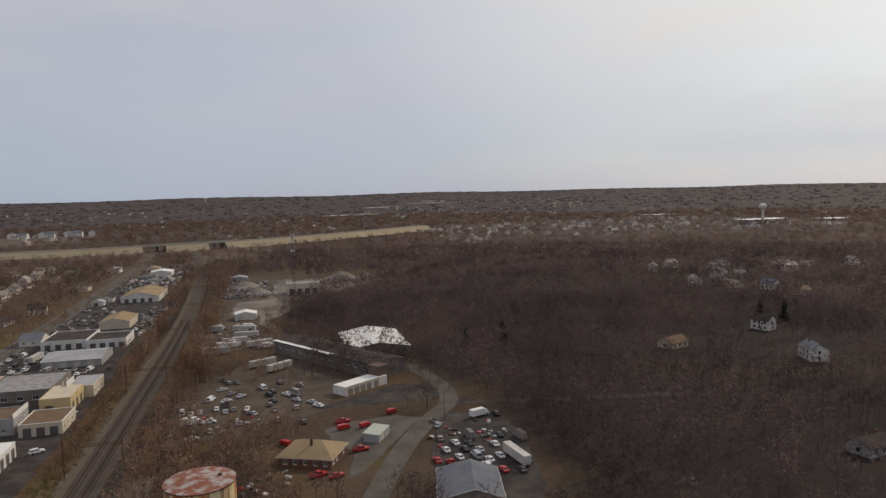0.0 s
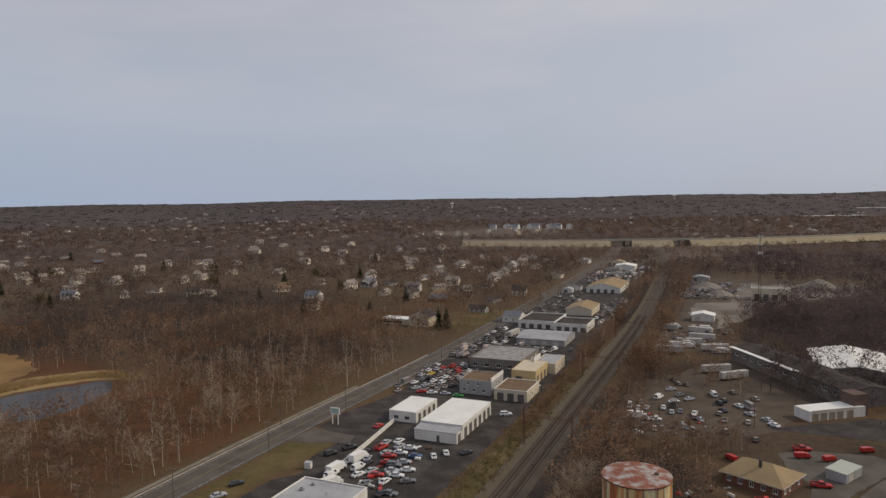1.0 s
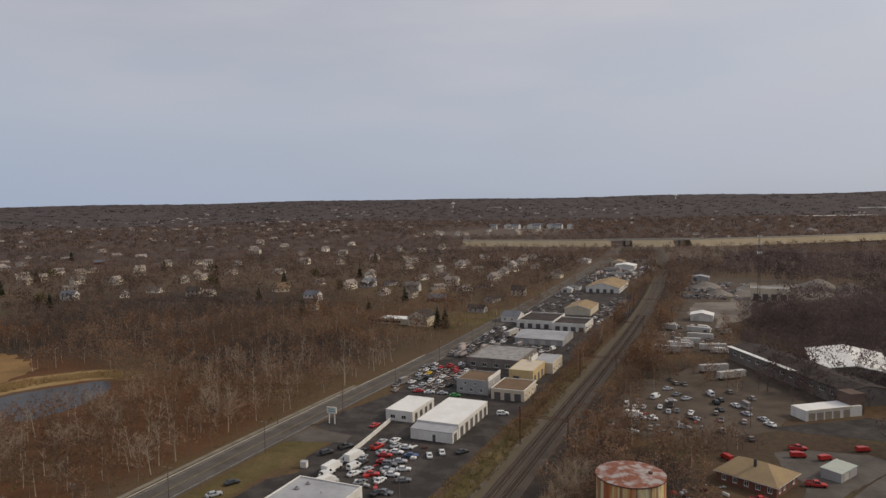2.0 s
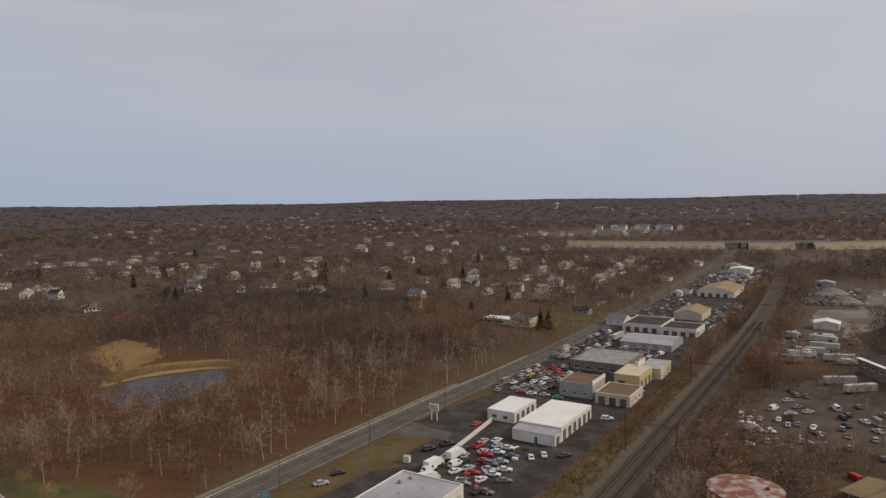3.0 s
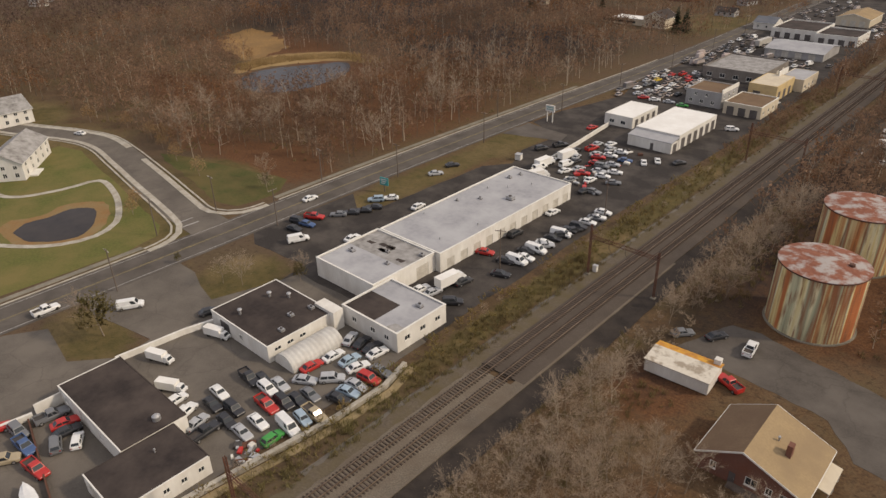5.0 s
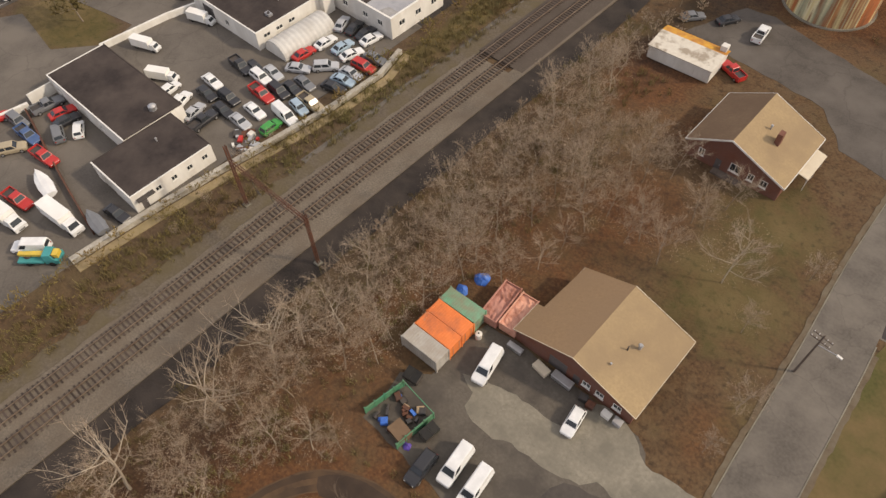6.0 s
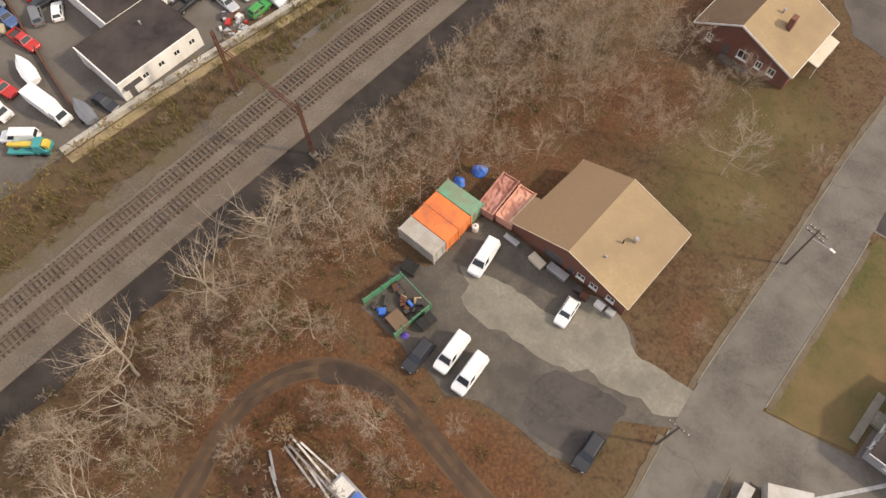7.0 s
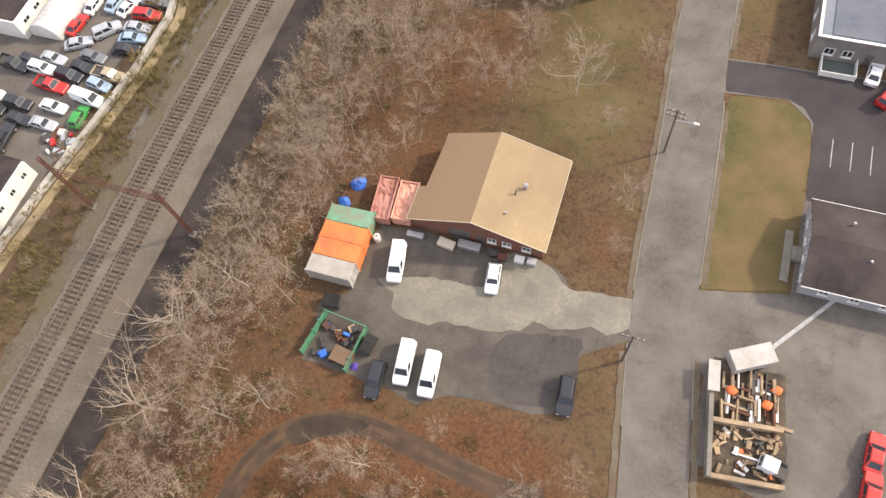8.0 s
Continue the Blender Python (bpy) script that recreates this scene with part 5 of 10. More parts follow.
# long dark-roofed business building with white walls, beside the railway
bB, X0, X1, Y0, Y1 = flat_building("workshop_building", "white-walled building with a dark flat roof and a row of windows", "commercial building", -91.6, -80.6, 15.8, 30.7, 3.5, WHITE_WALL, ROOF_DARK,
    {"e": row("w", 4.0, 4, 2.9, 1.1, 1.5, 2.5) + [("d", 1.2, 2.2, 0, 2.1)], "s": [("g", 1.5, 5.0, 0, 2.9)]}, 0.1, TRIM, lip=0.16, capped="se")
roof_vent(bB, -1.6, 2.2, 3.5, 0.7, 0.12)
part("awning", Geo().box(X1 + 0.02, X1 + 0.9, Y0 + 0.6, Y0 + 3.6, 2.5, 2.62), DARK_STEEL, bB)
bB2, X0, X1, Y0, Y1 = flat_building("workshop_wing", "white-walled wing with a worn dark flat roof", "commercial building", -116.3, -91.9, 21.8, 33.2, 3.6, WHITE_WALL, ROOF_DARK,
    {"s": [("w", 2, 3.2, 1.2, 2.4), ("g", 8, 11.5, 0, 2.9), ("w", 16, 17.2, 1.2, 2.4)], "w": [("w", 3, 5, 1, 2.6), ("d", 7, 8, 0, 2.2)]}, 0.1, TRIM, lip=0.16, capped="sw")
part("roof_tank", Geo().cyl(9.6, 1.8, 3.6, 4.5, 0.7, 0.7, 14).cyl(9.6, 1.8, 4.5, 4.8, 0.7, 0.3, 14), ALU, bB2, "grey metal roof tank")
part("yard_wall", Geo().box(X0 + 0.1, X0 + 0.4, Y0 - 4.6, Y0 - 0.02, 0, 2.4), WHITE_WALL, bB2)

# dark flat-roofed building with a white arched hut beside it
bM, X0, X1, Y0, Y1 = flat_building("garage_building", "white-walled garage building with a dark cluttered flat roof", "commercial building", -117.3, -97.3, 53.2, 69.6, 3.7, WHITE_WALL, ROOF_DARK,
    {"e": row("w", 1.5, 3, 3.0, 1.6, 1.9, 2.8), "s": [("o", 3, 6.5, 0, 2.9), ("w", 10, 11.2, 1.2, 2.4)], "w": [("g", 3, 6.5, 0, 3.0), ("d", 10, 11, 0, 2.2)]}, 0.12, TRIM, lip=0.2)
for x, y in ((-4, -5), (7.5, -3), (-5, 3), (-1.5, 5.5), (5.5, 6), (4.5, 1.5)):
    roof_unit(bM, x, y, 3.7, 0.65) if (x > 0) else roof_vent(bM, x, y, 3.7, 1.2, 0.3)
part("stair_block", Geo().box(X1 - 4.6, X1 + 1.4, Y1 - 1.2, Y1 + 1.4, 0, 4.6), WHITE_WALL, bM)
arch = thing("arched_hut", -94.0, 60.5, 0, "white ribbed arched metal hut", "hut")
g = Geo()
rings = []
for k in range(25):
    y = -6.2 + 12.4 * k / 24
    r = 3.1 if k % 2 else 3.0
    rings.append([(r * math.cos(a * math.pi / 12), y, 0.2 + r * 0.9 * math.sin(a * math.pi / 12)) for a in range(13)])
g.loft(rings)
part("shell", g, mat("hut_sheet", (0.52, 0.51, 0.48), (0.45, 0.44, 0.42), 1.0, 0.3, (0.4, 0.38, 0.35), 0.6, 0.1), arch)
for y in (-6.25, 6.19):
    part("end_wall", Geo().loft([[(2.85 * math.cos(a * math.pi / 10), yy, 0.1 + 2.55 * math.sin(a * math.pi / 10)) for a in range(11)] for yy in (y, y + 0.06)]), WHITE_WALL, arch)
part("base_wall", Geo().box(-3.15, 3.15, -6.2, 6.2, -0.1, 0.22), CONCRETE, arch)

# the long warehouse: three roof sections and a front wing
wh, X0, X1, Y0, Y1 = flat_building("warehouse", "long pale-roofed warehouse with a row of roller doors", "warehouse", -116.4, -95.8, 100.6, 156.0, 4.8, WHITE_WALL, ROOF_GREY,
    {"e": [q for i in range(11) for q in (("g", 2.4 + i * 4.9, 5.0 + i * 4.9, 0, 2.7),)] , "w": row("w", 3, 9, 5.8, 2.2, 1.0, 2.8)}, 0.25, TRIM)
for x, y, s in ((-6, 20, 0.6), (3.5, 8, 1.0), (-3, 3, 0.5), (-7, -2, 0.4), (-5, 24, 0.5)):
    roof_unit(wh, x, y, 4.8, s)
for x, y in ((-8, -14), (-2, 14), (5, -22), (2, 20), (-6, 10), (7, -10)):
    roof_vent(wh, x, y, 4.8, 0.5, 0.12)
wh2, X0, X1, Y0, Y1 = flat_building("warehouse_section", "older warehouse section with a weathered patchy roof", "warehouse", -117.0, -97.4, 80.8, 100.4, 4.7, WHITE_WALL, ROOF_WORN,
    {"w": row("w", 3, 3, 5.8, 2.2, 1.0, 2.8), "e": [("g", 13.4, 17.4, 0, 3.4)]}, 0.25, TRIM)
part("roof_patch", Geo().box(X0 + 0.4, X1 - 0.4, Y0 + 0.4, Y0 + 10.0, 4.704, 4.73), ROOF_GREY, wh2, "pale grey roof membrane")
for x, y, s in ((-6, -2, 0.7), (1, 3, 0.5), (5, -1, 0.5), (8.4, 7.0, 0.6)):
    roof_unit(wh2, x, y, 4.73, s)
for k in range(7):
    rng = random.Random(60 + k)
    x, y = rng.uniform(-7, 7), rng.uniform(1, 8)
    part("roof_patch", Geo().prism(wobble([(x - 1.2, y - 0.5), (x + 1.0, y - 0.7), (x + 1.3, y + 0.6), (x - 0.9, y + 0.5)], 0.5, 0.15, k), 4.704, 4.722), ROOF_DARK, wh2, "dark tarry roof patch")
wh3, X0, X1, Y0, Y1 = flat_building("warehouse_wing", "pale grey-roofed warehouse wing with small windows", "warehouse", -97.2, -80.8, 71.8, 86.0, 4.3, WHITE_WALL, ROOF_GREY,
    {"e": row("w", 2.0, 3, 4.4, 1.6, 1.8, 3.0), "s": [("w", 3, 4.4, 1.8, 3.0), ("w", 8.6, 10, 1.8, 3.0), ("w", 12.6, 14, 1.8, 3)]}, 0.25, TRIM)
part("roof_patch", Geo().box(X0 + 0.4, X0 + 9.2, Y0 + 0.4, Y0 + 8.0, 4.304, 4.34), ROOF_DARK, wh3, "dark roof membrane")
part("roof_patch", Geo().prism(wobble([(4.4, -6.6), (7.2, -6.4), (7.4, -4.2), (5.0, -4.6)], 0.7, 0.2, 9), 4.304, 4.33), ROOF_WORN, wh3, "stained roof patch")
roof_unit(wh3, 4.4, 3.2, 4.3, 0.7)
sh, X0, X1, Y0, Y1 = flat_building("store_room", "white annex at the end of the warehouse", "annex", -113.4, -108.6, 156.0, 159.6, 3.2, WHITE_WALL, ROOF_GREY, {"e": [("d", 1, 2, 0, 2.1)]}, 0.15, TRIM)

# white-roofed garage and its office
wa, X0, X1, Y0, Y1 = flat_building("service_garage", "white service garage with a white roof and tall doors", "garage", -106.6, -90.4, 213.4, 243.2, 5.0, WHITE_WALL, ROOF_WHITE,
    {"e": row("o", 1.6, 6, 4.8, 3.0, 0, 3.7)}, 0.12, TRIM)
part("front_roof", slab([(X0, Y0 - 5.4, 3.8), (X1, Y0 - 5.4, 3.8), (X1, Y0 - 0.02, 4.6), (X0, Y0 - 0.02, 4.6)], 0.2), ROOF_GREY, wa)
walls(wa, X0 + 0.1, X1 - 0.1, Y0 - 5.3, Y0 - 0.02, 3.6, WHITE_WALL, {"s": [("d", 8.4, 9.6, 0, 2.4)], "e": [("o", 1.2, 4.0, 0, 3.0)]})
oa, X0, X1, Y0, Y1 = flat_building("garage_office", "small white-roofed garage office", "office", -124.6, -113.2, 223.4, 243.0, 4.0, WHITE_WALL, ROOF_WHITE, {"e": row("o", 2, 4, 4.4, 2.4, 0, 3.0), "s": [("w", 2, 4, 1, 2.4), ("w", 6.6, 8.6, 1, 2.4)]}, 0.12, TRIM)

# further buildings along the strip
bC, X0, X1, Y0, Y1 = flat_building("apartment_block", "grey two-storey block with a brown roof", "building", -113.2, -98.6, 267.0, 283.0, 6.0, GREY_WALL, ROOF_BROWN, {"s": row("w", 1.5, 3, 4.5, 1.4, 1.2, 2.6) + row("w", 3.4, 2, 4.5, 1.2, 4.0, 5.2), "e": row("w", 2, 3, 4.6, 1.2, 3.8, 5.0)}, 0.25)
part("parapet", Geo().box(X1 - 0.3, X1 + 0.1, Y0, Y1, 6.0, 7.6), WHITE_WALL, bC)
bD, *_ = flat_building("repair_shop", "cream repair shop with a brown roof", "workshop", -96.0, -81.6, 263.0, 281.0, 4.4, CREAM_WALL, ROOF_BROWN, {"s": row("o", 1.4, 3, 4.4, 2.8, 0, 3.2), "e": row("w", 2, 3, 5, 1.4, 1.4, 2.8)}, 0.25, TRIM)
bE, *_ = flat_building("showroom", "low brown-walled showroom with a grey roof", "commercial building", -126.0, -99.0, 312.0, 344.0, 4.5, BLOCK_WALL, ROOF_WORN, {"s": row("w", 2, 4, 6, 2.4, 0.8, 2.6), "e": row("g", 3, 4, 7, 3, 0, 3.2)}, 0.4)
bF, X0, X1, Y0, Y1 = flat_building("yellow_workshop", "yellow-walled workshop with a pale roof", "workshop", -97.0, -85.6, 290.0, 310.5, 6.0, YELLOW_WALL, CREAM_WALL, {"e": row("o", 2, 3, 6, 3, 0, 3.6), "s": [("o", 2, 5, 0, 3.4)]}, 0.2)
part("sign_wall", Geo().box(X1 - 6, X1 - 5.6, Y1 - 3, Y1 + 8, 5.8, 8.2), WHITE_WALL, bF)
bF2, *_ = flat_building("workshop_annex", "pale annex behind the yellow workshop", "workshop", -92.0, -82.0, 311.0, 330.0, 5.0, CREAM_WALL, ROOF_GREY, {"e": row("w", 2, 3, 5, 1.6, 1.4, 2.8)}, 0.2)
bG, *_ = gable_house("grey_shed", "long grey metal shed with a pale pitched roof", "shed", -120.0, -92.0, 372.0, 398.0, 3.6, 5.6, 385.0, GREY_WALL, ROOF_GREY, ROOF_GREY, {"s": row("g", 2, 4, 6.4, 3.2, 0, 3)}, "x")
bH, *_ = flat_building("white_shop_row", "row of white shops with dark roofs", "shops", -134.0, -110.0, 420.0, 452.0, 4.6, WHITE_WALL, ROOF_DARK, {"s": row("o", 2, 4, 5.4, 3, 0, 3), "e": row("w", 2, 5, 5, 2, 1, 2.6)}, 0.5, TRIM)
bH2, *_ = flat_building("white_shop_row", "row of white shops with dark roofs", "shops", -109.6, -88.5, 416.0, 440.0, 4.6, WHITE_WALL, ROOF_DARK, {"s": row("o", 2, 4, 5, 3, 0, 3), "e": row("w", 2, 4, 5, 2, 1, 2.6)}, 0.5, TRIM)
bI, *_ = gable_house("tan_shed", "tan metal shed with a pitched roof", "shed", -116.0, -97.5, 476.0, 505.0, 4.6, 7.2, -106.8, CREAM_WALL, ROOF_TAN, ROOF_TAN, {"s": row("g", 3, 3, 5, 3, 0, 3.4)})
bJ, *_ = gable_house("hipped_shop", "shop with a broad tan pitched roof", "shop", -126.0, -97.0, 596.0, 646.0, 4.6, 8.4, -111.5, WHITE_WALL, ROOF_TAN, ROOF_TAN, {"s": row("o", 3, 4, 6, 3, 0, 3.2), "e": row("w", 3, 8, 5.6, 2, 1, 2.8)})
bK, *_ = gable_house("white_house", "white house with a dark roof beside the road", "house", -150.0, -138.0, 436.0, 450.0, 4.0, 6.6, 443.0, WHITE_WALL, ROOF_SLATE, None, {"s": row("w", 2, 2, 5, 1.2, 1.2, 2.6)}, "x")

# small sheds and shops further up the strip
for name, words, x0, x1, y0, y1, h, hr, wm, rm in (
        ("store_hut", "small white hut with a pale roof", -146.0, -137.0, 588.0, 596.0, 3.0, 4.6, WHITE_WALL, ROOF_GREY), ("store_hut", "small white hut with a dark roof", -143.0, -134.0, 606.0, 616.0, 3.2, 5.0, WHITE_WALL, ROOF_DARK),
        ("repair_shop", "white repair shop with a pale roof", -134.0, -112.0, 790.0, 812.0, 4.6, 6.4, WHITE_WALL, ROOF_WHITE), ("repair_shop", "grey repair shop with a pale roof", -104.0, -90.0, 770.0, 790.0, 4.2, 5.8, GREY_WALL, ROOF_GREY),
        ("shop", "cream roadside shop with a dark roof", -186.0, -172.0, 690.0, 704.0, 4.0, 6.6, CREAM_WALL, ROOF_DARK), ("shop", "white roadside shop with a grey roof", -190.0, -176.0, 850.0, 868.0, 4.0, 6.4, WHITE_WALL, ROOF_GREY),
        ("store_hut", "low grey hut beside the gravel yard", -46.0, -30.0, 706.0, 718.0, 3.4, 5.0, GREY_WALL, ROOF_GREY), ("repair_shop", "low tan repair shop among cars", -146.0, -132.0, 840.0, 858.0, 4.0, 6.0, CREAM_WALL, ROOF_TAN)):
    gable_house(name, words, "shop" if "shop" in name else "hut", x0, x1, y0, y1, h, hr, (x0 + x1) / 2, wm, rm, None, {"s": [("o", 2, 5, 0, 2.6)], "e": row("w", 1.5, 2, 4, 1.4, 1, 2.4)})

# garages and long sheds across the railway
gr = thing("garage_row", 22.2, 275.8, 36.5, "row of white lock-up garages with tan doors", "garage")
walls(gr, 0, 24.5, 0, 8, 3.9, WHITE_WALL, {"s": row("t", 1.0, 4, 3.6, 3.0, 0, 2.9) + [("t", 16.2, 19.2, 0, 2.9)]})
part("roof", Geo().box(0.3, 24.2, 0.3, 7.7, 3.7, 3.9), ROOF_WHITE, gr)
part("fascia", Geo().box(1.0, 20.0, -0.1, -0.02, 3.3, 4.1), CREAM_WALL, gr)
part("tower_block", Geo().box(20.5, 26.5, 1.0, 8, 0, 8.2), mat("brown_block", (0.17, 0.12, 0.095), (0.13, 0.092, 0.074), 1.5, 0.3, (0.11, 0.08, 0.066), 0.9, 0.2), gr)
ls = thing("long_shed", 24, 340, 0, "long dark industrial shed with a pale roof edge", "shed")
d = Vector((43.2, -71.0, 0))
ln = d.length
ls.rotation_euler = (0, 0, math.atan2(d.y, d.x))
ls.location = (2.3, 375.0, 0)
walls(ls, 0, ln, -9.5, 9.5, 6.4, BLOCK_WALL, {"s": row("w", 4, 12, 6.4, 2.6, 3.4, 5.0)})
part("roof", slab([(-0.4, -10, 6.5), (ln + 0.4, -10, 6.5), (ln + 0.4, 0, 8.2), (-0.4, 0, 8.2)], 0.25), ROOF_DARK, ls)
part("roof", slab([(-0.4, 0, 8.2), (ln + 0.4, 0, 8.2), (ln + 0.4, 10, 6.5), (-0.4, 10, 6.5)], 0.25), ROOF_DARK, ls)
part("roof_edge", Geo().box(-0.4, ln * 0.62, -10.5, -8.0, 6.6, 6.85), ROOF_WHITE, ls)
for u in (0, ln):
    part("gable", Geo().loft([[(x, -9.5, 6.4), (x, 9.5, 6.4), (x, 0, 8.0)] for x in (u - 0.15, u + 0.15)]), BLOCK_WALL, ls)
ws = gable_house("white_barn", "large white-roofed shed among bare trees", "shed", 30.0, 62.0, 338.0, 384.0, 5.5, 8.2, 46.0, BLOCK_WALL, ROOF_WHITE, ROOF_WHITE, {"s": row("o", 4, 4, 7, 4, 0, 4)})

# hipped brick building with the tan roof in the works yard
he = thing("brick_office", 4.6, 210.5, -25, "brick works office with a tan hipped roof", "office")
walls(he, -8.6, 8.6, -7, 7, 3.4, BRICK, {"s": row("w", 1.5, 5, 3.3, 1.3, 1.0, 2.5), "e": row("w", 1.5, 2, 3, 1.2, 1.0, 2.5) + [("d", 8.4, 9.6, 0, 2.3), ("w", 10.8, 12, 1.0, 2.5)], "w": row("w", 2, 3, 4, 1.2, 1, 2.5), "n": row("w", 2, 4, 4, 1.2, 1, 2.5)})
R = [(-3.0, 0, 6.7), (3.0, 0, 6.7)]
E4 = [(-9.3, -7.7, 3.3), (9.3, -7.7, 3.3), (9.3, 7.7, 3.3), (-9.3, 7.7, 3.3)]
for q in ([E4[0], E4[1], R[1], R[0]], [E4[2], E4[3], R[0], R[1]]):
    part("roof", slab(q, 0.2), ROOF_TAN, he)
for q in ([E4[1], E4[2], R[1]], [E4[3], E4[0], R[0]]):
    part("roof", slab(q, 0.2), ROOF_TAN, he)
part("chimney", Geo().box(0.2, 0.9, -2.6, -1.9, 4.5, 7.8), DARK_STEEL, he)
for a, b in zip(E4, E4[1:] + E4[:1]):
    part("eave_trim", Geo().tube((a[0], a[1], 3.16), (b[0], b[1], 3.16), 0.09, n=4), TRIM, he)
hf = thing("store_hut", 27.0, 224.0, 60, "pale metal store hut in the works yard", "hut")
walls(hf, -5, 5, -2.9, 2.9, 2.8, GREY_WALL, {"s": [("g", 2, 5, 0, 2.5)]})
part("roof", slab([(-5.2, -3.1, 2.9), (5.2, -3.1, 2.9), (5.2, 3.1, 3.2), (-5.2, 3.1, 3.2)], 0.15), mat("roof_pale_green", (0.42, 0.46, 0.40), (0.36, 0.4, 0.35), 1.5, 0.2, (0.45, 0.45, 0.4), 0.85, 0.1), hf)
hg, *_ = gable_house("lot_garage", "long grey-roofed garage in the vehicle lot", "garage", 36.0, 53.0, 160.0, 179.5, 4.2, 6.6, 45.6, BLOCK_WALL, ROOF_SLATE, ROOF_SLATE, {"s": row("o", 2, 3, 5, 3, 0, 3.2), "n": row("g", 2, 3, 5, 3, 0, 3.2)})
hg.rotation_euler = (0, 0, radians(-12))

# buildings beyond the lane
hc, X0, X1, Y0, Y1 = gable_house("lane_house", "low grey house with a dark brown roof beyond the lane", "house", 25.2, 46.0, 41.4, 52.6, 3.0, 4.6, 47.0, GREY_WALL, ROOF_DARK, ROOF_DARK,
    {"w": row("w", 1.0, 4, 2.5, 1.2, 1.0, 2.2), "s": row("w", 2, 6, 3.4, 1.2, 1.0, 2.3)}, "x")
for x, y in ((-4.0, -1.6), (-6.2, 3.0), (2, 2)):
    roof_vent(hc, x, y, 3.9, 0.5, 0.12)
part("stoop", Geo().box(X0 - 2.2, X0 - 1.2, -4.6, 2.6, 0, 0.25), CONCRETE, hc)
part("steps", Geo().box(X0 - 1.2, X0 - 0.02, -1.6, 0.4, 0, 0.6), CONCRETE, hc)
for i, y in enumerate((-4.2, 4.0)):
    part("downpipe", Geo().tube((X0 - 0.1, y, 0), (X0 - 0.1, y, 3.0), 0.06, n=5), TRIM, hc)
hd, X0, X1, Y0, Y1 = flat_building("blue_roofed_building", "low building with blue-grey metal roof sections", "building", 22.6, 58.0, 78.4, 96.0, 4.0, BLOCK_WALL, ROOF_BLUE, {"s": [("w", 1.6, 3.0, 1, 2.3), ("w", 4.0, 5.4, 1, 2.3), ("d", 7, 8, 0, 2.2)], "w": row("w", 2, 4, 4, 1.2, 1, 2.4)}, 0.15, TRIM)
part("roof_section", Geo().box(X0 + 1.8, X0 + 8.4, Y0 + 0.6, Y1 - 2, 4.004, 4.3), ROOF_SLATE, hd)
part("roof_section", Geo().box(X0 + 8.6, X0 + 26, Y0 + 0.6, Y1 - 1, 4.004, 4.5), mat("roof_pale_blue", (0.20, 0.215, 0.24), (0.17, 0.185, 0.208), 1.5, 0.15, (0.235, 0.245, 0.265), 0.7, 0.1), hd)

# gravel works: sheds, heaps
gw, *_ = flat_building("gravel_works", "pale works building in the gravel yard", "works building", 6.0, 34.0, 588.0, 606.0, 9.0, CREAM_WALL, ROOF_WORN, {"s": row("o", 2, 4, 6.5, 4, 0, 5)}, 0.4)
gh, *_ = gable_house("white_hut", "white hut at the edge of the gravel yard", "hut", -31.5, -17.5, 478.0, 490.0, 4.0, 5.6, -24.5, WHITE_WALL, ROOF_WHITE, None, {"s": [("g", 2, 5, 0, 3)]})
for k, (x, y, r, h) in enumerate(((60, 668, 20, 9), (84, 660, 16, 7), (34, 640, 14, 6), (-18, 610, 12, 5), (-30, 660, 14, 5), (8, 660, 13, 5))):
    rng = random.Random(k)
    g = Geo()
    rings = []
    for rr, zz in ((1.0, 0.0), (0.72, 0.34), (0.42, 0.72), (0.14, 0.97)):
        rings.append([(x + r * rr * math.cos(a * math.tau / 18) * rng.uniform(0.85, 1.1), y + r * rr * math.sin(a * math.tau / 18) * rng.uniform(0.85, 1.1), h * zz * rng.uniform(0.92, 1.05) - 0.1 * (zz == 0)) for a in range(18)])
    g.loft(rings)
    solid("gravel_mound", g, MATS["gravel_pale"], "pale grey heap of gravel in the yard", "heap", "gravel heaps")

# telecom mast
ms = thing("telecom_mast", 11.2, 568, 0, "tall lattice telecom mast with antenna tiers", "mast")
g = Geo()
for k in range(3):
    a, b = k * math.tau / 3, (k + 1) * math.tau / 3
    g.tube((1.3 * math.cos(a), 1.3 * math.sin(a), 0), (0.5 * math.cos(a), 0.5 * math.sin(a), 53), 0.16, 0.1, 5)
    for i in range(20):
        z0, z1 = i * 2.65, (i + 1) * 2.65
        r0, r1 = 1.3 - 0.8 * z0 / 53, 1.3 - 0.8 * z1 / 53
        g.tube((r0 * math.cos(a), r0 * math.sin(a), z0), (r1 * math.cos(b), r1 * math.sin(b), z1), 0.07, n=4)
part("lattice", g, DARK_STEEL, ms)
for z in (39, 46, 51.5):
    g = Geo()
    for k in range(3):
        a, b = k * math.tau / 3, (k + 1) * math.tau / 3
        g.tube((2.2 * math.cos(a), 2.2 * math.sin(a), z), (2.2 * math.cos(b), 2.2 * math.sin(b), z), 0.08, n=4)
        for t in (0.15, 0.5, 0.85):
            x, y = 2.2 * (math.cos(a) * (1 - t) + math.cos(b) * t), 2.2 * (math.sin(a) * (1 - t) + math.sin(b) * t)
            g.box(x - 0.2, x + 0.2, y - 0.2, y + 0.2, z - 0.9, z + 1.2)
    part("antenna_ring", g, WHITE_WALL, ms, "ring of pale panel antennas")

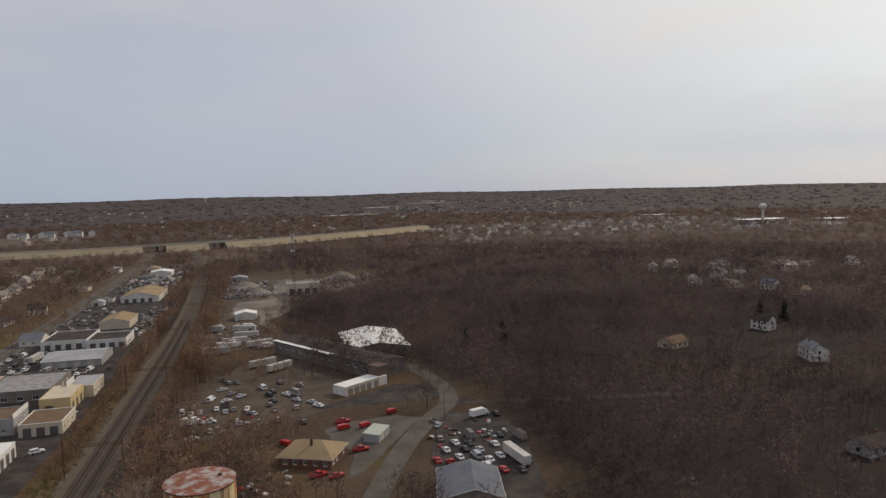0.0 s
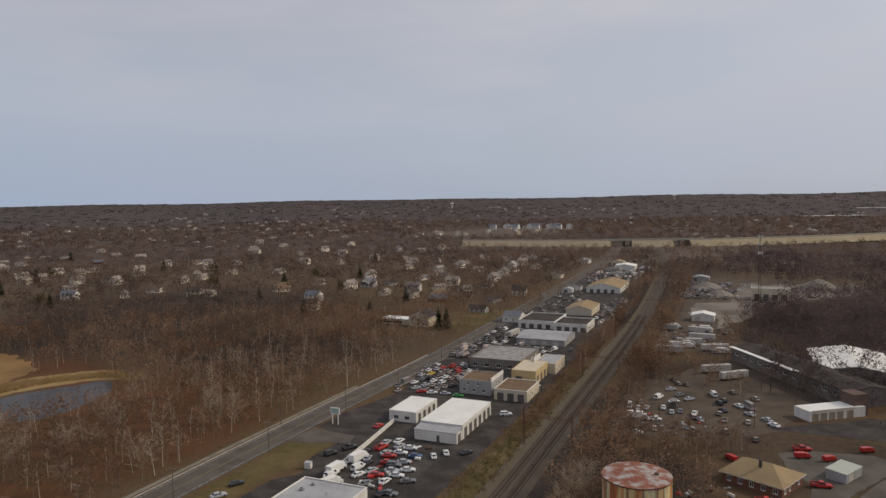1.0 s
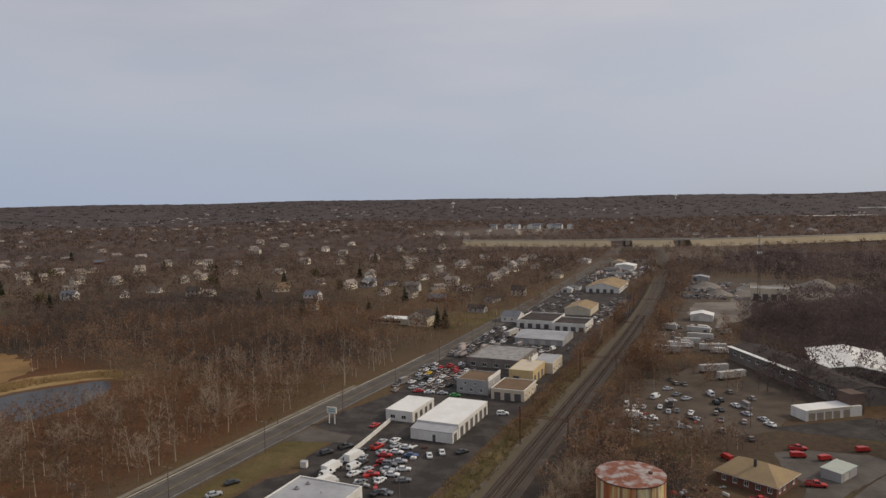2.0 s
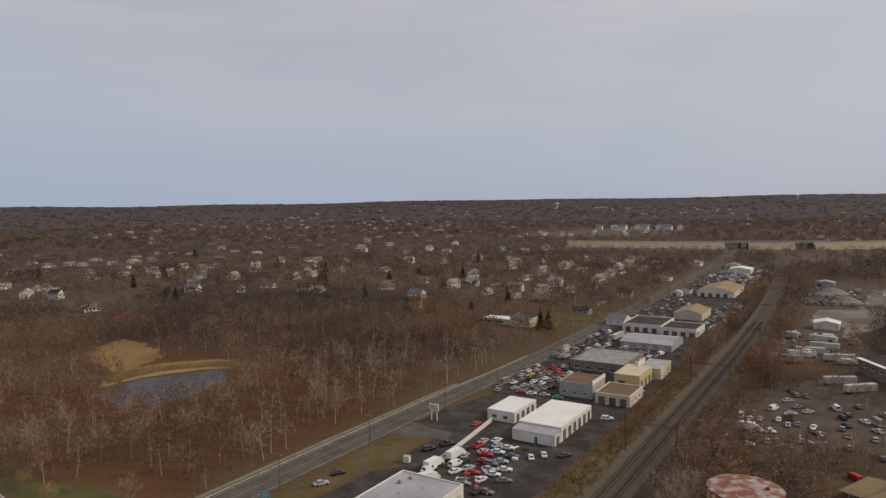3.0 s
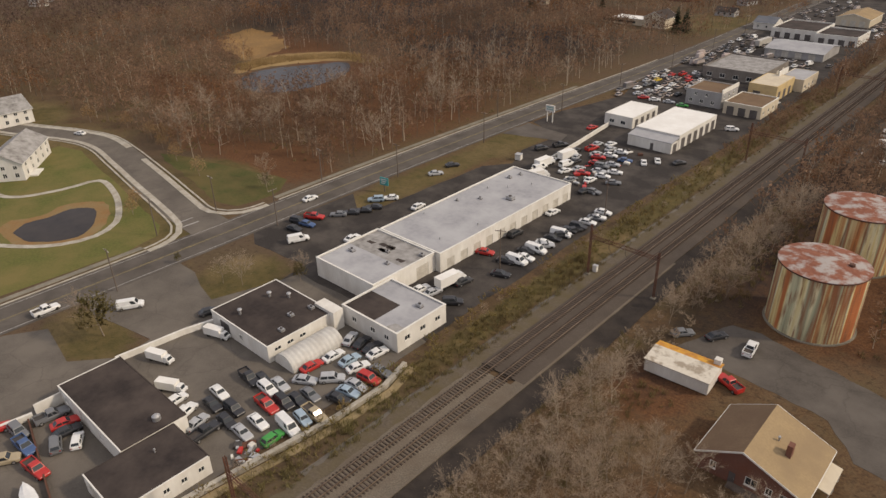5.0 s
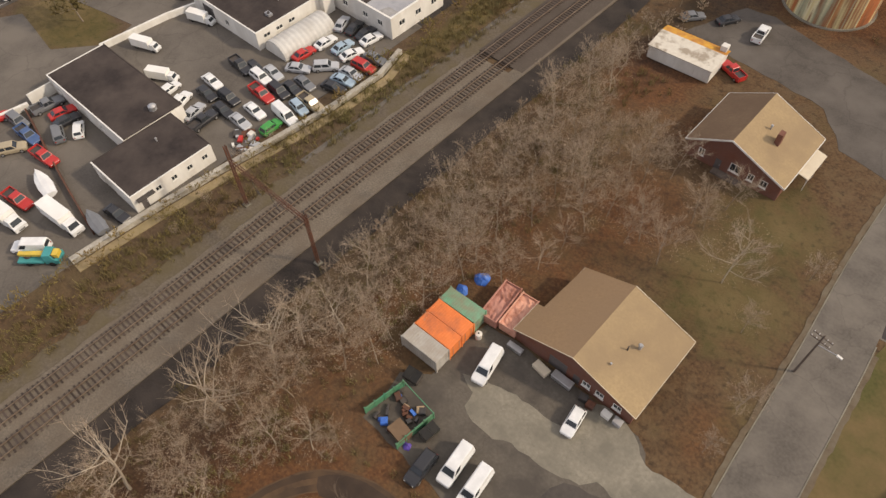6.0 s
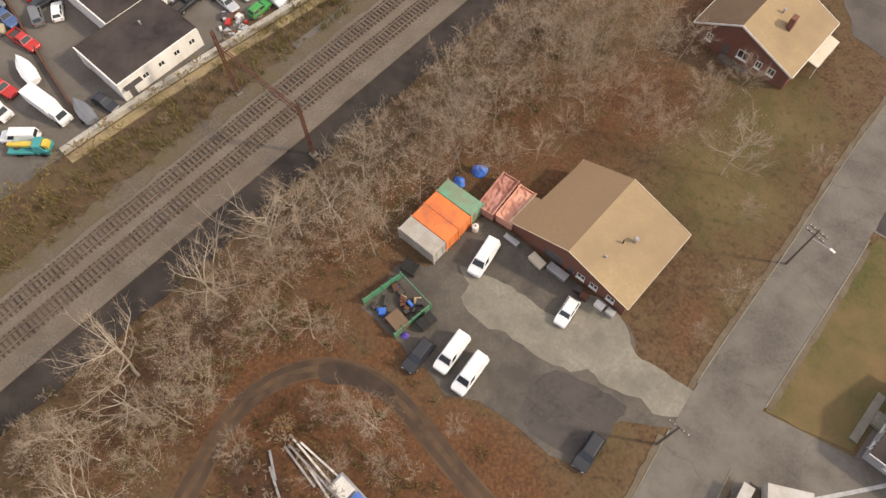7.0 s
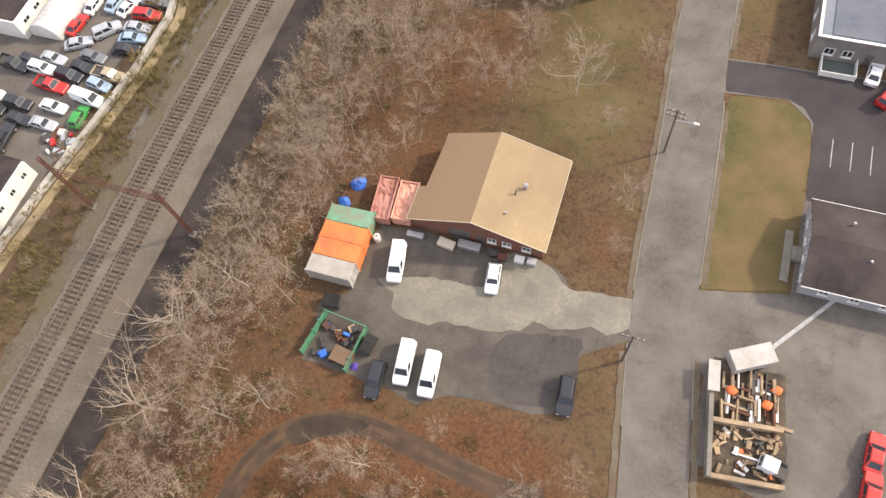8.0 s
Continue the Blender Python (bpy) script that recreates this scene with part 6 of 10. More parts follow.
# white water tower far off
wt = thing("water_tower", 963, 1191, 0, "white water tower on a single stem", "water tower")
part("stem", Geo().cyl(0, 0, -2, 34, 3.0, 2.4, 14), WHITE_WALL, wt)
rings = []
for k in range(9):
    a = -math.pi / 2 + math.pi * k / 8
    rings.append([(max(0.4, 7.6 * math.cos(a)) * math.cos(j * math.tau / 18), max(0.4, 7.6 * math.cos(a)) * math.sin(j * math.tau / 18), 40 + 6.2 * math.sin(a)) for j in range(18)])
part("tank", Geo().loft(rings), WHITE_WALL, wt, smooth=True)
# ---- rusty storage tanks
TANK_TOP = mat("tank_roof_rust", (0.27, 0.115, 0.075), (0.19, 0.075, 0.05), 0.9, 0.36, (0.36, 0.325, 0.305), 0.85, 0.2, lo=0.46, hi=0.60)


def streaked(name):
    m = bpy.data.materials.new(name)
    m.use_nodes = True
    n, l = m.node_tree.nodes, m.node_tree.links
    b = n["Principled BSDF"]
    b.inputs["Roughness"].default_value = 0.8
    geo = n.new("ShaderNodeNewGeometry")

    def noise_at(scale, stretch, detail=3):
        mp = n.new("ShaderNodeMapping")
        mp.inputs["Scale"].default_value = stretch
        l.new(geo.outputs["Position"], mp.inputs["Vector"])
        t = n.new("ShaderNodeTexNoise")
        t.inputs["Scale"].default_value, t.inputs["Detail"].default_value = scale, detail
        l.new(mp.outputs["Vector"], t.inputs["Vector"])
        return t.outputs["Fac"]

    r = n.new("ShaderNodeValToRGB")
    e = r.color_ramp.elements
    e[0].position, e[0].color = 0.30, (0.34, 0.10, 0.03, 1)
    e[1].position, e[1].color = 0.74, (0.20, 0.08, 0.035, 1)
    for p, c in ((0.38, (0.45, 0.15, 0.05)), (0.42, (0.62, 0.50, 0.22)), (0.46, (0.70, 0.62, 0.38)), (0.50, (0.33, 0.34, 0.22)), (0.54, (0.30, 0.11, 0.045)), (0.58, (0.58, 0.50, 0.26)), (0.63, (0.45, 0.18, 0.06))):
        e.new(p).color = (*c, 1)
    l.new(noise_at(0.22, (1, 1, 0.03), 4), r.inputs["Fac"])
    mix = n.new("ShaderNodeMix")
    mix.data_type = 'RGBA'
    mr = n.new("ShaderNodeMapRange")
    mr.inputs["From Min"].default_value, mr.inputs["From Max"].default_value = 0.5, 0.72
    l.new(noise_at(1.6, (1, 1, 0.12), 5), mr.inputs["Value"])
    l.new(mr.outputs["Result"], mix.inputs["Factor"])
    l.new(r.outputs["Color"], mix.inputs["A"])
    mix.inputs["B"].default_value = (0.22, 0.09, 0.04, 1)
    l.new(mix.outputs["Result"], b.inputs["Base Color"])
    return m


TANK_SIDE = streaked("tank_side_streaks")


def tank(x, y, r, h):
    t = thing("storage_tank", x, y, 0, "large round storage tank streaked with rust and flaking paint", "storage tank", "the two storage tanks")
    n = 48
    for k in range(6):
        z0, z1 = h * k / 6, h * (k + 1) / 6 - 0.03
        rr = r - 0.012 * k
        part("shell_course", Geo().loft([[(q * math.cos(a * math.tau / n), q * math.sin(a * math.tau / n), z) for a in range(n)] for q, z in ((rr, z0), (rr, z1), (rr - 0.03, z1), (rr - 0.03, z1 + 0.03))], caps=False), TANK_SIDE, t, smooth=False)
    part("roof", Geo().loft([[(q * math.cos(a * math.tau / n), q * math.sin(a * math.tau / n), z) for a in range(n)] for q, z in ((r + 0.12, h - 0.02), (r + 0.12, h + 0.1), (r * 0.66, h + 0.42), (r * 0.33, h + 0.66), (0.3, h + 0.8))]), TANK_TOP, t, "rusted roof with patches of white paint")
    part("rim", Geo().loft([[(q * math.cos(a * math.tau / n), q * math.sin(a * math.tau / n), z) for a in range(n)] for q, z in ((r + 0.04, h - 0.25), (r + 0.16, h - 0.25), (r + 0.16, h - 0.04), (r + 0.04, h - 0.04))], caps=False), RUST_STEEL, t)
    part("hatch", Geo().cyl(r * 0.55, 0.8, h + 0.35, h + 0.95, 0.55, 0.55, 12), RUST_STEEL, t)
    g = Geo()
    for s in (-0.25, 0.25):
        g.tube((-r - 0.2, s, 0), (-r - 0.2, s, h + 0.9), 0.04, n=4)
    for k in range(int(h / 0.35)):
        g.tube((-r - 0.2, -0.25, 0.3 + k * 0.35), (-r - 0.2, 0.25, 0.3 + k * 0.35), 0.025, n=4)
    part("ladder", g, RUST_STEEL, t)
    part("base_ring", Geo().cyl(0, 0, -0.2, 0.25, r + 0.5, r + 0.4, n), CONCRETE, t)
    return t


tank(-24.2, 135.4, 8.4, 14.0)
tank(-25.2, 169.0, 8.6, 14.0)
# container building with a rusty yellow edge
cb = thing("container_office", -36.2, 102.2, 3, "weathered white container with a rust-yellow roof edge", "container")
part("body", Geo().box(-6.0, 6.0, -3.4, 3.4, 0.2, 2.9), WHITE_WALL, cb)
part("roof", slab([(-6.2, -3.6, 2.9), (6.2, -3.6, 2.9), (6.2, 1.4, 3.3), (-6.2, 1.4, 3.3)], 0.15), mat("roof_flaking", (0.62, 0.58, 0.50), (0.55, 0.5, 0.42), 1.5, 0.35, (0.33, 0.28, 0.22), 0.85, 0.1, lo=0.5, hi=0.6), cb)
part("roof", slab([(-6.2, 1.4, 3.3), (6.2, 1.4, 3.3), (6.2, 3.6, 2.9), (-6.2, 3.6, 2.9)], 0.15), RUST_YELLOW, cb, "rust-yellow roof slope")
for x in (-4.5, 0, 4.5):
    part("support", Geo().box(x - 0.4, x + 0.4, -3.2, 3.2, 0, 0.2), CONCRETE, cb)
part("roof_box", Geo().box(4.6, 5.8, 2.4, 3.6, 3.1, 4.1), WHITE_WALL, cb)
for k in range(14):
    part("rib", Geo().box(-5.7 + k * 0.86, -5.6 + k * 0.86, -3.46, -3.4, 0.25, 2.85), WHITE_WALL, cb)
# ---- vehicles
CAR_SHAPES = {  # length, width, ground gap, belt, roof, then x of: bonnet end, screen top, rear top, tail foot
    "sedan": (4.75, 1.84, 0.24, 0.92, 1.45, 0.95, 0.25, -1.15, -1.85),
    "hatch": (4.2, 1.78, 0.24, 0.94, 1.5, 0.95, 0.35, -1.6, -1.95),
    "suv": (4.8, 1.94, 0.32, 1.08, 1.76, 1.05, 0.45, -2.0, -2.3),
    "van": (5.6, 2.02, 0.32, 1.18, 2.1, 1.75, 1.05, -2.68, -2.76),
    "pickup": (5.7, 2.0, 0.36, 1.08, 1.84, 1.2, 0.55, -0.65, -0.85),
}
CAR_MASTERS = {}


def ring(x, hw, z0, z1):
    return [(x, -hw * 0.93, z0), (x, -hw, z0 + 0.18), (x, -hw, z1 - 0.14), (x, -hw * 0.92, z1), (x, hw * 0.92, z1), (x, hw, z1 - 0.14), (x, hw, z0 + 0.18), (x, hw * 0.93, z0)]


def make_car(kind, colour, near):
    L, W, gap, belt, roof, x1, x2, x3, x4 = CAR_SHAPES[kind]
    p = PAINTS[colour]
    hw, f, r = W / 2, L / 2, -L / 2
    words = {"sedan": "saloon car", "hatch": "hatchback", "suv": "sport utility vehicle", "van": "van", "pickup": "pickup truck"}[kind]
    c = thing({"sedan": "car", "hatch": "car", "suv": "car", "van": "van", "pickup": "pickup_truck"}[kind], 0, 0, 0, "parked %s %s with dark windows" % ({"paleblue": "pale blue"}.get(colour, colour), words), {"van": "van", "pickup": "pickup truck"}.get(kind, "car"), "parked vehicles")
    hood = belt - 0.06
    g = Geo()
    tail = belt + (0.0 if kind in ("suv", "van", "hatch") else 0.02)
    g.loft([ring(f, hw * 0.80, gap + 0.1, hood - 0.26), ring(f - 0.12, hw * 0.92, gap, hood - 0.14), ring(f - 0.55, hw, gap - 0.04, hood - 0.03), ring(x1 - 0.1, hw, gap - 0.04, belt),
            ring(0, hw, gap - 0.04, belt + 0.01), ring(x4, hw, gap - 0.04, tail), ring(r + 0.35, hw, gap - 0.02, tail - 0.02), ring(r + 0.06, hw * 0.93, gap + 0.02, tail - 0.12), ring(r, hw * 0.85, gap + 0.1, tail - 0.3)])
    part("body", g, p, c)
    ti = 0.84
    if kind == "pickup":
        b = Geo()
        b.box(r + 0.1, x4 - 0.1, -hw * 0.86, hw * 0.86, belt + 0.012, belt + 0.02)
        part("bed_liner", b, DARK_STEEL, c, "dark open load bed")
        e = Geo()
        for y in (-hw * 0.97, hw * 0.86):
            e.box(r + 0.05, x4 - 0.05, y, y + hw * 0.11, belt, belt + 0.32)
        e.box(r + 0.02, r + 0.12, -hw * 0.86, hw * 0.86, belt, belt + 0.32)
        part("bed_side", e, p, c)
    # cabin: glass block with painted roof and pillars
    g = Geo()
    lo = [(x1, -hw * 0.9, belt), (x1, hw * 0.9, belt), (x4, hw * 0.9, belt), (x4, -hw * 0.9, belt)]
    hi = [(x2, -hw * ti * 0.88, roof - 0.06), (x2, hw * ti * 0.88, roof - 0.06), (x3, hw * ti * 0.88, roof - 0.06), (x3, -hw * ti * 0.88, roof - 0.06)]
    g.loft([lo, hi])
    part("glazing", g, GLASS, c, "dark tinted window glass")
    g = Geo()
    q = 0.05
    g.loft([[(x2 + q, -hw * ti * 0.9, roof - 0.07), (x2 + q, hw * ti * 0.9, roof - 0.07), (x3 - q, hw * ti * 0.9, roof - 0.07), (x3 - q, -hw * ti * 0.9, roof - 0.07)],
            [(x2 - 0.02, -hw * ti * 0.86, roof - 0.01), (x2 - 0.02, hw * ti * 0.86, roof - 0.01), (x3 + 0.02, hw * ti * 0.86, roof - 0.01), (x3 + 0.02, -hw * ti * 0.86, roof - 0.01)],
            [(x2 - 0.25, -hw * ti * 0.7, roof + 0.02), (x2 - 0.25, hw * ti * 0.7, roof + 0.02), (x3 + 0.2, hw * ti * 0.7, roof + 0.02), (x3 + 0.2, -hw * ti * 0.7, roof + 0.02)]])
    part("roof", g, p, c)
    g = Geo()
    seen = {}

    def knot(q):
        key = tuple(round(v, 3) for v in q)
        if key not in seen:
            seen[key] = len(g.v)
            g.v.append(key)
        return seen[key]

    def panel(i, spans):
        """Painted metal of one side of the cabin, left open over its windows."""
        j = (i + 1) % 4
        A, B, C, D = ((q[0] * 1.01, q[1] * 1.02, q[2]) for q in (lo[i], lo[j], hi[j], hi[i]))
        us = sorted({0.0, 1.0, *(u for sp in spans for u in sp)})
        for u0, u1 in zip(us, us[1:]):
            for v0, v1 in ((0.0, 0.1), (0.1, 0.9), (0.9, 1.0)):
                if v0 == 0.1 and any(p0 <= u0 and u1 <= p1 for p0, p1 in spans):
                    continue
                g.f.append(tuple(knot(Vector(A).lerp(Vector(B), u).lerp(Vector(D).lerp(Vector(C), u), v)) for u, v in ((u0, v0), (u1, v0), (u1, v1), (u0, v1))))

    doors = [(0.06, 0.47), (0.53, 0.94)]
    panel(0, [(0.06, 0.94)])
    panel(1, [(0.08, 0.3)] if kind == "van" else doors)
    panel(2, [(0.1, 0.9)])
    panel(3, [(0.7, 0.92)] if kind == "van" else doors)
    part("cabin_frame", g, p, c)
    wr = 0.33 if kind in ("sedan", "hatch") else 0.38
    wm = Geo()
    n = 12
    wm.loft([[(q * math.cos(a * math.tau / n), y, q * math.sin(a * math.tau / n)) for a in range(n)] for q, y in ((wr * 0.9, -0.12), (wr, -0.08), (wr, 0.08), (wr * 0.9, 0.12))])
    wme = wm.mesh("wheel", RUBBER)
    hm = Geo().loft([[(wr * 0.62 * math.cos(a * math.tau / n), y, wr * 0.62 * math.sin(a * math.tau / n)) for a in range(n)] for y in (-0.13, 0.13)]).mesh("rim", HUB)
    for x in (f - 0.88, r + 0.92):
        for y in (-hw + 0.1, hw - 0.1):
            w = part("wheel", wme, None, c)
            w.location = (x, y, wr)
            if near:
                part("rim", hm, None, w)
    for s in (-1, 1) if near else ():
        part("headlight", Geo().box(f - 0.12, f - 0.02, s * hw * 0.62 - 0.16, s * hw * 0.62 + 0.16, hood - 0.36, hood - 0.2), LAMP_CLEAR, c)
        part("tail_light", Geo().box(r + 0.0, r + 0.08, s * hw * 0.7 - 0.12, s * hw * 0.7 + 0.12, belt - 0.38, belt - 0.16), LAMP_RED, c)
    return c


PARKED = []


def park(kind, colour, x, y, rz):
    PARKED.append((x, y))
    near = math.hypot(x, y) < 150
    key = (kind, colour, near)
    if key not in CAR_MASTERS:
        c = make_car(kind, colour, near)
        c.location, c.rotation_euler = (x, y, 0.04), (0, 0, radians(rz))
        CAR_MASTERS[key] = c
        return c
    return put(CAR_MASTERS[key], x, y, rz, 0.04)


KINDS = {"s": "sedan", "h": "hatch", "u": "suv", "v": "van", "p": "pickup"}
TINTS = {"w": "white", "s": "silver", "g": "grey", "k": "black", "r": "red", "b": "blue", "c": "paleblue", "n": "green", "t": "tan", "y": "yellow", "m": "maroon"}


def lot(codes, places):
    for code, (x, y, rz) in zip(codes.split(), places):
        park(KINDS[code[0]], TINTS[code[1]], x, y, rz)


# yard by the workshop
lot("vw vw vw uk uk hw", [(-23.4, 31.5, 281), (-17.9, 19.1, 277), (-14.5, 18.6, 276), (-20.7, 16.1, 275), (1.7, 20.8, 275), (-10.7, 32.8, 278)])
# dismantler's lot beside the arched hut
lot("hw uw ss pk sw sk uk sk sw ss uw ss pk pr uk vw sg sk pt hc hn sk ss sr sw sc sw us sw ur ss sc sk ss sk sk sg", [(-100.5, 35.5, 98), (-96.3, 34.9, 109), (-92.3, 34.8, 105), (-89.2, 34.5, 95), (-96.4, 41.7, -3), (-94.5, 39.1, -2), (-90.5, 41.0, -1), (-88.8, 38.4, -2), (-84.5, 41.9, -3), (-84.3, 38.6, -2), (-90.5, 48.1, -3), (-89.9, 50.4, -5), (-95.8, 47.7, -5), (-87.0, 45.4, -3), (-85.2, 47.9, -5), (-79.6, 44.6, -6), (-83.4, 52.3, -4), (-84.0, 49.9, -3), (-78.6, 49.5, -1), (-79.4, 47.5, -9), (-79.3, 41.2, 94), (-93.5, 49.2, -5), (-87.4, 54.2, 31), (-89.8, 57.6, 87), (-89.2, 62.5, 89), (-85.8, 63.7, 88), (-83.4, 68.8, 83), (-83.9, 57.8, 46), (-82.9, 63.3, 76), (-78.7, 62.3, 6), (-79.1, 59.5, 5), (-78.8, 57.3, 13), (-78.7, 54.9, 12), (-91.1, 68.4, 115), (-88.3, 69.1, 103), (-85.4, 69.3, 93), (-78.8, 65.3, 6)])
lot("sr pg hw sk ug", [(-109.6, 19.6, 80), (-113.2, 18.8, 84), (-103.6, 19.2, 150), (-107.2, 19.0, 85), (-105.4, 16.4, 160)])
lot("pb pr pr sk", [(-108.8, 12.8, 4), (-102.0, 12.1, 8), (-96.6, 4.6, 10), (-82.4, 13.4, 8)])
lot("vw ug ut pr vw", [(-86.4, 1.4, 222), (-113.4, 13.4, 4), (-108.0, 9.4, 60), (-117.2, 10.6, 70), (-137.4, 44.8, 60)])
lot("sk pw sw sw", [(-121.9, 55.0, 70), (-149.8, 31.6, 92), (-153.4, 107.0, 88), (-268.6, 88.6, 198)])
# lots round the warehouse
lot("uk sb sk vw pr sg sk sk sk uc sw sw sk ss sw", [(-143.8, 95.4, 20), (-140.4, 95.8, 14), (-140.8, 91.8, 10), (-134.8, 88.6, 66), (-142.4, 99.8, 30), (-138.6, 105.2, 220), (-136.8, 108.4, 220), (-135.2, 111.6, 220), (-134.6, 115.0, 218), (-137.9, 118.8, 225), (-135.6, 122.4, 225), (-125.2, 123.4, 92), (-139.2, 153.6, 60), (-138.4, 144.9, 60), (-124.6, 98.2, 92)])
lot("sw uk sr uk ss sw sk uk vw sw ss vw uk sk sw sg", [(-94.0, 144.6, 84), (-94.0, 127.4, 86), (-93.6, 114.6, 20), (-91.4, 99.4, 80), (-90.6, 92.4, 80), (-93.6, 91.6, 84), (-88.4, 100.4, 80), (-84.6, 92.2, 40), (-84.9, 116.0, 4), (-84.4, 118.8, 6), (-84.3, 127.1, 46), (-84.7, 123.6, 5), (-83.9, 134.6, 50), (-83.5, 139.0, 60), (-82.8, 149.4, 30), (-93.0, 164.0, 4)])
# dismantler's yard by the service garage
lot("vw sw vw ss sk pr sw sr sw ss sr ss sg sw ss", [(-116.0, 169.5, 82), (-117.2, 177.8, 88), (-111.2, 177.4, 80), (-112.4, 185.2, 100), (-116.0, 190.2, 84), (-112.8, 195.4, 80), (-110.0, 203.2, 80), (-106.8, 189.6, 20), (-104.6, 193.5, 10), (-107.6, 198.8, 80), (-104.6, 184.4, 12), (-100.2, 179.0, 14), (-103.0, 167.7, 80), (-98.4, 171.0, 84), (-99.8, 186.6, 20)])
lot("sg sk sw sw sk uw uk pk sr", [(-92.0, 173.6, 30), (-95.2, 163.0, 78), (-93.1, 194.6, 120), (-90.4, 198.7, 120), (-84.2, 201.4, 60), (-84.6, 244.3, 30), (-126.0, 184.6, 64), (-122.9, 191.4, 62), (-124.6, 214.8, 80)])
# dealer's lots further along
lot("sg sw sr pr sw sy sk sr ss sw ss sn uk sw ss", [(-145.0, 303.1, 88), (-141.9, 308.3, 88), (-136.9, 303.9, 88), (-133.5, 308.0, 88), (-129.9, 313.8, 88), (-137.7, 291.8, 85), (-133.4, 295.7, 85), (-126.6, 299.6, 85), (-131.8, 272.4, 60), (-123.9, 261.8, 30), (-117.9, 262.4, 20), (-111.6, 261.2, 20), (-134.2, 283.9, 85), (-128.8, 287.8, 85), (-121.6, 288.9, 85)])
lot("sw uw ss vw uw sw sk uk ss sg sk vw sw", [(-128.4, 362.8, 80), (-127.0, 371.2, 80), (-123.9, 353.1, 80), (-114.6, 351.2, 80), (-108.4, 353.3, 80), (-103.0, 350.1, 80), (-142.2, 375.4, 88), (-136.2, 364.5, 88), (-139.6, 354.5, 88), (-138.0, 344.5, 88), (-145.0, 412.1, 60), (-139.0, 408.9, 88), (-84.6, 287.0, 70)])
lot("vw sw ss sw ss sg sw ss sw sg", [(-41.9, 272.4, 94), (-38.4, 270.6, 92), (-35.3, 271.8, 88), (-29.2, 274.2, 94), (-25.6, 269.4, 96), (-22.6, 271.6, 90), (-17.4, 270.9, 84), (-15.0, 263.6, 120), (-35.2, 241.3, 8), (-24.1, 243.8, 16)])
lot("vw uk sw ss ss sw sg ss", [(-11.7, 299.3, 110), (-9.1, 287.6, 112), (-1.9, 286.4, 125), (2.1, 276.5, 130), (7.8, 271.6, 130), (9.9, 266.1, 135), (-24.6, 294.4, 60), (-28.7, 301.9, 40)])
lot("sw ss sw uw sk sw ss vw sw ss uw", [(-131.4, 744.3, 80), (-118.9, 721.1, 80), (-112.0, 724.2, 80), (-104.0, 690.2, 80), (-92.2, 527.8, 80), (-132.0, 566.2, 80), (-141.3, 561.9, 80), (-86.0, 446.6, 80), (-86.6, 458.6, 80), (-134.3, 515.7, 80), (-92.4, 466.7, 80)])
# the vehicle lot and works yard across the lane
lot("sw sr pr sw vs sw sw sr uk sw ss", [(41.0, 188.2, 95), (42.0, 196.8, 95), (45.6, 193.2, 95), (49.4, 197.4, 95), (54.8, 197.0, 95), (57.9, 192.8, 95), (62.0, 195.0, 95), (59.5, 184.1, 95), (49.2, 187.2, 95), (51.4, 210.0, 95), (50.1, 228.6, 60)])
lot("pr pr pr sr", [(20.2, 213.4, 10), (17.4, 243.2, 20), (5.4, 196.4, 20), (10.6, 194.4, 30)])
lot("pw sr ur", [(-29.3, 117.2, 96), (35.0, 24.4, 84), (34.8, 20.0, 84)])
lot("pr sk sg", [(-28.2, 104.4, 155), (-36.0, 117.2, 60), (-41.6, 113.9, 50)])
lot("ur sw", [(33.6, 73.4, 60), (31.4, 77.0, 80)])
# fuller rows in the dismantler's yard, the dealers' lots and the works yards
lot("sw ss sk sr sw ug ss sw sb sw ss sk", [(-108.4, 172.6, 70), (-106.2, 176.8, 76), (-110.4, 181.6, 84), (-103.2, 174.4, 20), (-97.2, 176.2, 14), (-101.6, 183.0, 12), (-108.9, 191.6, 80), (-103.4, 198.4, 16), (-98.6, 192.4, 20), (-95.8, 181.2, 24), (-113.6, 200.4, 84), (-118.2, 183.6, 84)])
lot("sw ss sr sk sw ss sg sw uw ss sr sw sk ss", [(-141.6, 297.2, 88), (-138.6, 300.4, 88), (-129.2, 304.6, 88), (-125.9, 308.6, 88), (-122.6, 302.8, 88), (-141.0, 287.6, 85), (-137.4, 281.0, 85), (-131.2, 280.0, 85), (-126.4, 278.6, 85), (-133.6, 266.2, 60), (-129.0, 262.0, 40), (-138.4, 274.4, 80), (-120.0, 275.2, 85), (-117.6, 292.2, 85)])
lot("sw ss uw sw sk ss sw vw ss sw", [(-132.4, 368.8, 80), (-131.0, 358.2, 80), (-127.9, 349.1, 80), (-119.6, 356.2, 80), (-111.4, 358.3, 80), (-106.0, 362.1, 80), (-99.2, 354.4, 80), (-95.2, 362.5, 80), (-143.6, 388.5, 88), (-143.0, 398.5, 88)])
lot("sw ss sk sw ss sg sw ss sw sk", [(-30, 660, 8), (-26, 648, 8), (-22, 636, 8), (-16, 668, 8), (-36, 620, 8), (-8, 626, 8), (-2, 640, 8), (-12, 690, 8), (2, 680, 8), (-34, 600, 8)])
lot("sw ss vw sk sw ss", [(-26.0, 284.0, 40), (-20.4, 289.6, 50), (-32.4, 287.8, 70), (-7.4, 278.4, 120), (-30.6, 258.4, 10), (-18.4, 252.2, 12)])
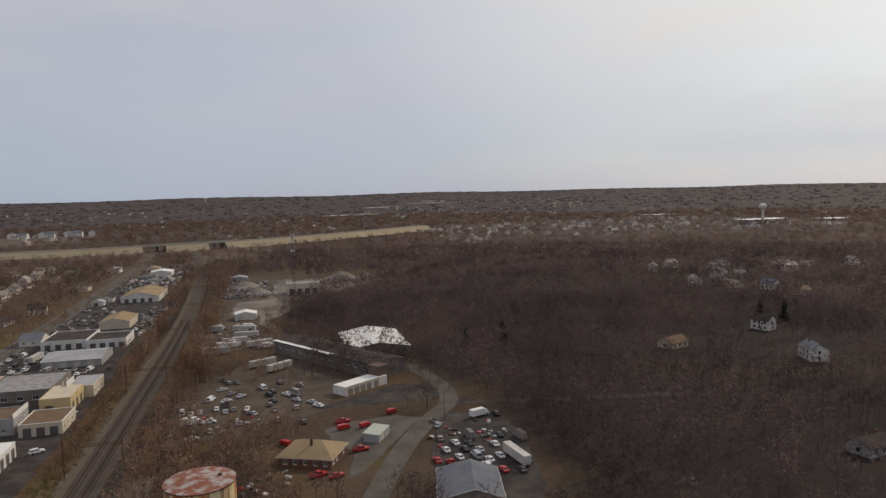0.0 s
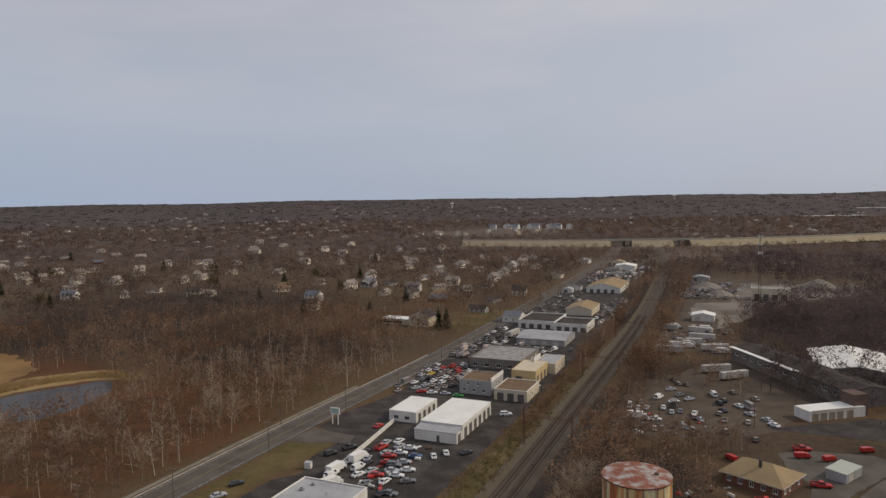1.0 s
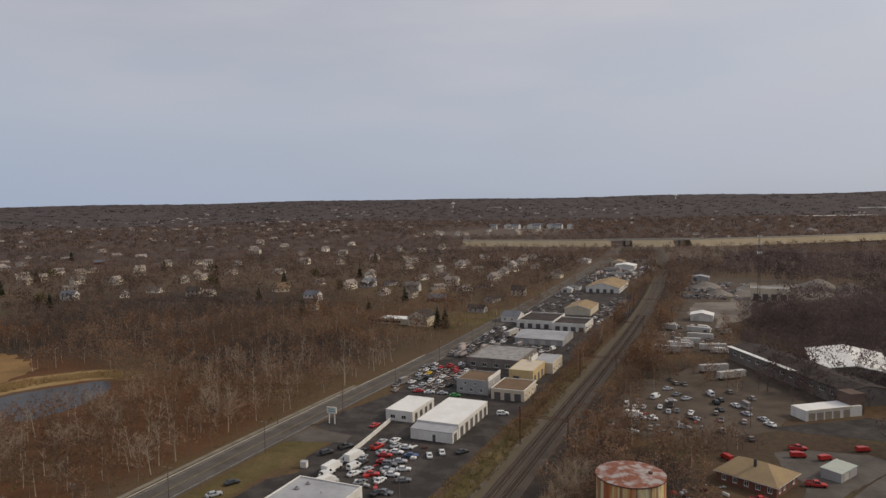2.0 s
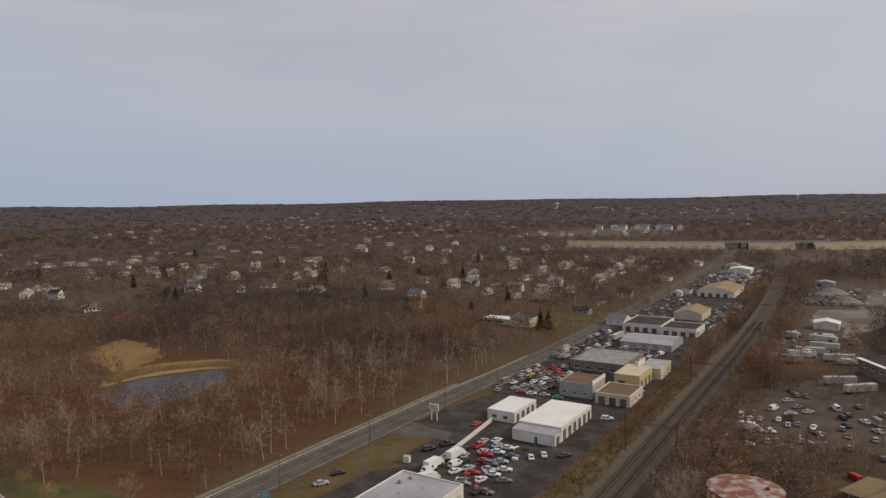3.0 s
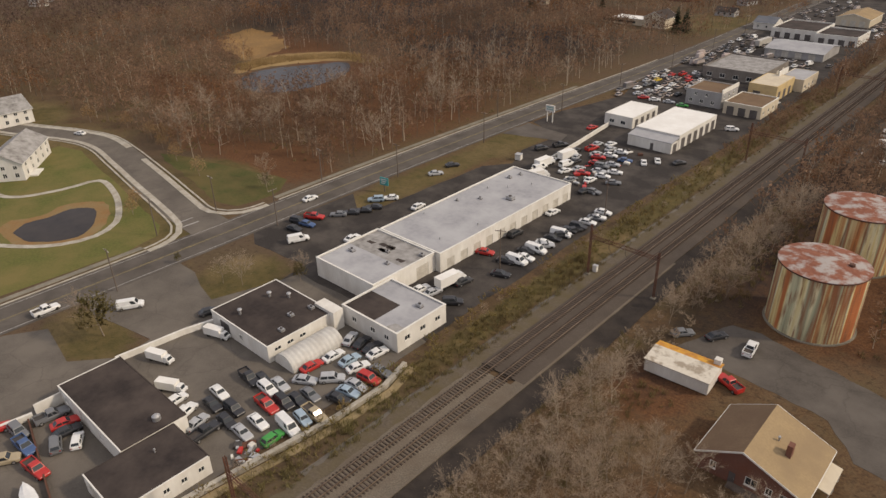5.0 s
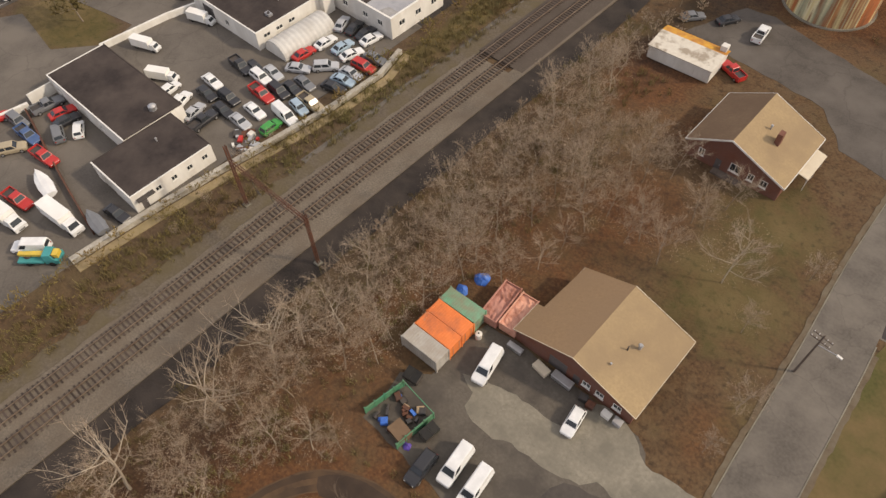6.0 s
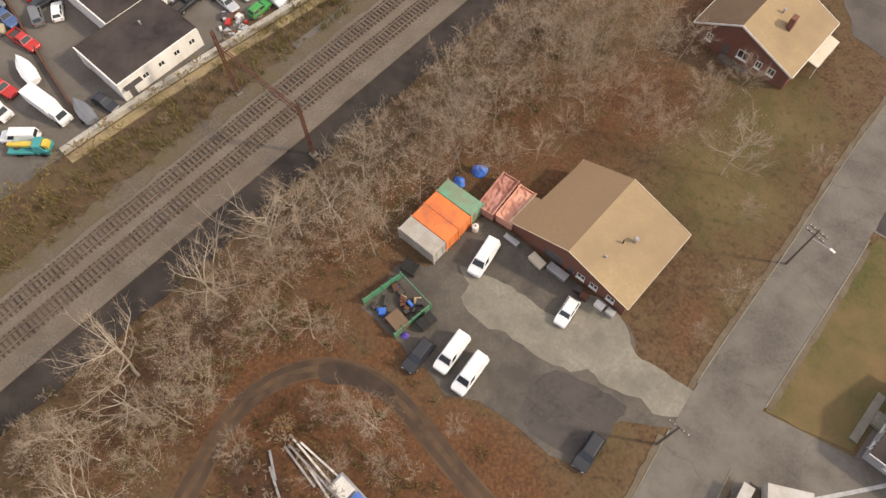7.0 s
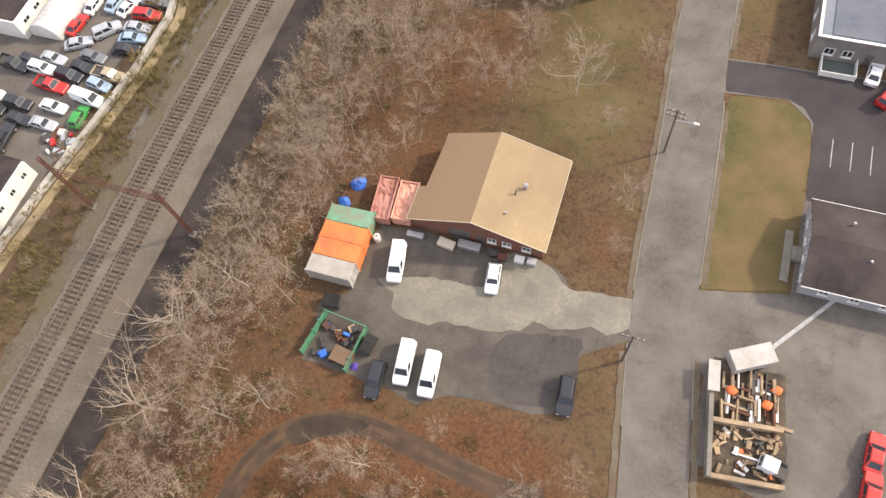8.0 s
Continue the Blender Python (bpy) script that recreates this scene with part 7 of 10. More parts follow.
lot("sw sk ss sw uw sk", [(46.8, 204.6, 95), (53.0, 203.6, 95), (57.4, 201.6, 95), (63.6, 205.0, 95), (55.6, 188.4, 95), (67.8, 212.6, 95)])
lot("sw ss uw sr", [(-120.6, 700, 80), (-126.6, 690, 80), (-112.2, 676, 80), (-104.8, 664, 80)])

lot("sk sk ss sw sk vw sk uk sw sk sg sw", [(-87.1, 114.4, 15), (-86.2, 121.6, 12), (-86.2, 124.9, 12), (-85.2, 128.0, 14), (-85.1, 131.6, 10), (-84.8, 134.8, 12), (-84.7, 138.0, 12), (-83.8, 141.4, 10), (-83.3, 145.3, 12), (-84.0, 108.6, 20), (-83.0, 149.0, 12), (-83.4, 153.4, 10)])
# scrapped and far-off vehicles, too many to count
wreck_rng = random.Random(77)
WRECK_PAINT, WRECK_GLASS, WRECK_TYRE = Geo(), Geo(), Geo()


def wreck(x, y, rz, big=False):
    m = pose(x, y, 0.03, 0, 0, rz)
    k = wreck_rng.uniform(0.92, 1.1)
    L, W, zb, zr = (2.3 * k, 0.92, 0.95, 1.45) if not big else (3.4 * k, 1.1, 1.2, 2.7)
    body = [[(u, -w, z0), (u, w, z0), (u, w * 0.95, z1), (u, -w * 0.95, z1)] for u, w, z0, z1 in ((-L, W * 0.9, 0.35, zb - 0.1), (-L * 0.8, W, 0.25, zb), (L * 0.4, W, 0.25, zb), (L * 0.9, W * 0.95, 0.25, zb - 0.15), (L, W * 0.8, 0.35, zb - 0.3))]
    x1, x0 = (L * 0.42, -L * 0.78) if not big else (L * 0.8, -L * 0.96)
    cab = [[(x0, -W * 0.9, zb), (x1, -W * 0.9, zb), (x1, W * 0.9, zb), (x0, W * 0.9, zb)], [(x0 + 0.4, -W * 0.74, zr), (x1 - 0.7, -W * 0.74, zr), (x1 - 0.7, W * 0.74, zr), (x0 + 0.4, W * 0.74, zr)]]
    top = [[(x0 + 0.38, -W * 0.76, zr), (x1 - 0.68, -W * 0.76, zr), (x1 - 0.68, W * 0.76, zr), (x0 + 0.38, W * 0.76, zr)], [(x0 + 0.6, -W * 0.6, zr + 0.06), (x1 - 0.9, -W * 0.6, zr + 0.06), (x1 - 0.9, W * 0.6, zr + 0.06), (x0 + 0.6, W * 0.6, zr + 0.06)]]
    WRECK_PAINT.loft([[m @ Vector(q) for q in r] for r in body + cab[:1] * 0])
    WRECK_PAINT.loft([[m @ Vector(q) for q in r] for r in top])
    (WRECK_PAINT if big else WRECK_GLASS).loft([[m @ Vector(q) for q in r] for r in cab])
    for u in (-L * 0.6, L * 0.62):
        for s in (-W + 0.05, W - 0.05):
            WRECK_TYRE.loft([[m @ Vector((u + 0.33 * math.cos(a * math.tau / 7), s + d, 0.33 + 0.33 * math.sin(a * math.tau / 7))) for a in range(7)] for d in (-0.1, 0.1)])


# x0, x1, y0, y1, number, heading, share of vans
for x0, x1, y0, y1, n, head, vans in ((-44, 4, 242, 284, 14, 92, 0.06), (-30, 6, 284, 318, 7, 115, 0.1), (-44, -6, 384, 450, 34, 80, 0.25), (-48, -2, 584, 600, 30, 95, 0.1), (-48, -6, 626, 640, 26, 95, 0.1), (-46, 0, 664, 682, 24, 95, 0.1),
                                     (-146, -90, 660, 690, 40, 85, 0.1), (-146, -92, 700, 780, 110, 85, 0.3), (-96, -84, 452, 560, 26, 80, 0.1), (-146, -120, 462, 590, 34, 86, 0.1), (-140, -84, 340, 368, 14, 82, 0.1), (44, 74, 176, 236, 8, 95, 0.2), (-145, -127, 330, 410, 40, 86, 0.15), (-144, -120, 262, 312, 26, 86, 0.1), (-118, -108, 345, 368, 6, 80, 0.3), (-150, -110, 800, 900, 24, 85, 0.2), (-80, -70, 890, 1000, 10, 60, 0.2)):
    for _ in range(n):
        for _try in range(12):
            x, y = wreck_rng.uniform(x0, x1), wreck_rng.uniform(y0, y1)
            y = round(y / 6.5) * 6.5 + wreck_rng.uniform(-0.6, 0.6)
            if all((x - a) ** 2 + (y - b) ** 2 > 2.9 ** 2 for a, b in PARKED):
                break
        else:
            continue
        if any(a < x < b and c < y < d for a, b, c, d in ((-33, -16, 475, 493), (-118, -96, 474, 507), (-128, -95, 594, 648), (-136, -88, 414, 454), (-152, -136, 434, 452), (-18, 20, 330, 380), (4, 36, 586, 608))):
            continue
        PARKED.append((x, y))
        wreck(x, y, head + wreck_rng.uniform(-9, 9), wreck_rng.random() < vans)
solid("scrapped_cars", WRECK_PAINT, mat("worn_car_paint", (0.21, 0.205, 0.205), (0.16, 0.157, 0.157), 0.5, 0.05, (0.27, 0.21, 0.185), 0.55, 0, island=0.9), "countless scrapped cars and vans, white, grey and dark", "cars", kind="stuff")
solid("scrapped_car_windows", WRECK_GLASS, GLASS, "dark windows of the countless scrapped cars", "cars", kind="stuff")
solid("scrapped_car_tyres", WRECK_TYRE, RUBBER, "black tyres of the countless scrapped cars", "cars", kind="stuff")
# ---- the workshop yard: containers, skips, pens, tarpaulins
def ribbed_box(name, label, x, y, rz, L, W, H, m, group=""):
    """A shipping container with ribbed sides and roof."""
    c = thing(name, x, y, rz, label, "container", group)
    part("shell", Geo().box(-L / 2, L / 2, -W / 2, W / 2, 0.12, H), m, c)
    n = int(L / 0.36)
    for k in range(n):
        u = -L / 2 + (k + 0.5) * L / n
        part("roof_rib", Geo().box(u - 0.07, u + 0.07, -W / 2 + 0.08, W / 2 - 0.08, H, H + 0.05), m, c)
    rib = Geo().box(-0.07, 0.07, -0.03, 0.03, 0.2, H - 0.1).mesh("side_rib", m)
    for s in (-1, 1):
        for k in range(n):
            part("side_rib", rib, None, c).location = (-L / 2 + (k + 0.5) * L / n, s * W / 2, 0)
    for u in (-L / 2, L / 2):
        for s in (-1, 1):
            part("corner_post", Geo().box(u - 0.09, u + 0.09, s * W / 2 - 0.09, s * W / 2 + 0.09, 0.0, H + 0.06), m, c)
    for s in (-0.6, 0.6):
        part("lock_rod", Geo().tube((L / 2 + 0.05, s, 0.2), (L / 2 + 0.05, s, H - 0.2), 0.03, n=5), ALU, c)
    return c


ribbed_box("shipping_container", "pale grey shipping container with a ribbed roof", -31.0, 27.9, 1, 6.1, 2.44, 2.6, GREY_BOX, "containers in a row")
ribbed_box("shipping_container", "bright orange shipping container with rust stains", -31.0, 30.45, 1, 6.1, 2.44, 2.6, ORANGE_BOX, "containers in a row")
ribbed_box("shipping_container", "bright orange shipping container beside its twin", -31.1, 32.95, 1, 6.1, 2.44, 2.6, ORANGE_BOX, "containers in a row")
ribbed_box("shipping_container", "faded green shipping container at the end of the row", -31.2, 35.5, 2, 6.1, 2.44, 2.6, GREEN_BOX, "containers in a row")
t = thing("water_drum", -27.2, 34.2, 0, "white plastic drum beside the containers", "drum")
part("drum_body", Geo().cyl(0, 0, 0.02, 1.1, 0.45, 0.48, 14).cyl(0, 0, 1.1, 1.2, 0.48, 0.3, 14), WHITE_WALL, t)
part("cap", Geo().cyl(0, 0, 1.2, 1.3, 0.12, 0.12, 8), DARK_STEEL, t)


def skip(x, y, rz, L, W, H, m, label):
    s = thing("roll_off_skip", x, y, rz, label, "skip", "skips beside the workshop")
    part("floor", Geo().box(-L / 2, L / 2, -W / 2, W / 2, 0.25, 0.35), m, s)
    for a in (-1, 1):
        part("side", Geo().box(-L / 2, L / 2, a * W / 2 - 0.06, a * W / 2 + 0.06, 0.35, H), m, s)
        part("end", Geo().box(a * L / 2 - 0.06, a * L / 2 + 0.06, -W / 2 + 0.06, W / 2 - 0.06, 0.35, H), m, s)
        part("top_rail", Geo().box(-L / 2 - 0.1, L / 2 + 0.1, a * W / 2 - 0.1, a * W / 2 + 0.1, H, H + 0.12), m, s)
        part("runner", Geo().box(-L / 2, L / 2, a * 0.5 - 0.08, a * 0.5 + 0.08, 0, 0.25), DARK_STEEL, s)
    for k in range(6):
        for a in (-1, 1):
            u = -L / 2 + (k + 0.5) * L / 6
            part("rib", Geo().box(u - 0.06, u + 0.06, a * (W / 2 + 0.1) - 0.05, a * (W / 2 + 0.1) + 0.05, 0.3, H), m, s)
    g = Geo()
    rng = random.Random(int(x * 10))
    nu, nv = 14, 6
    for i in range(nu + 1):
        for j in range(nv + 1):
            edge = i in (0, nu) or j in (0, nv)
            g.v.append((-L / 2 + 0.08 + (L - 0.16) * i / nu, -W / 2 + 0.08 + (W - 0.16) * j / nv, H - 0.3 + (0.0 if edge else rng.uniform(-0.12, 0.2))))
    g.f += [(i * (nv + 1) + j, (i + 1) * (nv + 1) + j, (i + 1) * (nv + 1) + j + 1, i * (nv + 1) + j + 1) for i in range(nu) for j in range(nv)]
    part("load", g, m, s, "reddish rubble load")
    return s


skip(-27.9, 39.7, 96, 6.4, 2.5, 2.0, PINK_BOX, "faded red roll-off skip with a rusty load")
skip(-25.0, 40.0, 95, 5.8, 2.5, 1.9, SALMON_BOX, "salmon-painted roll-off skip, part filled")

# blue tarpaulins over heaps
for x, y, s, seed in ((-32.8, 41.6, 0.95, 1), (-33.9, 38.4, 0.75, 2), (-29.2, 20.9, 0.4, 3), (-23.9, 17.0, 0.45, 4)):
    rng = random.Random(seed)
    rings = []
    for rr, z in ((1.25, 0.02), (1.0, 0.35), (0.6, 0.75), (0.2, 0.92)):
        rings.append([(x + s * rr * math.cos(a * math.tau / 12) * rng.uniform(0.75, 1.2), y + s * rr * math.sin(a * math.tau / 12) * rng.uniform(0.75, 1.2), s * z * rng.uniform(0.8, 1.15)) for a in range(12)])
    solid("tarpaulin", Geo().loft(rings), BLUE_TARP if seed < 4 else PURPLE, "crumpled blue tarpaulin over a heap" if seed < 4 else "purple plastic sack by the pen", "tarpaulin", smooth=False)

# open pen of green panels with clutter
pen = thing("waste_pen", -27.2, 19.2, -6, "open green steel pen holding sorted waste", "pen")
for a, b in (((-3.3, -2.9), (-2.9, 3.0)), ((2.9, -2.9), (2.9, 3.0))):
    part("panel", Geo().loft([[(a[0] - 0.05, a[1], z), (a[0] + 0.05, a[1], z), (b[0] + 0.05, b[1], z), (b[0] - 0.05, b[1], z)] for z in (0.05, 1.5)]), GREEN_PAINT, pen)
    for k in range(5):
        p = Vector(a).lerp(Vector(b), k / 4)
        part("post", Geo().box(p.x - 0.12, p.x + 0.12, p.y - 0.07, p.y + 0.07, 0, 1.7), GREEN_PAINT, pen)
part("top_bar", Geo().tube((-2.9, 3.0, 1.6), (2.9, 3.0, 1.6), 0.08, n=5), GREEN_PAINT, pen)
rng = random.Random(77)
CLUTTER = [DARK_STEEL, RUST_STEEL, DARK_STEEL, DARK_STEEL, BLUE_TARP, RUST_STEEL, DARK_STEEL, LUMBER]
for k in range(26):
    x, y = -27.2 + rng.uniform(-2.4, 2.4), 19.2 + rng.uniform(-2.3, 2.4)
    a, b, h = rng.uniform(0.15, 0.55), rng.uniform(0.15, 0.5), rng.uniform(0.25, 0.8)
    rz = rng.uniform(0, 180)
    g = Geo().loft([[(sx * a * s, sy * b * s, z) for sx, sy in ((-1, -1), (1, -1), (1, 1), (-1, 1))] for s, z in ((0.9, 0.03), (1, 0.12), (1, h - 0.08), (0.85, h))])
    o = solid("scrap_piece", g, CLUTTER[k % 8], "piece of scrap lying in the waste pen", "scrap", "scrap in the pen")
    o.location, o.rotation_euler = (x, y, 0.0), (0, 0, radians(rz))
box = thing("brown_crate", -25.6, 17.6, -8, "brown plywood crate in the pen", "crate")
part("crate_body", Geo().box(-1.2, 1.2, -0.9, 0.9, 0.05, 1.3), ROOF_BROWN, box)
part("lid", Geo().box(-1.3, 1.3, -1.0, 1.0, 1.3, 1.4), ROOF_BROWN, box)
def dumpster(x, y, rz, L, W, H, m, label):
    """A steel waste container with a sloped top, two lids and side lugs."""
    d = thing("dumpster", x, y, rz, label, "dumpster", "dumpsters by the pen")
    part("body", Geo().loft([[(-L / 2 + e, -W / 2 + e, z), (L / 2 - e, -W / 2 + e, z), (L / 2 - e, W / 2 - e, z + up), (-L / 2 + e, W / 2 - e, z + up)] for e, z, up in ((0.12, 0.1, 0.0), (0.0, 0.5, 0.0), (0.0, H, 0.3))]), m, d)
    for a in (-1, 1):
        part("lid", slab([(a * L / 4 - L / 4 + 0.04, -W / 2 - 0.05, H + 0.07), (a * L / 4 + L / 4 - 0.04, -W / 2 - 0.05, H + 0.07), (a * L / 4 + L / 4 - 0.04, W / 2 + 0.05, H + 0.39), (a * L / 4 - L / 4 + 0.04, W / 2 + 0.05, H + 0.39)], 0.06), RUBBER, d)
        part("lug", Geo().box(a * (L / 2 + 0.06) - 0.06, a * (L / 2 + 0.06) + 0.06, -W / 2 + 0.2, W / 2 - 0.2, H * 0.55, H * 0.55 + 0.2), m, d)
        for b in (-1, 1):
            part("foot", Geo().box(a * L * 0.36 - 0.08, a * L * 0.36 + 0.08, b * W * 0.3 - 0.08, b * W * 0.3 + 0.08, 0.0, 0.1), m, d)


dumpster(-29.6, 24.0, 8, 2.2, 1.5, 1.15, DARK_STEEL, "dark steel dumpster with closed lids on the asphalt")
dumpster(-22.9, 20.0, 84, 2.3, 1.3, 1.1, mat("dark_green_steel", (0.03, 0.045, 0.036), (0.022, 0.034, 0.028), 2.0, 0.4, (0.06, 0.05, 0.04), 0.6, 0.2), "dark green dumpster beside the waste pen")

# utility poles
def utility_pole(x, y, rz, h=10.5, lamp=False, arms=1):
    p = thing("utility_pole", x, y, rz, "brown wooden utility pole with a crossarm", "utility pole", "utility poles")
    part("pole", Geo().cyl(0, 0, -0.3, h, 0.17, 0.11, 8), WOOD_POLE, p)
    for k in range(arms):
        z = h - 0.5 - 0.9 * k
        part("crossarm", Geo().box(-1.3, 1.3, -0.06, 0.06, z - 0.06, z + 0.06), WOOD_POLE, p)
        for x_ in (-1.15, -0.55, 0.55, 1.15):
            part("insulator", Geo().cyl(x_, 0, z + 0.06, z + 0.26, 0.06, 0.04, 6), WHITE_WALL, p)
    if lamp:
        arm = part("lamp_arm", Geo().tube((0, 0, h - 2.2), (2.4, 0, h - 1.6), 0.05, n=5), ALU, p)
        part("lamp_head", Geo().loft([[(2.3 + dx, dy, z) for dx, dy in ((0, -0.16), (0.7, -0.12), (0.7, 0.12), (0, 0.16))] for z in (h - 1.68, h - 1.5)]), WHITE_WALL, arm)
    return p


utility_pole(6.3, 57.4, -8, 9.5, True, 2)
up2 = utility_pole(7.0, 27.0, 0, 9.5, False, 1)
UP = utility_pole(-146.6, 90.5, 90, 11.0, False, 1)
for x, y in ((-161.6, 118), (-146.4, 136), (-146.0, 178), (-160.4, 204), (-145.4, 226), (-144.6, 270), (-143.8, 318), (-144.2, 366), (-146.4, 414), (-148, 470), (-150, 530), (-166.4, 66), (-167.6, 84.6), (-146.6, 46), (-85.8, 110.5), (-82.4, 152.5), (43.6, 206), (3.4, 262), (66, 273), (14, 128), (54, 235)):
    put(UP, x, y, 0 if x < -140 else 30, 0)

# lot beyond the lane: timber bay, bucket truck, painted stalls
bay = thing("timber_bay", 22.0, 23.5, 7, "open concrete bay stacked with sawn timber and salvage", "storage bay")
part("bay_wall", Geo().box(-4.6, -4.1, -6.4, 6.4, 0, 1.5), CONCRETE, bay)
part("bay_wall", Geo().box(-4.1, 3.6, -6.4, -5.9, 0, 1.1), LUMBER, bay)
part("bay_wall", Geo().box(-4.1, 3.4, -0.3, 0.2, 0, 1.4), LUMBER, bay)
part("bay_cover", slab([(-4.9, 3.0, 1.9), (-3.6, 3.0, 1.9), (-3.6, 6.6, 2.0), (-4.9, 6.6, 2.0)], 0.12), GREY_BOX, bay)
ctr = thing("box_trailer", 20.9, 31.0, 29, "pale grey box trailer with a flat top", "trailer")
part("box", Geo().box(-2.4, 2.4, -1.15, 1.15, 0.6, 2.5), GREY_BOX, ctr)
part("roof", Geo().box(-2.45, 2.45, -1.2, 1.2, 2.5, 2.58), GREY_BOX, ctr)
for x in (-0.5, 0.5):
    for y in (-1.1, 1.1):
        part("wheel", Geo().loft([[(x + 0.38 * math.cos(a * math.tau / 12), y + d, 0.42 + 0.38 * math.sin(a * math.tau / 12)) for a in range(12)] for d in (-0.12, 0.12)]), RUBBER, ctr)
part("tow_bar", Geo().tube((2.4, 0, 0.6), (3.6, 0, 0.5), 0.06, n=5), DARK_STEEL, ctr)
rng = random.Random(91)
sheet("bay_floor", wobble([(17.4, 30.4), (18.8, 16.6), (26.6, 17.4), (25.4, 30.6)], 1.5, 0.25, 55), 0.036, mat("bay_dirt", (0.15, 0.115, 0.075), (0.095, 0.072, 0.05), 1.5, 0.4, (0.06, 0.05, 0.042), 0.95, 0.4), "brown dirt floor of the timber bay", depth=0.1)
for k in range(120):
    u, v = rng.uniform(-3.6, 3.4), rng.choice((rng.uniform(0.5, 5.8), rng.uniform(-5.5, -0.6)))
    x, y = 22.0 + u * math.cos(radians(7)) - v * math.sin(radians(7)), 23.5 + u * math.sin(radians(7)) + v * math.cos(radians(7))
    L, W, H = (rng.uniform(1.6, 3.2), rng.uniform(0.15, 0.45), rng.uniform(0.15, 0.8)) if v > 0 else (rng.uniform(0.4, 1.6), rng.uniform(0.15, 0.6), rng.uniform(0.12, 0.5))
    m = (LUMBER, LUMBER, LUMBER, ORANGE_NET if k % 9 == 2 else LUMBER, DARK_STEEL, WHITE_WALL, LUMBER, RUST_STEEL)[k % 8]
    g = Geo().loft([[(sx * L / 2, sy * W / 2 * s, z) for sx, sy in ((-1, -1), (1, -1), (1, 1), (-1, 1))] for s, z in ((1, 0.03), (1, H * 0.8), (0.86, H))])
    o = solid("lumber_piece" if m is LUMBER else "salvage_piece", g, m, "short stack of sawn timber" if m is LUMBER else "piece of salvage among the timber", "timber" if m is LUMBER else "salvage", "timber and salvage")
    o.location, o.rotation_euler = (x, y, 0.03), (0, 0, radians(rng.choice((95, 97, 92, 99, -4)) if v > 0 else rng.uniform(0, 180)))
for x, y in ((19.6, 27.0), (24.4, 28.4), (23.6, 26.4)):
    rings = [[(x + 0.8 * q * math.cos(a * math.tau / 9) * (1 + 0.2 * math.sin(3 * a + x)), y + 0.7 * q * math.sin(a * math.tau / 9), z) for a in range(9)] for q, z in ((0.85, 0.5), (0.7, 0.74), (0.3, 0.86))]
    solid("orange_netting", Geo().loft(rings), ORANGE_NET, "crumpled bright orange netting on the timber", "netting")
bt = thing("mini_loader", 25.0, 19.6, 170, "small white loader with a dark boom", "loader")
part("cab", Geo().loft([[(0.0 - k, sy * (0.8 - k * 0.3), z) if sx < 0 else (1.6 - k, sy * (0.8 - k * 0.3), z) for sx, sy in ((-1, -1), (1, -1), (1, 1), (-1, 1))] for k, z in ((0, 0.5), (0.05, 1.5), (0.2, 2.1))]), PAINTS["white"], bt)
part("windscreen", Geo().box(1.55, 1.62, -0.6, 0.6, 1.2, 1.9), GLASS, bt)
part("chassis", Geo().box(-1.6, 1.7, -0.7, 0.7, 0.3, 0.62), DARK_STEEL, bt)
part("boom", Geo().tube((1.4, 0, 1.2), (4.6, 0.6, 1.6), 0.12, 0.08, 6), WHITE_WALL, bt)
for x in (-1.0, 1.1):
    for y in (-0.85, 0.85):
        part("wheel", Geo().loft([[(x + 0.4 * math.cos(a * math.tau / 12), y + d, 0.42 + 0.4 * math.sin(a * math.tau / 12)) for a in range(12)] for d in (-0.14, 0.14)]), RUBBER, bt)
g = Geo()
for k in range(5):
    x = 27.3 + k * 2.45
    g.box(x - 0.06, x + 0.06, 60.4, 65.0, 0.042, 0.048)
solid("stall_line", g, PAINT_LINE, "white painted parking stall lines", "", kind="structure")
solid("painted_line", Geo().loft([[(29.3, 41.6, z), (29.7, 41.4, z), (23.6, 33.4, z), (23.2, 33.7, z)] for z in (0.034, 0.04)]), PAINT_LINE, "worn white painted line across the lot", "", kind="structure")
g = Geo().box(24.3, 24.42, 75.6, 79, 0.02, 1.0).box(28.9, 29.02, 75.2, 79, 0.02, 1.0).box(24.3, 29.0, 75.3, 75.42, 0.02, 1.0)
solid("low_fence", g, TRIM, "low white rail round an entrance pit", "fence")
solid("entrance_pit", Geo().box(24.42, 28.9, 75.42, 78.3, 0.0, 0.05), mat("pit_paint", (0.11, 0.13, 0.12), (0.09, 0.105, 0.10), 2, 0.4, None, 0.8, 0.1), "grey-green painted paving", "", kind="structure")

# salvage at the edge of the scrub
for k, (x, y, rz, L) in enumerate(((-21.5, -1.2, -4, 8.0), (-21.0, -1.9, -2, 7.5), (-22.0, -2.6, -7, 6.0), (-20.6, -0.5, 3, 6.5), (-24.4, -4.6, -30, 3.5), (-22.6, -5.8, -24, 4.2), (-18.8, -2.4, -10, 5.2))):
    o = solid("steel_beam", Geo().box(-L / 2, L / 2, -0.12, 0.12, 0.05, 0.11).box(-L / 2, L / 2, -0.03, 0.03, 0.11, 0.3).box(-L / 2, L / 2, -0.12, 0.12, 0.3, 0.36), (WHITE_WALL, ALU, GREY_WALL)[k % 3], "pale steel beam lying in the scrub", "steel beam", "beams in the scrub")
    o.location, o.rotation_euler = (x, y, 0.0), (0, 0, radians(rz))
tr = thing("flat_trailer", -14.4, -1.0, 178, "pale flat trailer with salvage in the scrub", "trailer")
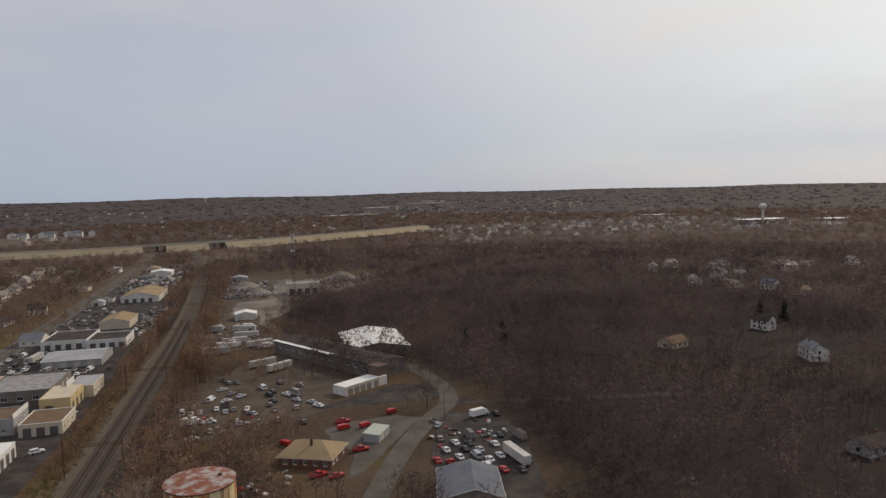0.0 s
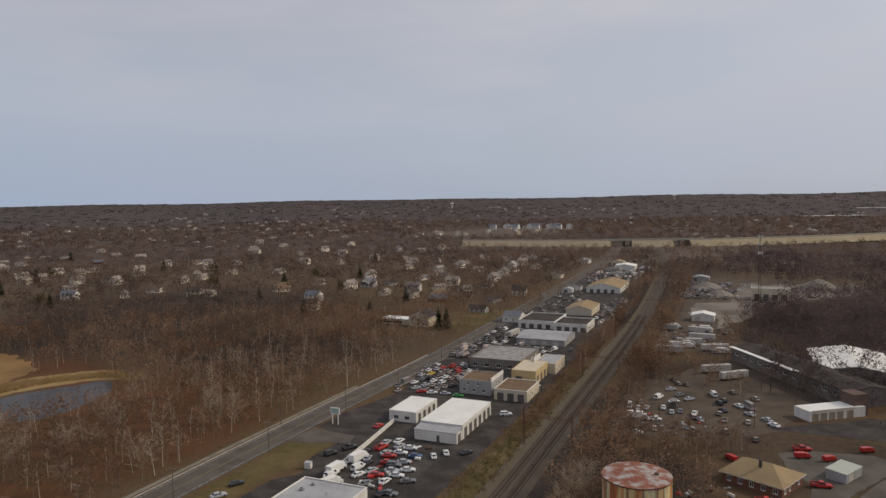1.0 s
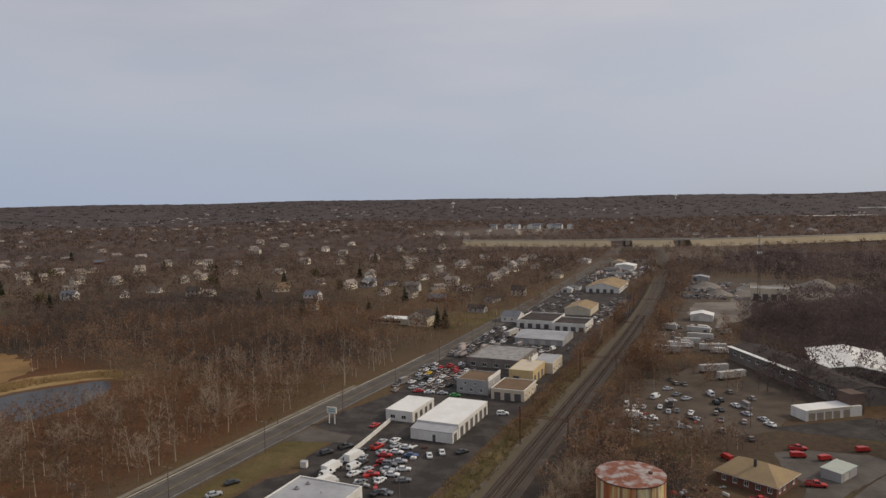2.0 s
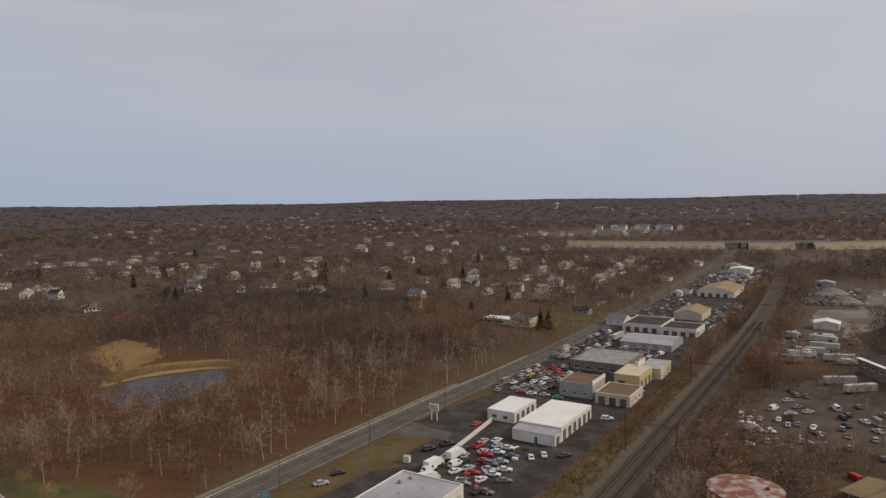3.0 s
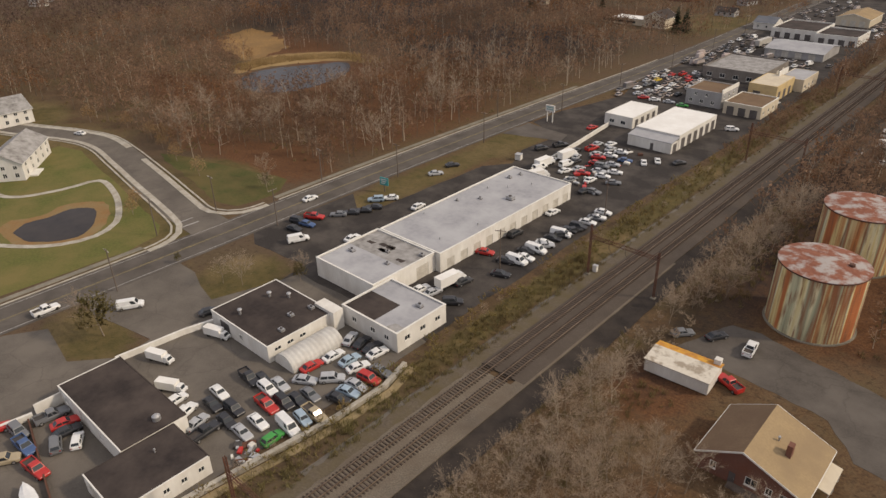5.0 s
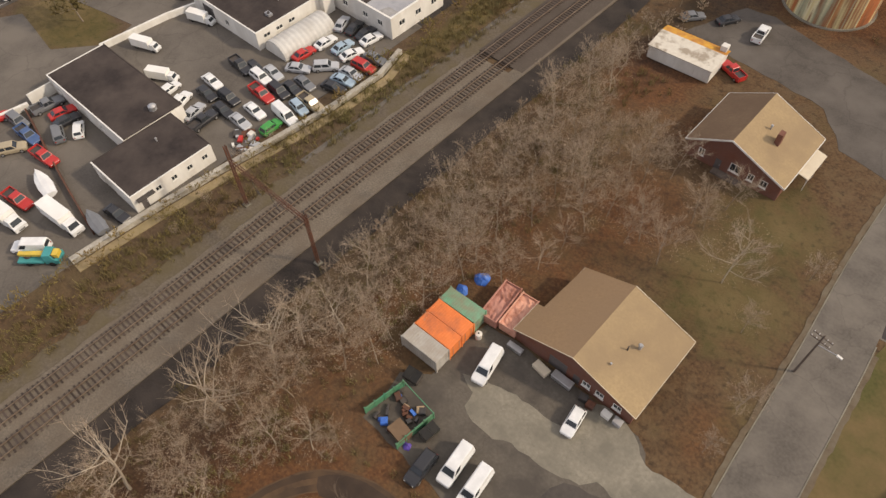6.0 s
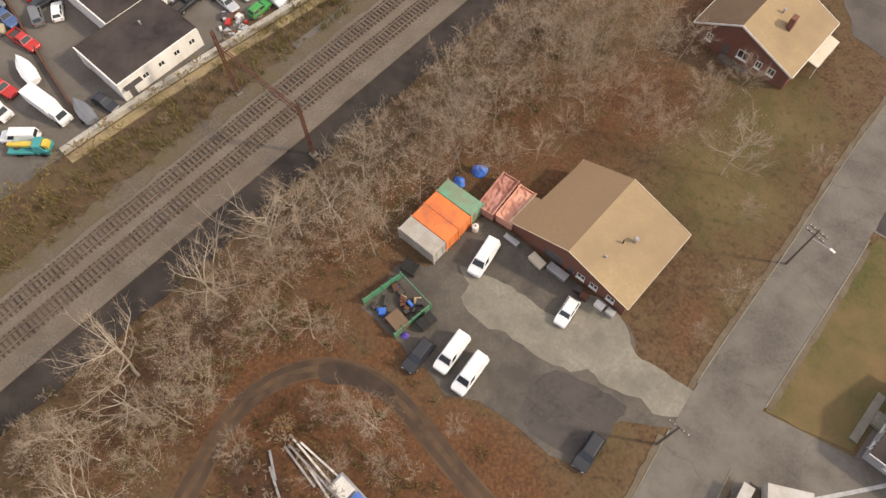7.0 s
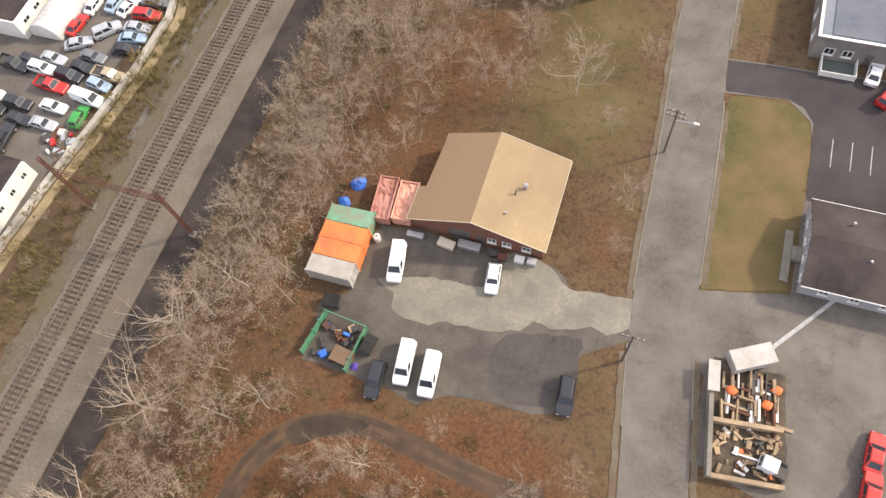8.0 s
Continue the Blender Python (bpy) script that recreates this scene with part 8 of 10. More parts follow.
part("deck", Geo().box(-3.4, 3.4, -1.2, 1.2, 0.6, 0.75), ALU, tr)
part("load_box", Geo().box(-2.6, 0.4, -1.0, 1.0, 0.75, 1.7), BLUE_TARP, tr, "blue-wrapped load")
part("load_rack", Geo().box(0.8, 3.0, -0.9, 0.9, 0.75, 1.3), WHITE_WALL, tr)
for x in (-0.6, 0.6):
    for y in (-1.1, 1.1):
        part("wheel", Geo().loft([[(x + 0.36 * math.cos(a * math.tau / 12), y + d, 0.38 + 0.36 * math.sin(a * math.tau / 12)) for a in range(12)] for d in (-0.12, 0.12)]), RUBBER, tr)

# ---- along the railway wall: wall, boats, trucks
wl_line = [(-79.8, 4.0), (-79.6, 8.4), (-78.9, 20), (-77.9, 30), (-76.6, 40), (-75.3, 51.7), (-75.1, 63), (-77.0, 70)]
ribbon("retaining_wall", wl_line, 0.9, 0.9, KERB, "pale stained concrete wall above the railway bank", 1.1)
ribbon("bank_path", offset_line(wl_line, 1.6), 1.6, 0.12, mat("bank_sand", (0.36, 0.28, 0.17), (0.28, 0.21, 0.12), 1.5, 0.3, (0.24, 0.19, 0.10), 0.95, 0.5), "sandy top of the railway bank", 0.2)


def boat(x, y, rz, L, W, m, label):
    b = thing("boat", x, y, rz, label, "boat", "boats in the yard")
    rings = []
    for t, wf, z0 in ((0.0, 0.8, 0.75), (0.35, 1.0, 0.6), (0.65, 0.86, 0.62), (0.88, 0.45, 0.8), (1.0, 0.04, 1.05)):
        u, w = -L / 2 + L * t, W / 2 * wf
        rings.append([(u, -w * 0.3, z0), (u, -w, 1.25), (u, -w * 0.96, 1.5), (u, -w * 0.35, 1.72), (u, w * 0.35, 1.72), (u, w * 0.96, 1.5), (u, w, 1.25), (u, w * 0.3, z0)])
    part("hull", Geo().loft(rings), m, b)
    part("cradle", Geo().box(-L * 0.35, L * 0.2, -0.5, 0.5, 0.3, 0.62), DARK_STEEL, b)
    for s in (-0.8, 0.8):
        part("wheel", Geo().loft([[(-0.6 + 0.3 * math.cos(a * math.tau / 12), s + d, 0.32 + 0.3 * math.sin(a * math.tau / 12)) for a in range(12)] for d in (-0.1, 0.1)]), RUBBER, b)
    return b


boat(-96.2, 9.0, 172, 6.6, 2.5, PAINTS["white"], "white covered boat on a trailer")
boat(-82.9, 10.3, 175, 5.6, 2.3, PAINTS["grey"], "grey covered boat on a trailer")


def box_truck(x, y, rz, cab, body, label, L=7.5, H=3.1, name="box_truck"):
    t = thing(name, x, y, rz, label, "truck", "trucks")
    part("chassis", Geo().box(-L / 2, L / 2, -0.5, 0.5, 0.55, 0.8), DARK_STEEL, t)
    part("cargo_box", Geo().box(-L / 2, L / 2 - 2.2, -1.15, 1.15, 0.8, H), body, t)
    part("cab", Geo().loft([[(L / 2 - 2.05, -w, z), (x1, -w, z), (x1, w, z), (L / 2 - 2.05, w, z)] for w, x1, z in ((1.0, L / 2, 0.5), (1.05, L / 2, 1.3), (1.0, L / 2 - 0.5, 1.45), (0.9, L / 2 - 0.9, 2.3))]), cab, t)
    part("windscreen", Geo().loft([[(L / 2 - 0.46, -0.8, 1.5), (L / 2 - 0.46, 0.8, 1.5), (L / 2 - 0.82, 0.75, 2.2), (L / 2 - 0.82, -0.75, 2.2)], [(L / 2 - 0.42, -0.8, 1.5), (L / 2 - 0.42, 0.8, 1.5), (L / 2 - 0.78, 0.75, 2.2), (L / 2 - 0.78, -0.75, 2.2)]]), GLASS, t)
    for u in (L / 2 - 1.1, -L / 2 + 1.4):
        for s in (-0.95, 0.95):
            part("wheel", Geo().loft([[(u + 0.46 * math.cos(a * math.tau / 12), s + d, 0.47 + 0.46 * math.sin(a * math.tau / 12)) for a in range(12)] for d in (-0.15, 0.15)]), RUBBER, t)
    return t


W_, G_ = PAINTS["white"], ROOF_WHITE
BT = box_truck(-87.4, 7.2, 6, W_, ROOF_WHITE, "white box truck, dirt-stained", 8.0)
for x, y, rz in ((-94.6, 1.6, 8), (-90.4, 98.2, 84), (-116.4, 172.8, 85), (-114.6, 183.4, 82), (-28, 391, 20), (-10, 383, 10), (-40, 449, 8), (-21, 447, -6), (-36.8, 257.5, 4), (-112.0, 162.6, 70), (67.5, 234.6, 20), (-124.0, 347.8, 80), (-28, 398, 10), (-34, 392, 12)):
    put(BT, x, y, rz)
for x, y, rz in ((-112.9, 51.4, 18), (-114.2, 39.6, 20), (-104.2, 36.6, 28)):
    put(BT, x, y, rz, 0, 0.72)
crane = box_truck(-83.4, 1.4, 42, TEAL_SIGN, TEAL_SIGN, "teal lift truck with a folded yellow boom", 6.0, 1.15, "lift_truck")
part("boom", Geo().loft([[(-2.9, -0.3, z), (2.2, -0.45, z), (2.2, 0.45, z), (-2.9, 0.3, z)] for z in (1.5, 1.95)]), YELLOW_PAINT, crane, "folded yellow boom")
part("turntable", Geo().cyl(-1.8, 0, 1.15, 1.5, 0.6, 0.5, 12), DARK_STEEL, crane)
part("basket", Geo().box(2.25, 3.1, -0.6, 0.6, 1.45, 2.2), YELLOW_PAINT, crane)
RT = box_truck(17.0, 236.0, 20, PAINTS["red"], PAINTS["red"], "red works truck with a box body", 6.5, 2.6, "works_truck")
for x, y, rz in ((24.6, 236.4, 40), (-3.8, 226.4, 130), (36.6, 248.8, 30)):
    put(RT, x, y, rz, 0, 0.7)
RT.scale = (0.75, 0.75, 0.75)
TL = thing("semi_trailer", 66.0, 190.4, 98, "long white semi-trailer parked in the lot", "trailer", "semi-trailers")
part("box", Geo().box(-7, 7, -1.25, 1.25, 1.1, 3.9), mat("trailer_sheet", (0.5, 0.49, 0.46), (0.43, 0.42, 0.4), 0.8, 0.2, (0.36, 0.33, 0.29), 0.6, 0.05, vary=0.25), TL)
part("bogie", Geo().box(-6.4, -3.6, -1.1, 1.1, 0.5, 1.1), DARK_STEEL, TL)
for u in (-5.8, -4.5):
    for s in (-1.05, 1.05):
        part("wheel", Geo().loft([[(u + 0.5 * math.cos(a * math.tau / 12), s + d, 0.52 + 0.5 * math.sin(a * math.tau / 12)) for a in range(12)] for d in (-0.15, 0.15)]), RUBBER, TL)
part("landing_leg", Geo().box(4.0, 4.2, -0.8, 0.8, 0.03, 1.1), DARK_STEEL, TL)
for x, y, rz in ((-44, 440, -6), (-24, 436, -14), (-14, 388, 20), (-36, 376, 4), (-12, 340, 30), (-4, 330, 40), (-128, 392, 84), (-28, 400, 10), (-22, 416, -4), (-104, 730, 84), (-98, 742, 84), (-110, 752, 84), (-120, 728, 4), (-134, 772, 6)):
    put(TL, x, y, rz)
# row of white vans' fence on the dismantler's yard, low walls by the lots
ribbon("yard_fence", [(-116.5, 165.5), (-119.0, 196), (-121.8, 222)], 0.3, 1.6, WHITE_WALL, "pale board fence of the dismantler's yard", 1.7)
ribbon("low_wall", [(-120.4, 33.6), (-119.0, 47.5), (-117.4, 54)], 0.5, 1.3, WHITE_WALL, "low white wall of the car yard", 1.4)
ribbon("low_wall", [(-117.6, 6), (-115.8, 16.6)], 0.6, 1.2, WHITE_WALL, "low white wall of the car yard", 1.3)
ribbon("yard_fence", [(-115, 15.6), (-95, 11.4), (-82, 9.0)], 0.25, 1.0, RUST_STEEL, "rusty low fence between the yards", 1.1)
sg = thing("roadside_sign", -141.0, 125.2, 10, "teal roadside sign on a post", "sign")
part("post", Geo().box(-0.12, 0.12, -0.12, 0.12, -0.1, 2.4), WOOD_POLE, sg)
part("board", Geo().box(-1.5, 1.5, -0.12, 0.12, 2.2, 4.6), TEAL_SIGN, sg)
for k in range(3):
    part("lettering_bar", Geo().box(-1.1, 1.1 - 0.3 * k, -0.14, -0.12, 3.9 - 0.6 * k, 4.15 - 0.6 * k), WHITE_WALL, sg)
sg2 = thing("roadside_sign", -141.5, 212, 0, "tall pale roadside sign on two posts", "sign")
for x in (-1.2, 1.2):
    part("post", Geo().box(x - 0.15, x + 0.15, -0.15, 0.15, -0.1, 5.2), WHITE_WALL, sg2)
part("board", Geo().box(-2.0, 2.0, -0.2, 0.2, 4.0, 6.4), WHITE_WALL, sg2)
for k in range(2):
    part("lettering_bar", Geo().box(-1.5, 1.5, -0.23, -0.2, 5.5 - 0.8 * k, 5.8 - 0.8 * k), TEAL_SIGN, sg2)
wb = thing("utility_cabinet", -126.4, 172.2, 10, "white utility cabinet on the grass", "cabinet")
part("body", Geo().box(-1.0, 1.0, -0.8, 0.8, 0.1, 2.0), WHITE_WALL, wb)
part("roof", slab([(-1.1, -0.9, 2.0), (1.1, -0.9, 2.0), (1.1, 0.9, 2.15), (-1.1, 0.9, 2.15)], 0.1), ROOF_GREY, wb)
# stacked scrap by the dismantlers
rng = random.Random(17)
for k in range(120):
    zone = ((-80.2, 36.4, 2.5, 2.0), (-104, 190, 10, 14), (-100, 168, 9, 5), (56, 214, 12, 6), (62, 222, 10, 8), (-20, 258, 16, 8), (-10, 196, 8, 8))[k % 7]
    x, y = zone[0] + rng.uniform(-1, 1) * zone[2], zone[1] + rng.uniform(-1, 1) * zone[3]
    a, b, h = rng.uniform(0.3, 1.1), rng.uniform(0.2, 0.7), rng.uniform(0.25, 0.9)
    g = Geo().loft([[(sx * a * s, sy * b * s, z) for sx, sy in ((-1, -1), (1, -1), (1, 1), (-1, 1))] for s, z in ((0.92, 0.02), (1, 0.15), (1, h * 0.8), (0.8, h))])
    o = solid("scrap_part", g, (ALU, RUST_STEEL, DARK_STEEL, WHITE_WALL, PAINTS["silver"], PAINTS["red"])[k % 6], "scrap car part lying on the yard", "scrap", "scrap parts on the yards")
    o.location, o.rotation_euler = (x, y, 0.03), (0, 0, rng.uniform(0, 3))
# ---- trees
class Wood:
    """Triangles of wood (tubes) and of twigs (slivers)."""

    def __init__(self, seed):
        self.r = random.Random(seed)
        self.v, self.t, self.tv, self.tt = [], [], [], []

    def limb(self, pts, r0, r1, n):
        k0 = len(self.v)
        m = len(pts)
        for i, p in enumerate(pts):
            d = (pts[min(i + 1, m - 1)] - pts[max(i - 1, 0)]).normalized()
            u = d.orthogonal().normalized()
            w = d.cross(u)
            q = r0 + (r1 - r0) * i / (m - 1)
            for a in range(n):
                self.v.append(tuple(p + q * (u * math.cos(a * math.tau / n) + w * math.sin(a * math.tau / n))))
        for i in range(m - 1):
            for a in range(n):
                b, c, d2, e = k0 + i * n + a, k0 + i * n + (a + 1) % n, k0 + (i + 1) * n + (a + 1) % n, k0 + (i + 1) * n + a
                self.t += [(b, c, d2), (b, d2, e)]

    def twig(self, p, q, w):
        k = len(self.tv)
        d = (q - p)
        s = d.orthogonal().normalized()
        s.rotate(Matrix.Rotation(self.r.uniform(0, 3.14), 3, d.normalized()))
        self.tv += [tuple(p - s * w), tuple(p + s * w), tuple(q)]
        self.tt.append((k, k + 1, k + 2))

    def dome(self, h, spread, blades, size):
        """A loose dome of small twig sprays."""
        r = self.r
        for k in range(blades):
            a, up = k * 2.4 + r.uniform(-0.5, 0.5), r.uniform(-0.35, 1.0)
            flat = math.sqrt(max(0.0, 1 - up * up))
            out = Vector((math.cos(a) * flat, math.sin(a) * flat, up))
            p = Vector((0, 0, h * 0.52)) + Vector((out.x * spread, out.y * spread, out.z * h * 0.46)) * r.uniform(0.55, 1.1)
            n = (out + Vector((r.uniform(-1, 1), r.uniform(-1, 1), r.uniform(-1, 1))) * 0.8).normalized()
            u = n.orthogonal().normalized()
            u.rotate(Matrix.Rotation(r.uniform(0, 6.28), 3, n))
            v, q, i = n.cross(u), size * r.uniform(0.55, 1.35), len(self.tv)
            self.tv += [tuple(p - u * q), tuple(p + u * q * 0.8 + v * q * 0.55), tuple(p + u * q * 0.5 - v * q * 0.6)]
            self.tt.append((i, i + 1, i + 2))

    def bend(self, p, d, length, steps, wild, up):
        pts = [p.copy()]
        for _ in range(steps):
            d = (d + Vector((self.r.uniform(-wild, wild), self.r.uniform(-wild, wild), self.r.uniform(-wild, wild) + up))).normalized()
            p = p + d * (length / steps)
            pts.append(p.copy())
        return pts, d


def bare_tree(seed, h, spread, limbs=9, subs=4, twigs=5, twig_w=0.03, thick=0.17, lean=0.12, sides=5, light=False):
    w = Wood(seed)
    r = w.r
    trunk, _ = w.bend(Vector((0, 0, -0.2)), Vector((r.uniform(-lean, lean), r.uniform(-lean, lean), 1)), h * 0.8, 3 if light else 6, 0.1, 0.06)
    w.limb(trunk, thick, thick * 0.25, sides)
    for k in range(limbs):
        f = 0.28 + 0.68 * (k + r.random()) / limbs
        i = f * (len(trunk) - 1)
        p = trunk[int(i)].lerp(trunk[min(int(i) + 1, len(trunk) - 1)], i - int(i))
        a = k * 2.4 + r.uniform(-0.4, 0.4)
        el = r.uniform(0.35, 0.9)
        L = spread * r.uniform(0.7, 1.15) * (1.15 - 0.55 * f)
        pts, d = w.bend(p, Vector((math.cos(a) * math.cos(el), math.sin(a) * math.cos(el), math.sin(el))), L, 2 if light else 4, 0.22, 0.06)
        w.limb([pts[0], pts[-1]] if light else pts, thick * (0.55 - 0.25 * f), thick * 0.1, 3 if sides < 5 else 4)
        for j in range(subs):
            g = 0.3 + 0.7 * (j + r.random()) / subs
            ii = g * (len(pts) - 1)
            q = pts[int(ii)].lerp(pts[min(int(ii) + 1, len(pts) - 1)], ii - int(ii))
            dd = (d + Vector((r.uniform(-0.9, 0.9), r.uniform(-0.9, 0.9), r.uniform(-0.3, 0.8)))).normalized()
            sp, d3 = w.bend(q, dd, L * r.uniform(0.3, 0.55), 2, 0.25, 0.05)
            if light:
                w.twig(sp[0], sp[2], 0.05)
            else:
                w.limb(sp, thick * 0.14, thick * 0.05, 3)
            for _ in range(twigs):
                s0 = sp[1].lerp(sp[2], r.random()) if r.random() < 0.7 else sp[0].lerp(sp[1], r.random())
                dd2 = (d3 + Vector((r.uniform(-1, 1), r.uniform(-1, 1), r.uniform(-0.5, 0.8)))).normalized()
                w.twig(s0, s0 + dd2 * L * r.uniform(0.18, 0.4), twig_w)
    return w


def far_tree(seed, h, spread, blades, size):
    """A bare crown seen from far: a thin trunk under a loose dome of twig sprays."""
    w = Wood(seed)
    r = w.r
    w.limb([Vector((0, 0, -0.3)), Vector((r.uniform(-0.4, 0.4), r.uniform(-0.4, 0.4), h * 0.7))], 0.2, 0.08, 3)
    w.dome(h, spread, blades, size)
    return w


def conifer(seed, h, spread, blades=150):
    w = Wood(seed)
    r = w.r
    w.limb([Vector((0, 0, -0.2)), Vector((0, 0, h * 0.95))], 0.2, 0.04, 5)
    for k in range(blades):
        f = (k + r.random()) / blades
        a = k * 2.399
        R = spread * (1 - f) ** 0.8 * r.uniform(0.75, 1.1) + 0.15
        p = Vector((0.1 * math.cos(a), 0.1 * math.sin(a), h * (0.08 + 0.9 * f)))
        w.twig(p, p + Vector((math.cos(a) * R, math.sin(a) * R, -R * 0.25 + r.uniform(-0.2, 0.4))), 0.42 * (1.1 - f))
    return w


def single(name, w, bark, twig_m, label, category, crown_label, group=""):
    t = thing(name, 0, 0, 0, label, category, group)
    part("trunk", arrays_mesh("trunk", w.v, w.t, bark), None, t)
    part("crown", arrays_mesh("crown", w.tv, w.tt, twig_m), None, t, crown_label)
    return t


def spread_stuff(name, protos, places, bark, twig_m, label, seed):
    """Many trees joined into two meshes: wood and twigs."""
    rng = np.random.RandomState(seed)
    for key, material in (("wood", bark), ("twig", twig_m)):
        vs, ts, k = [], [], 0
        st = rng.get_state()
        for x, y, z, s, kind in places:
            a = rng.uniform(0, 6.283)
            w = protos[kind % len(protos)]
            v = np.asarray(w.v if key == "wood" else w.tv, np.float32)
            t = np.asarray(w.t if key == "wood" else w.tt, np.int32)
            if len(v) == 0:
                continue
            c, q = math.cos(a) * s, math.sin(a) * s
            vs.append(np.stack([v[:, 0] * c - v[:, 1] * q + x, v[:, 0] * q + v[:, 1] * c + y, v[:, 2] * s + z], 1))
            ts.append(t + k)
            k += len(v)
        rng.set_state(st)
        if vs:
            ob = new(name, arrays_mesh(name, np.concatenate(vs), np.concatenate(ts), material))
            tagged(ob, label + (" - trunks and limbs" if key == "wood" else " - twigs"), "trees", "", "stuff")


# open ground where no tree stands: boxes (x0, x1, y0, y1)
CLEAR = [(-164, -79, -200, 660), (-150, -86, 660, 700), (-150, -98, 700, 860), (-79, -69.5, -200, 330), (-192, -170, 686, 708), (-194, -174, 846, 872), (-48, -28, 702, 722), (-70, -52, -200, 440), (-33, 16, 14, 38), (-26, -3, 34, 54), (-28, -5, 78, 99), (-46, -26, 96, 112), (-42, 6, 104, 128), (-36, -14, 124, 182), (3, 15, -50, 100), (14, 112, -45, 98),
         (-8, 32, 186, 250), (30, 80, 152, 246), (6, 26, 170, 200), (14, 54, 258, 300), (-48, 20, 236, 312), (-34, 6, 300, 375), (-44, 2, 380, 470), (-44, 4, 470, 560), (-44, 24, 560, 735), (24, 92, 640, 700), (56, 72, 244, 284),
         (-232, -160, 28, 100), (-300, -228, 36, 100), (-328, -296, 58, 100), (-205, -160, 98, 122), (-246, -184, 400, 436), (10, 20, 100, 172), (-12, 6, 54, 78)]
DISCS = [(-277, 197, 34), (-300, 216, 26), (-360, 228, 24), (-335, 212, 14), (-560, 336, 26), (197, 311, 12), (271, 333, 16), (245, 266, 12), (387, 433, 14), (174, 164, 12), (-4, 62, 9)]
HOMES = []


def clear_of(x, y, gap=0.0):
    for a, b, c, d in CLEAR:
        if a - gap < x < b + gap and c - gap < y < d + gap:
            return False
    for cx, cy, r in DISCS:
        if (x - cx) ** 2 + (y - cy) ** 2 < (r + gap) ** 2:
            return False
    return True


def on_highway(x, y):
    return any(abs(x - hx) < 14 and abs(y - hy) < 34 for hx, hy in hwy_line)


def rail_xs(y):
    return np.array([rail_x(v) for v in np.atleast_1d(y)])


def road_xs(y):
    return np.interp(y, [p[1] for p in main_mid], [p[0] for p in main_mid])


# ---- houses of the suburbs
def far_house(kind):
    wall_m, roof_m, L, W, h, hr, words = kind
    b = thing("house", 0, 0, 0, words, "house", "suburban houses")
    x0, y0 = L / 2, W / 2
    part("wall", Geo().loft([[(x, -y0, -1), (x, y0, -1), (x, y0, h), (x, 0, hr), (x, -y0, h)] for x in (-x0, x0)]), wall_m, b)
    o, s = 0.4, (hr - h) / y0
    g = slab([(-x0 - o, -y0 - o, h - o * s + 0.25), (x0 + o, -y0 - o, h - o * s + 0.25), (x0 + o, 0, hr + 0.25), (-x0 - o, 0, hr + 0.25)], 0.2)
    part("roof", g, roof_m, b)
    part("roof", slab([(-x0 - o, 0, hr + 0.25), (x0 + o, 0, hr + 0.25), (x0 + o, y0 + o, h - o * s + 0.25), (-x0 - o, y0 + o, h - o * s + 0.25)], 0.2), roof_m, b)
    part("chimney", Geo().box(x0 * 0.4, x0 * 0.4 + 0.8, 0.6, 1.3, h, hr + 1.0), BRICK, b)
    storeys = (1.0, 3.7) if h > 4.5 else (1.0,)
    for z in storeys:
        for u in (-x0 * 0.6, 0, x0 * 0.6):
            for s2 in (-1, 1):
                part("window", Geo().box(u - 0.6, u + 0.6, s2 * y0 - 0.06, s2 * y0 + 0.06, z, z + 1.4), GLASS, b)
        for s2 in (-1, 1):
            part("window", Geo().box(s2 * x0 - 0.06, s2 * x0 + 0.06, -0.6, 0.6, z, z + 1.4), GLASS, b)
    return b


SIDING = mat("siding_beige", (0.50, 0.44, 0.35), (0.45, 0.39, 0.31), 1.5, 0.3, (0.42, 0.37, 0.3), 0.85, 0.1)
HOUSE_KINDS = [(WHITE_WALL, ROOF_SLATE, 13, 9, 5.4, 8.4, "white two-storey house with a slate-grey roof"), (CREAM_WALL, ROOF_BROWN, 14, 9, 3.0, 5.6, "cream bungalow with a brown roof"), (SIDING, ROOF_DARK, 12, 9, 5.4, 8.6, "beige two-storey house with a dark roof"),
               (GREY_WALL, ROOF_DARK, 13, 8, 3.0, 5.2, "grey bungalow with a dark roof"), (WHITE_WALL, ROOF_DARK, 11, 8, 5.6, 8.6, "white narrow house with a dark roof"), (BRICK, ROOF_SLATE, 15, 9, 3.0, 5.6, "brick ranch house with a grey roof")]
MASTERS = []
for k in HOUSE_KINDS:
    MASTERS.append(far_house(k))
FIRST = [(-546, 419, 20), (-410, 542, 70), (-307, 440, 15), (-712, 294, 30), (-632, 337, 20), (-833, 691, 40)]
for m, (x, y, rz) in zip(MASTERS, FIRST):
    m.location, m.rotation_euler = (x, y, 0), (0, 0, radians(rz))
    HOMES.append((x, y))
hr_rng = random.Random(404)
SEEN = [(-333, 575, 10), (-318, 593, 80), (-221, 600, 0), (-967, 338, 20), (-787, 291, 100), (-744, 331, 50), (-619, 203, 20), (-653, 238, 120), (-453, 471, 30), (-333, 482, 0), (-396, 522, 60), (-334, 579, 80), (-837, 695, 20), (197.5, 311, 20), (271, 333, 110), (245, 266, 70), (387, 433, 30), (174, 164, 10), (-640, 215, 60), (-690, 262, 10), (-180, 470, 0), (-186, 520, 80), (-176, 560, 10)]
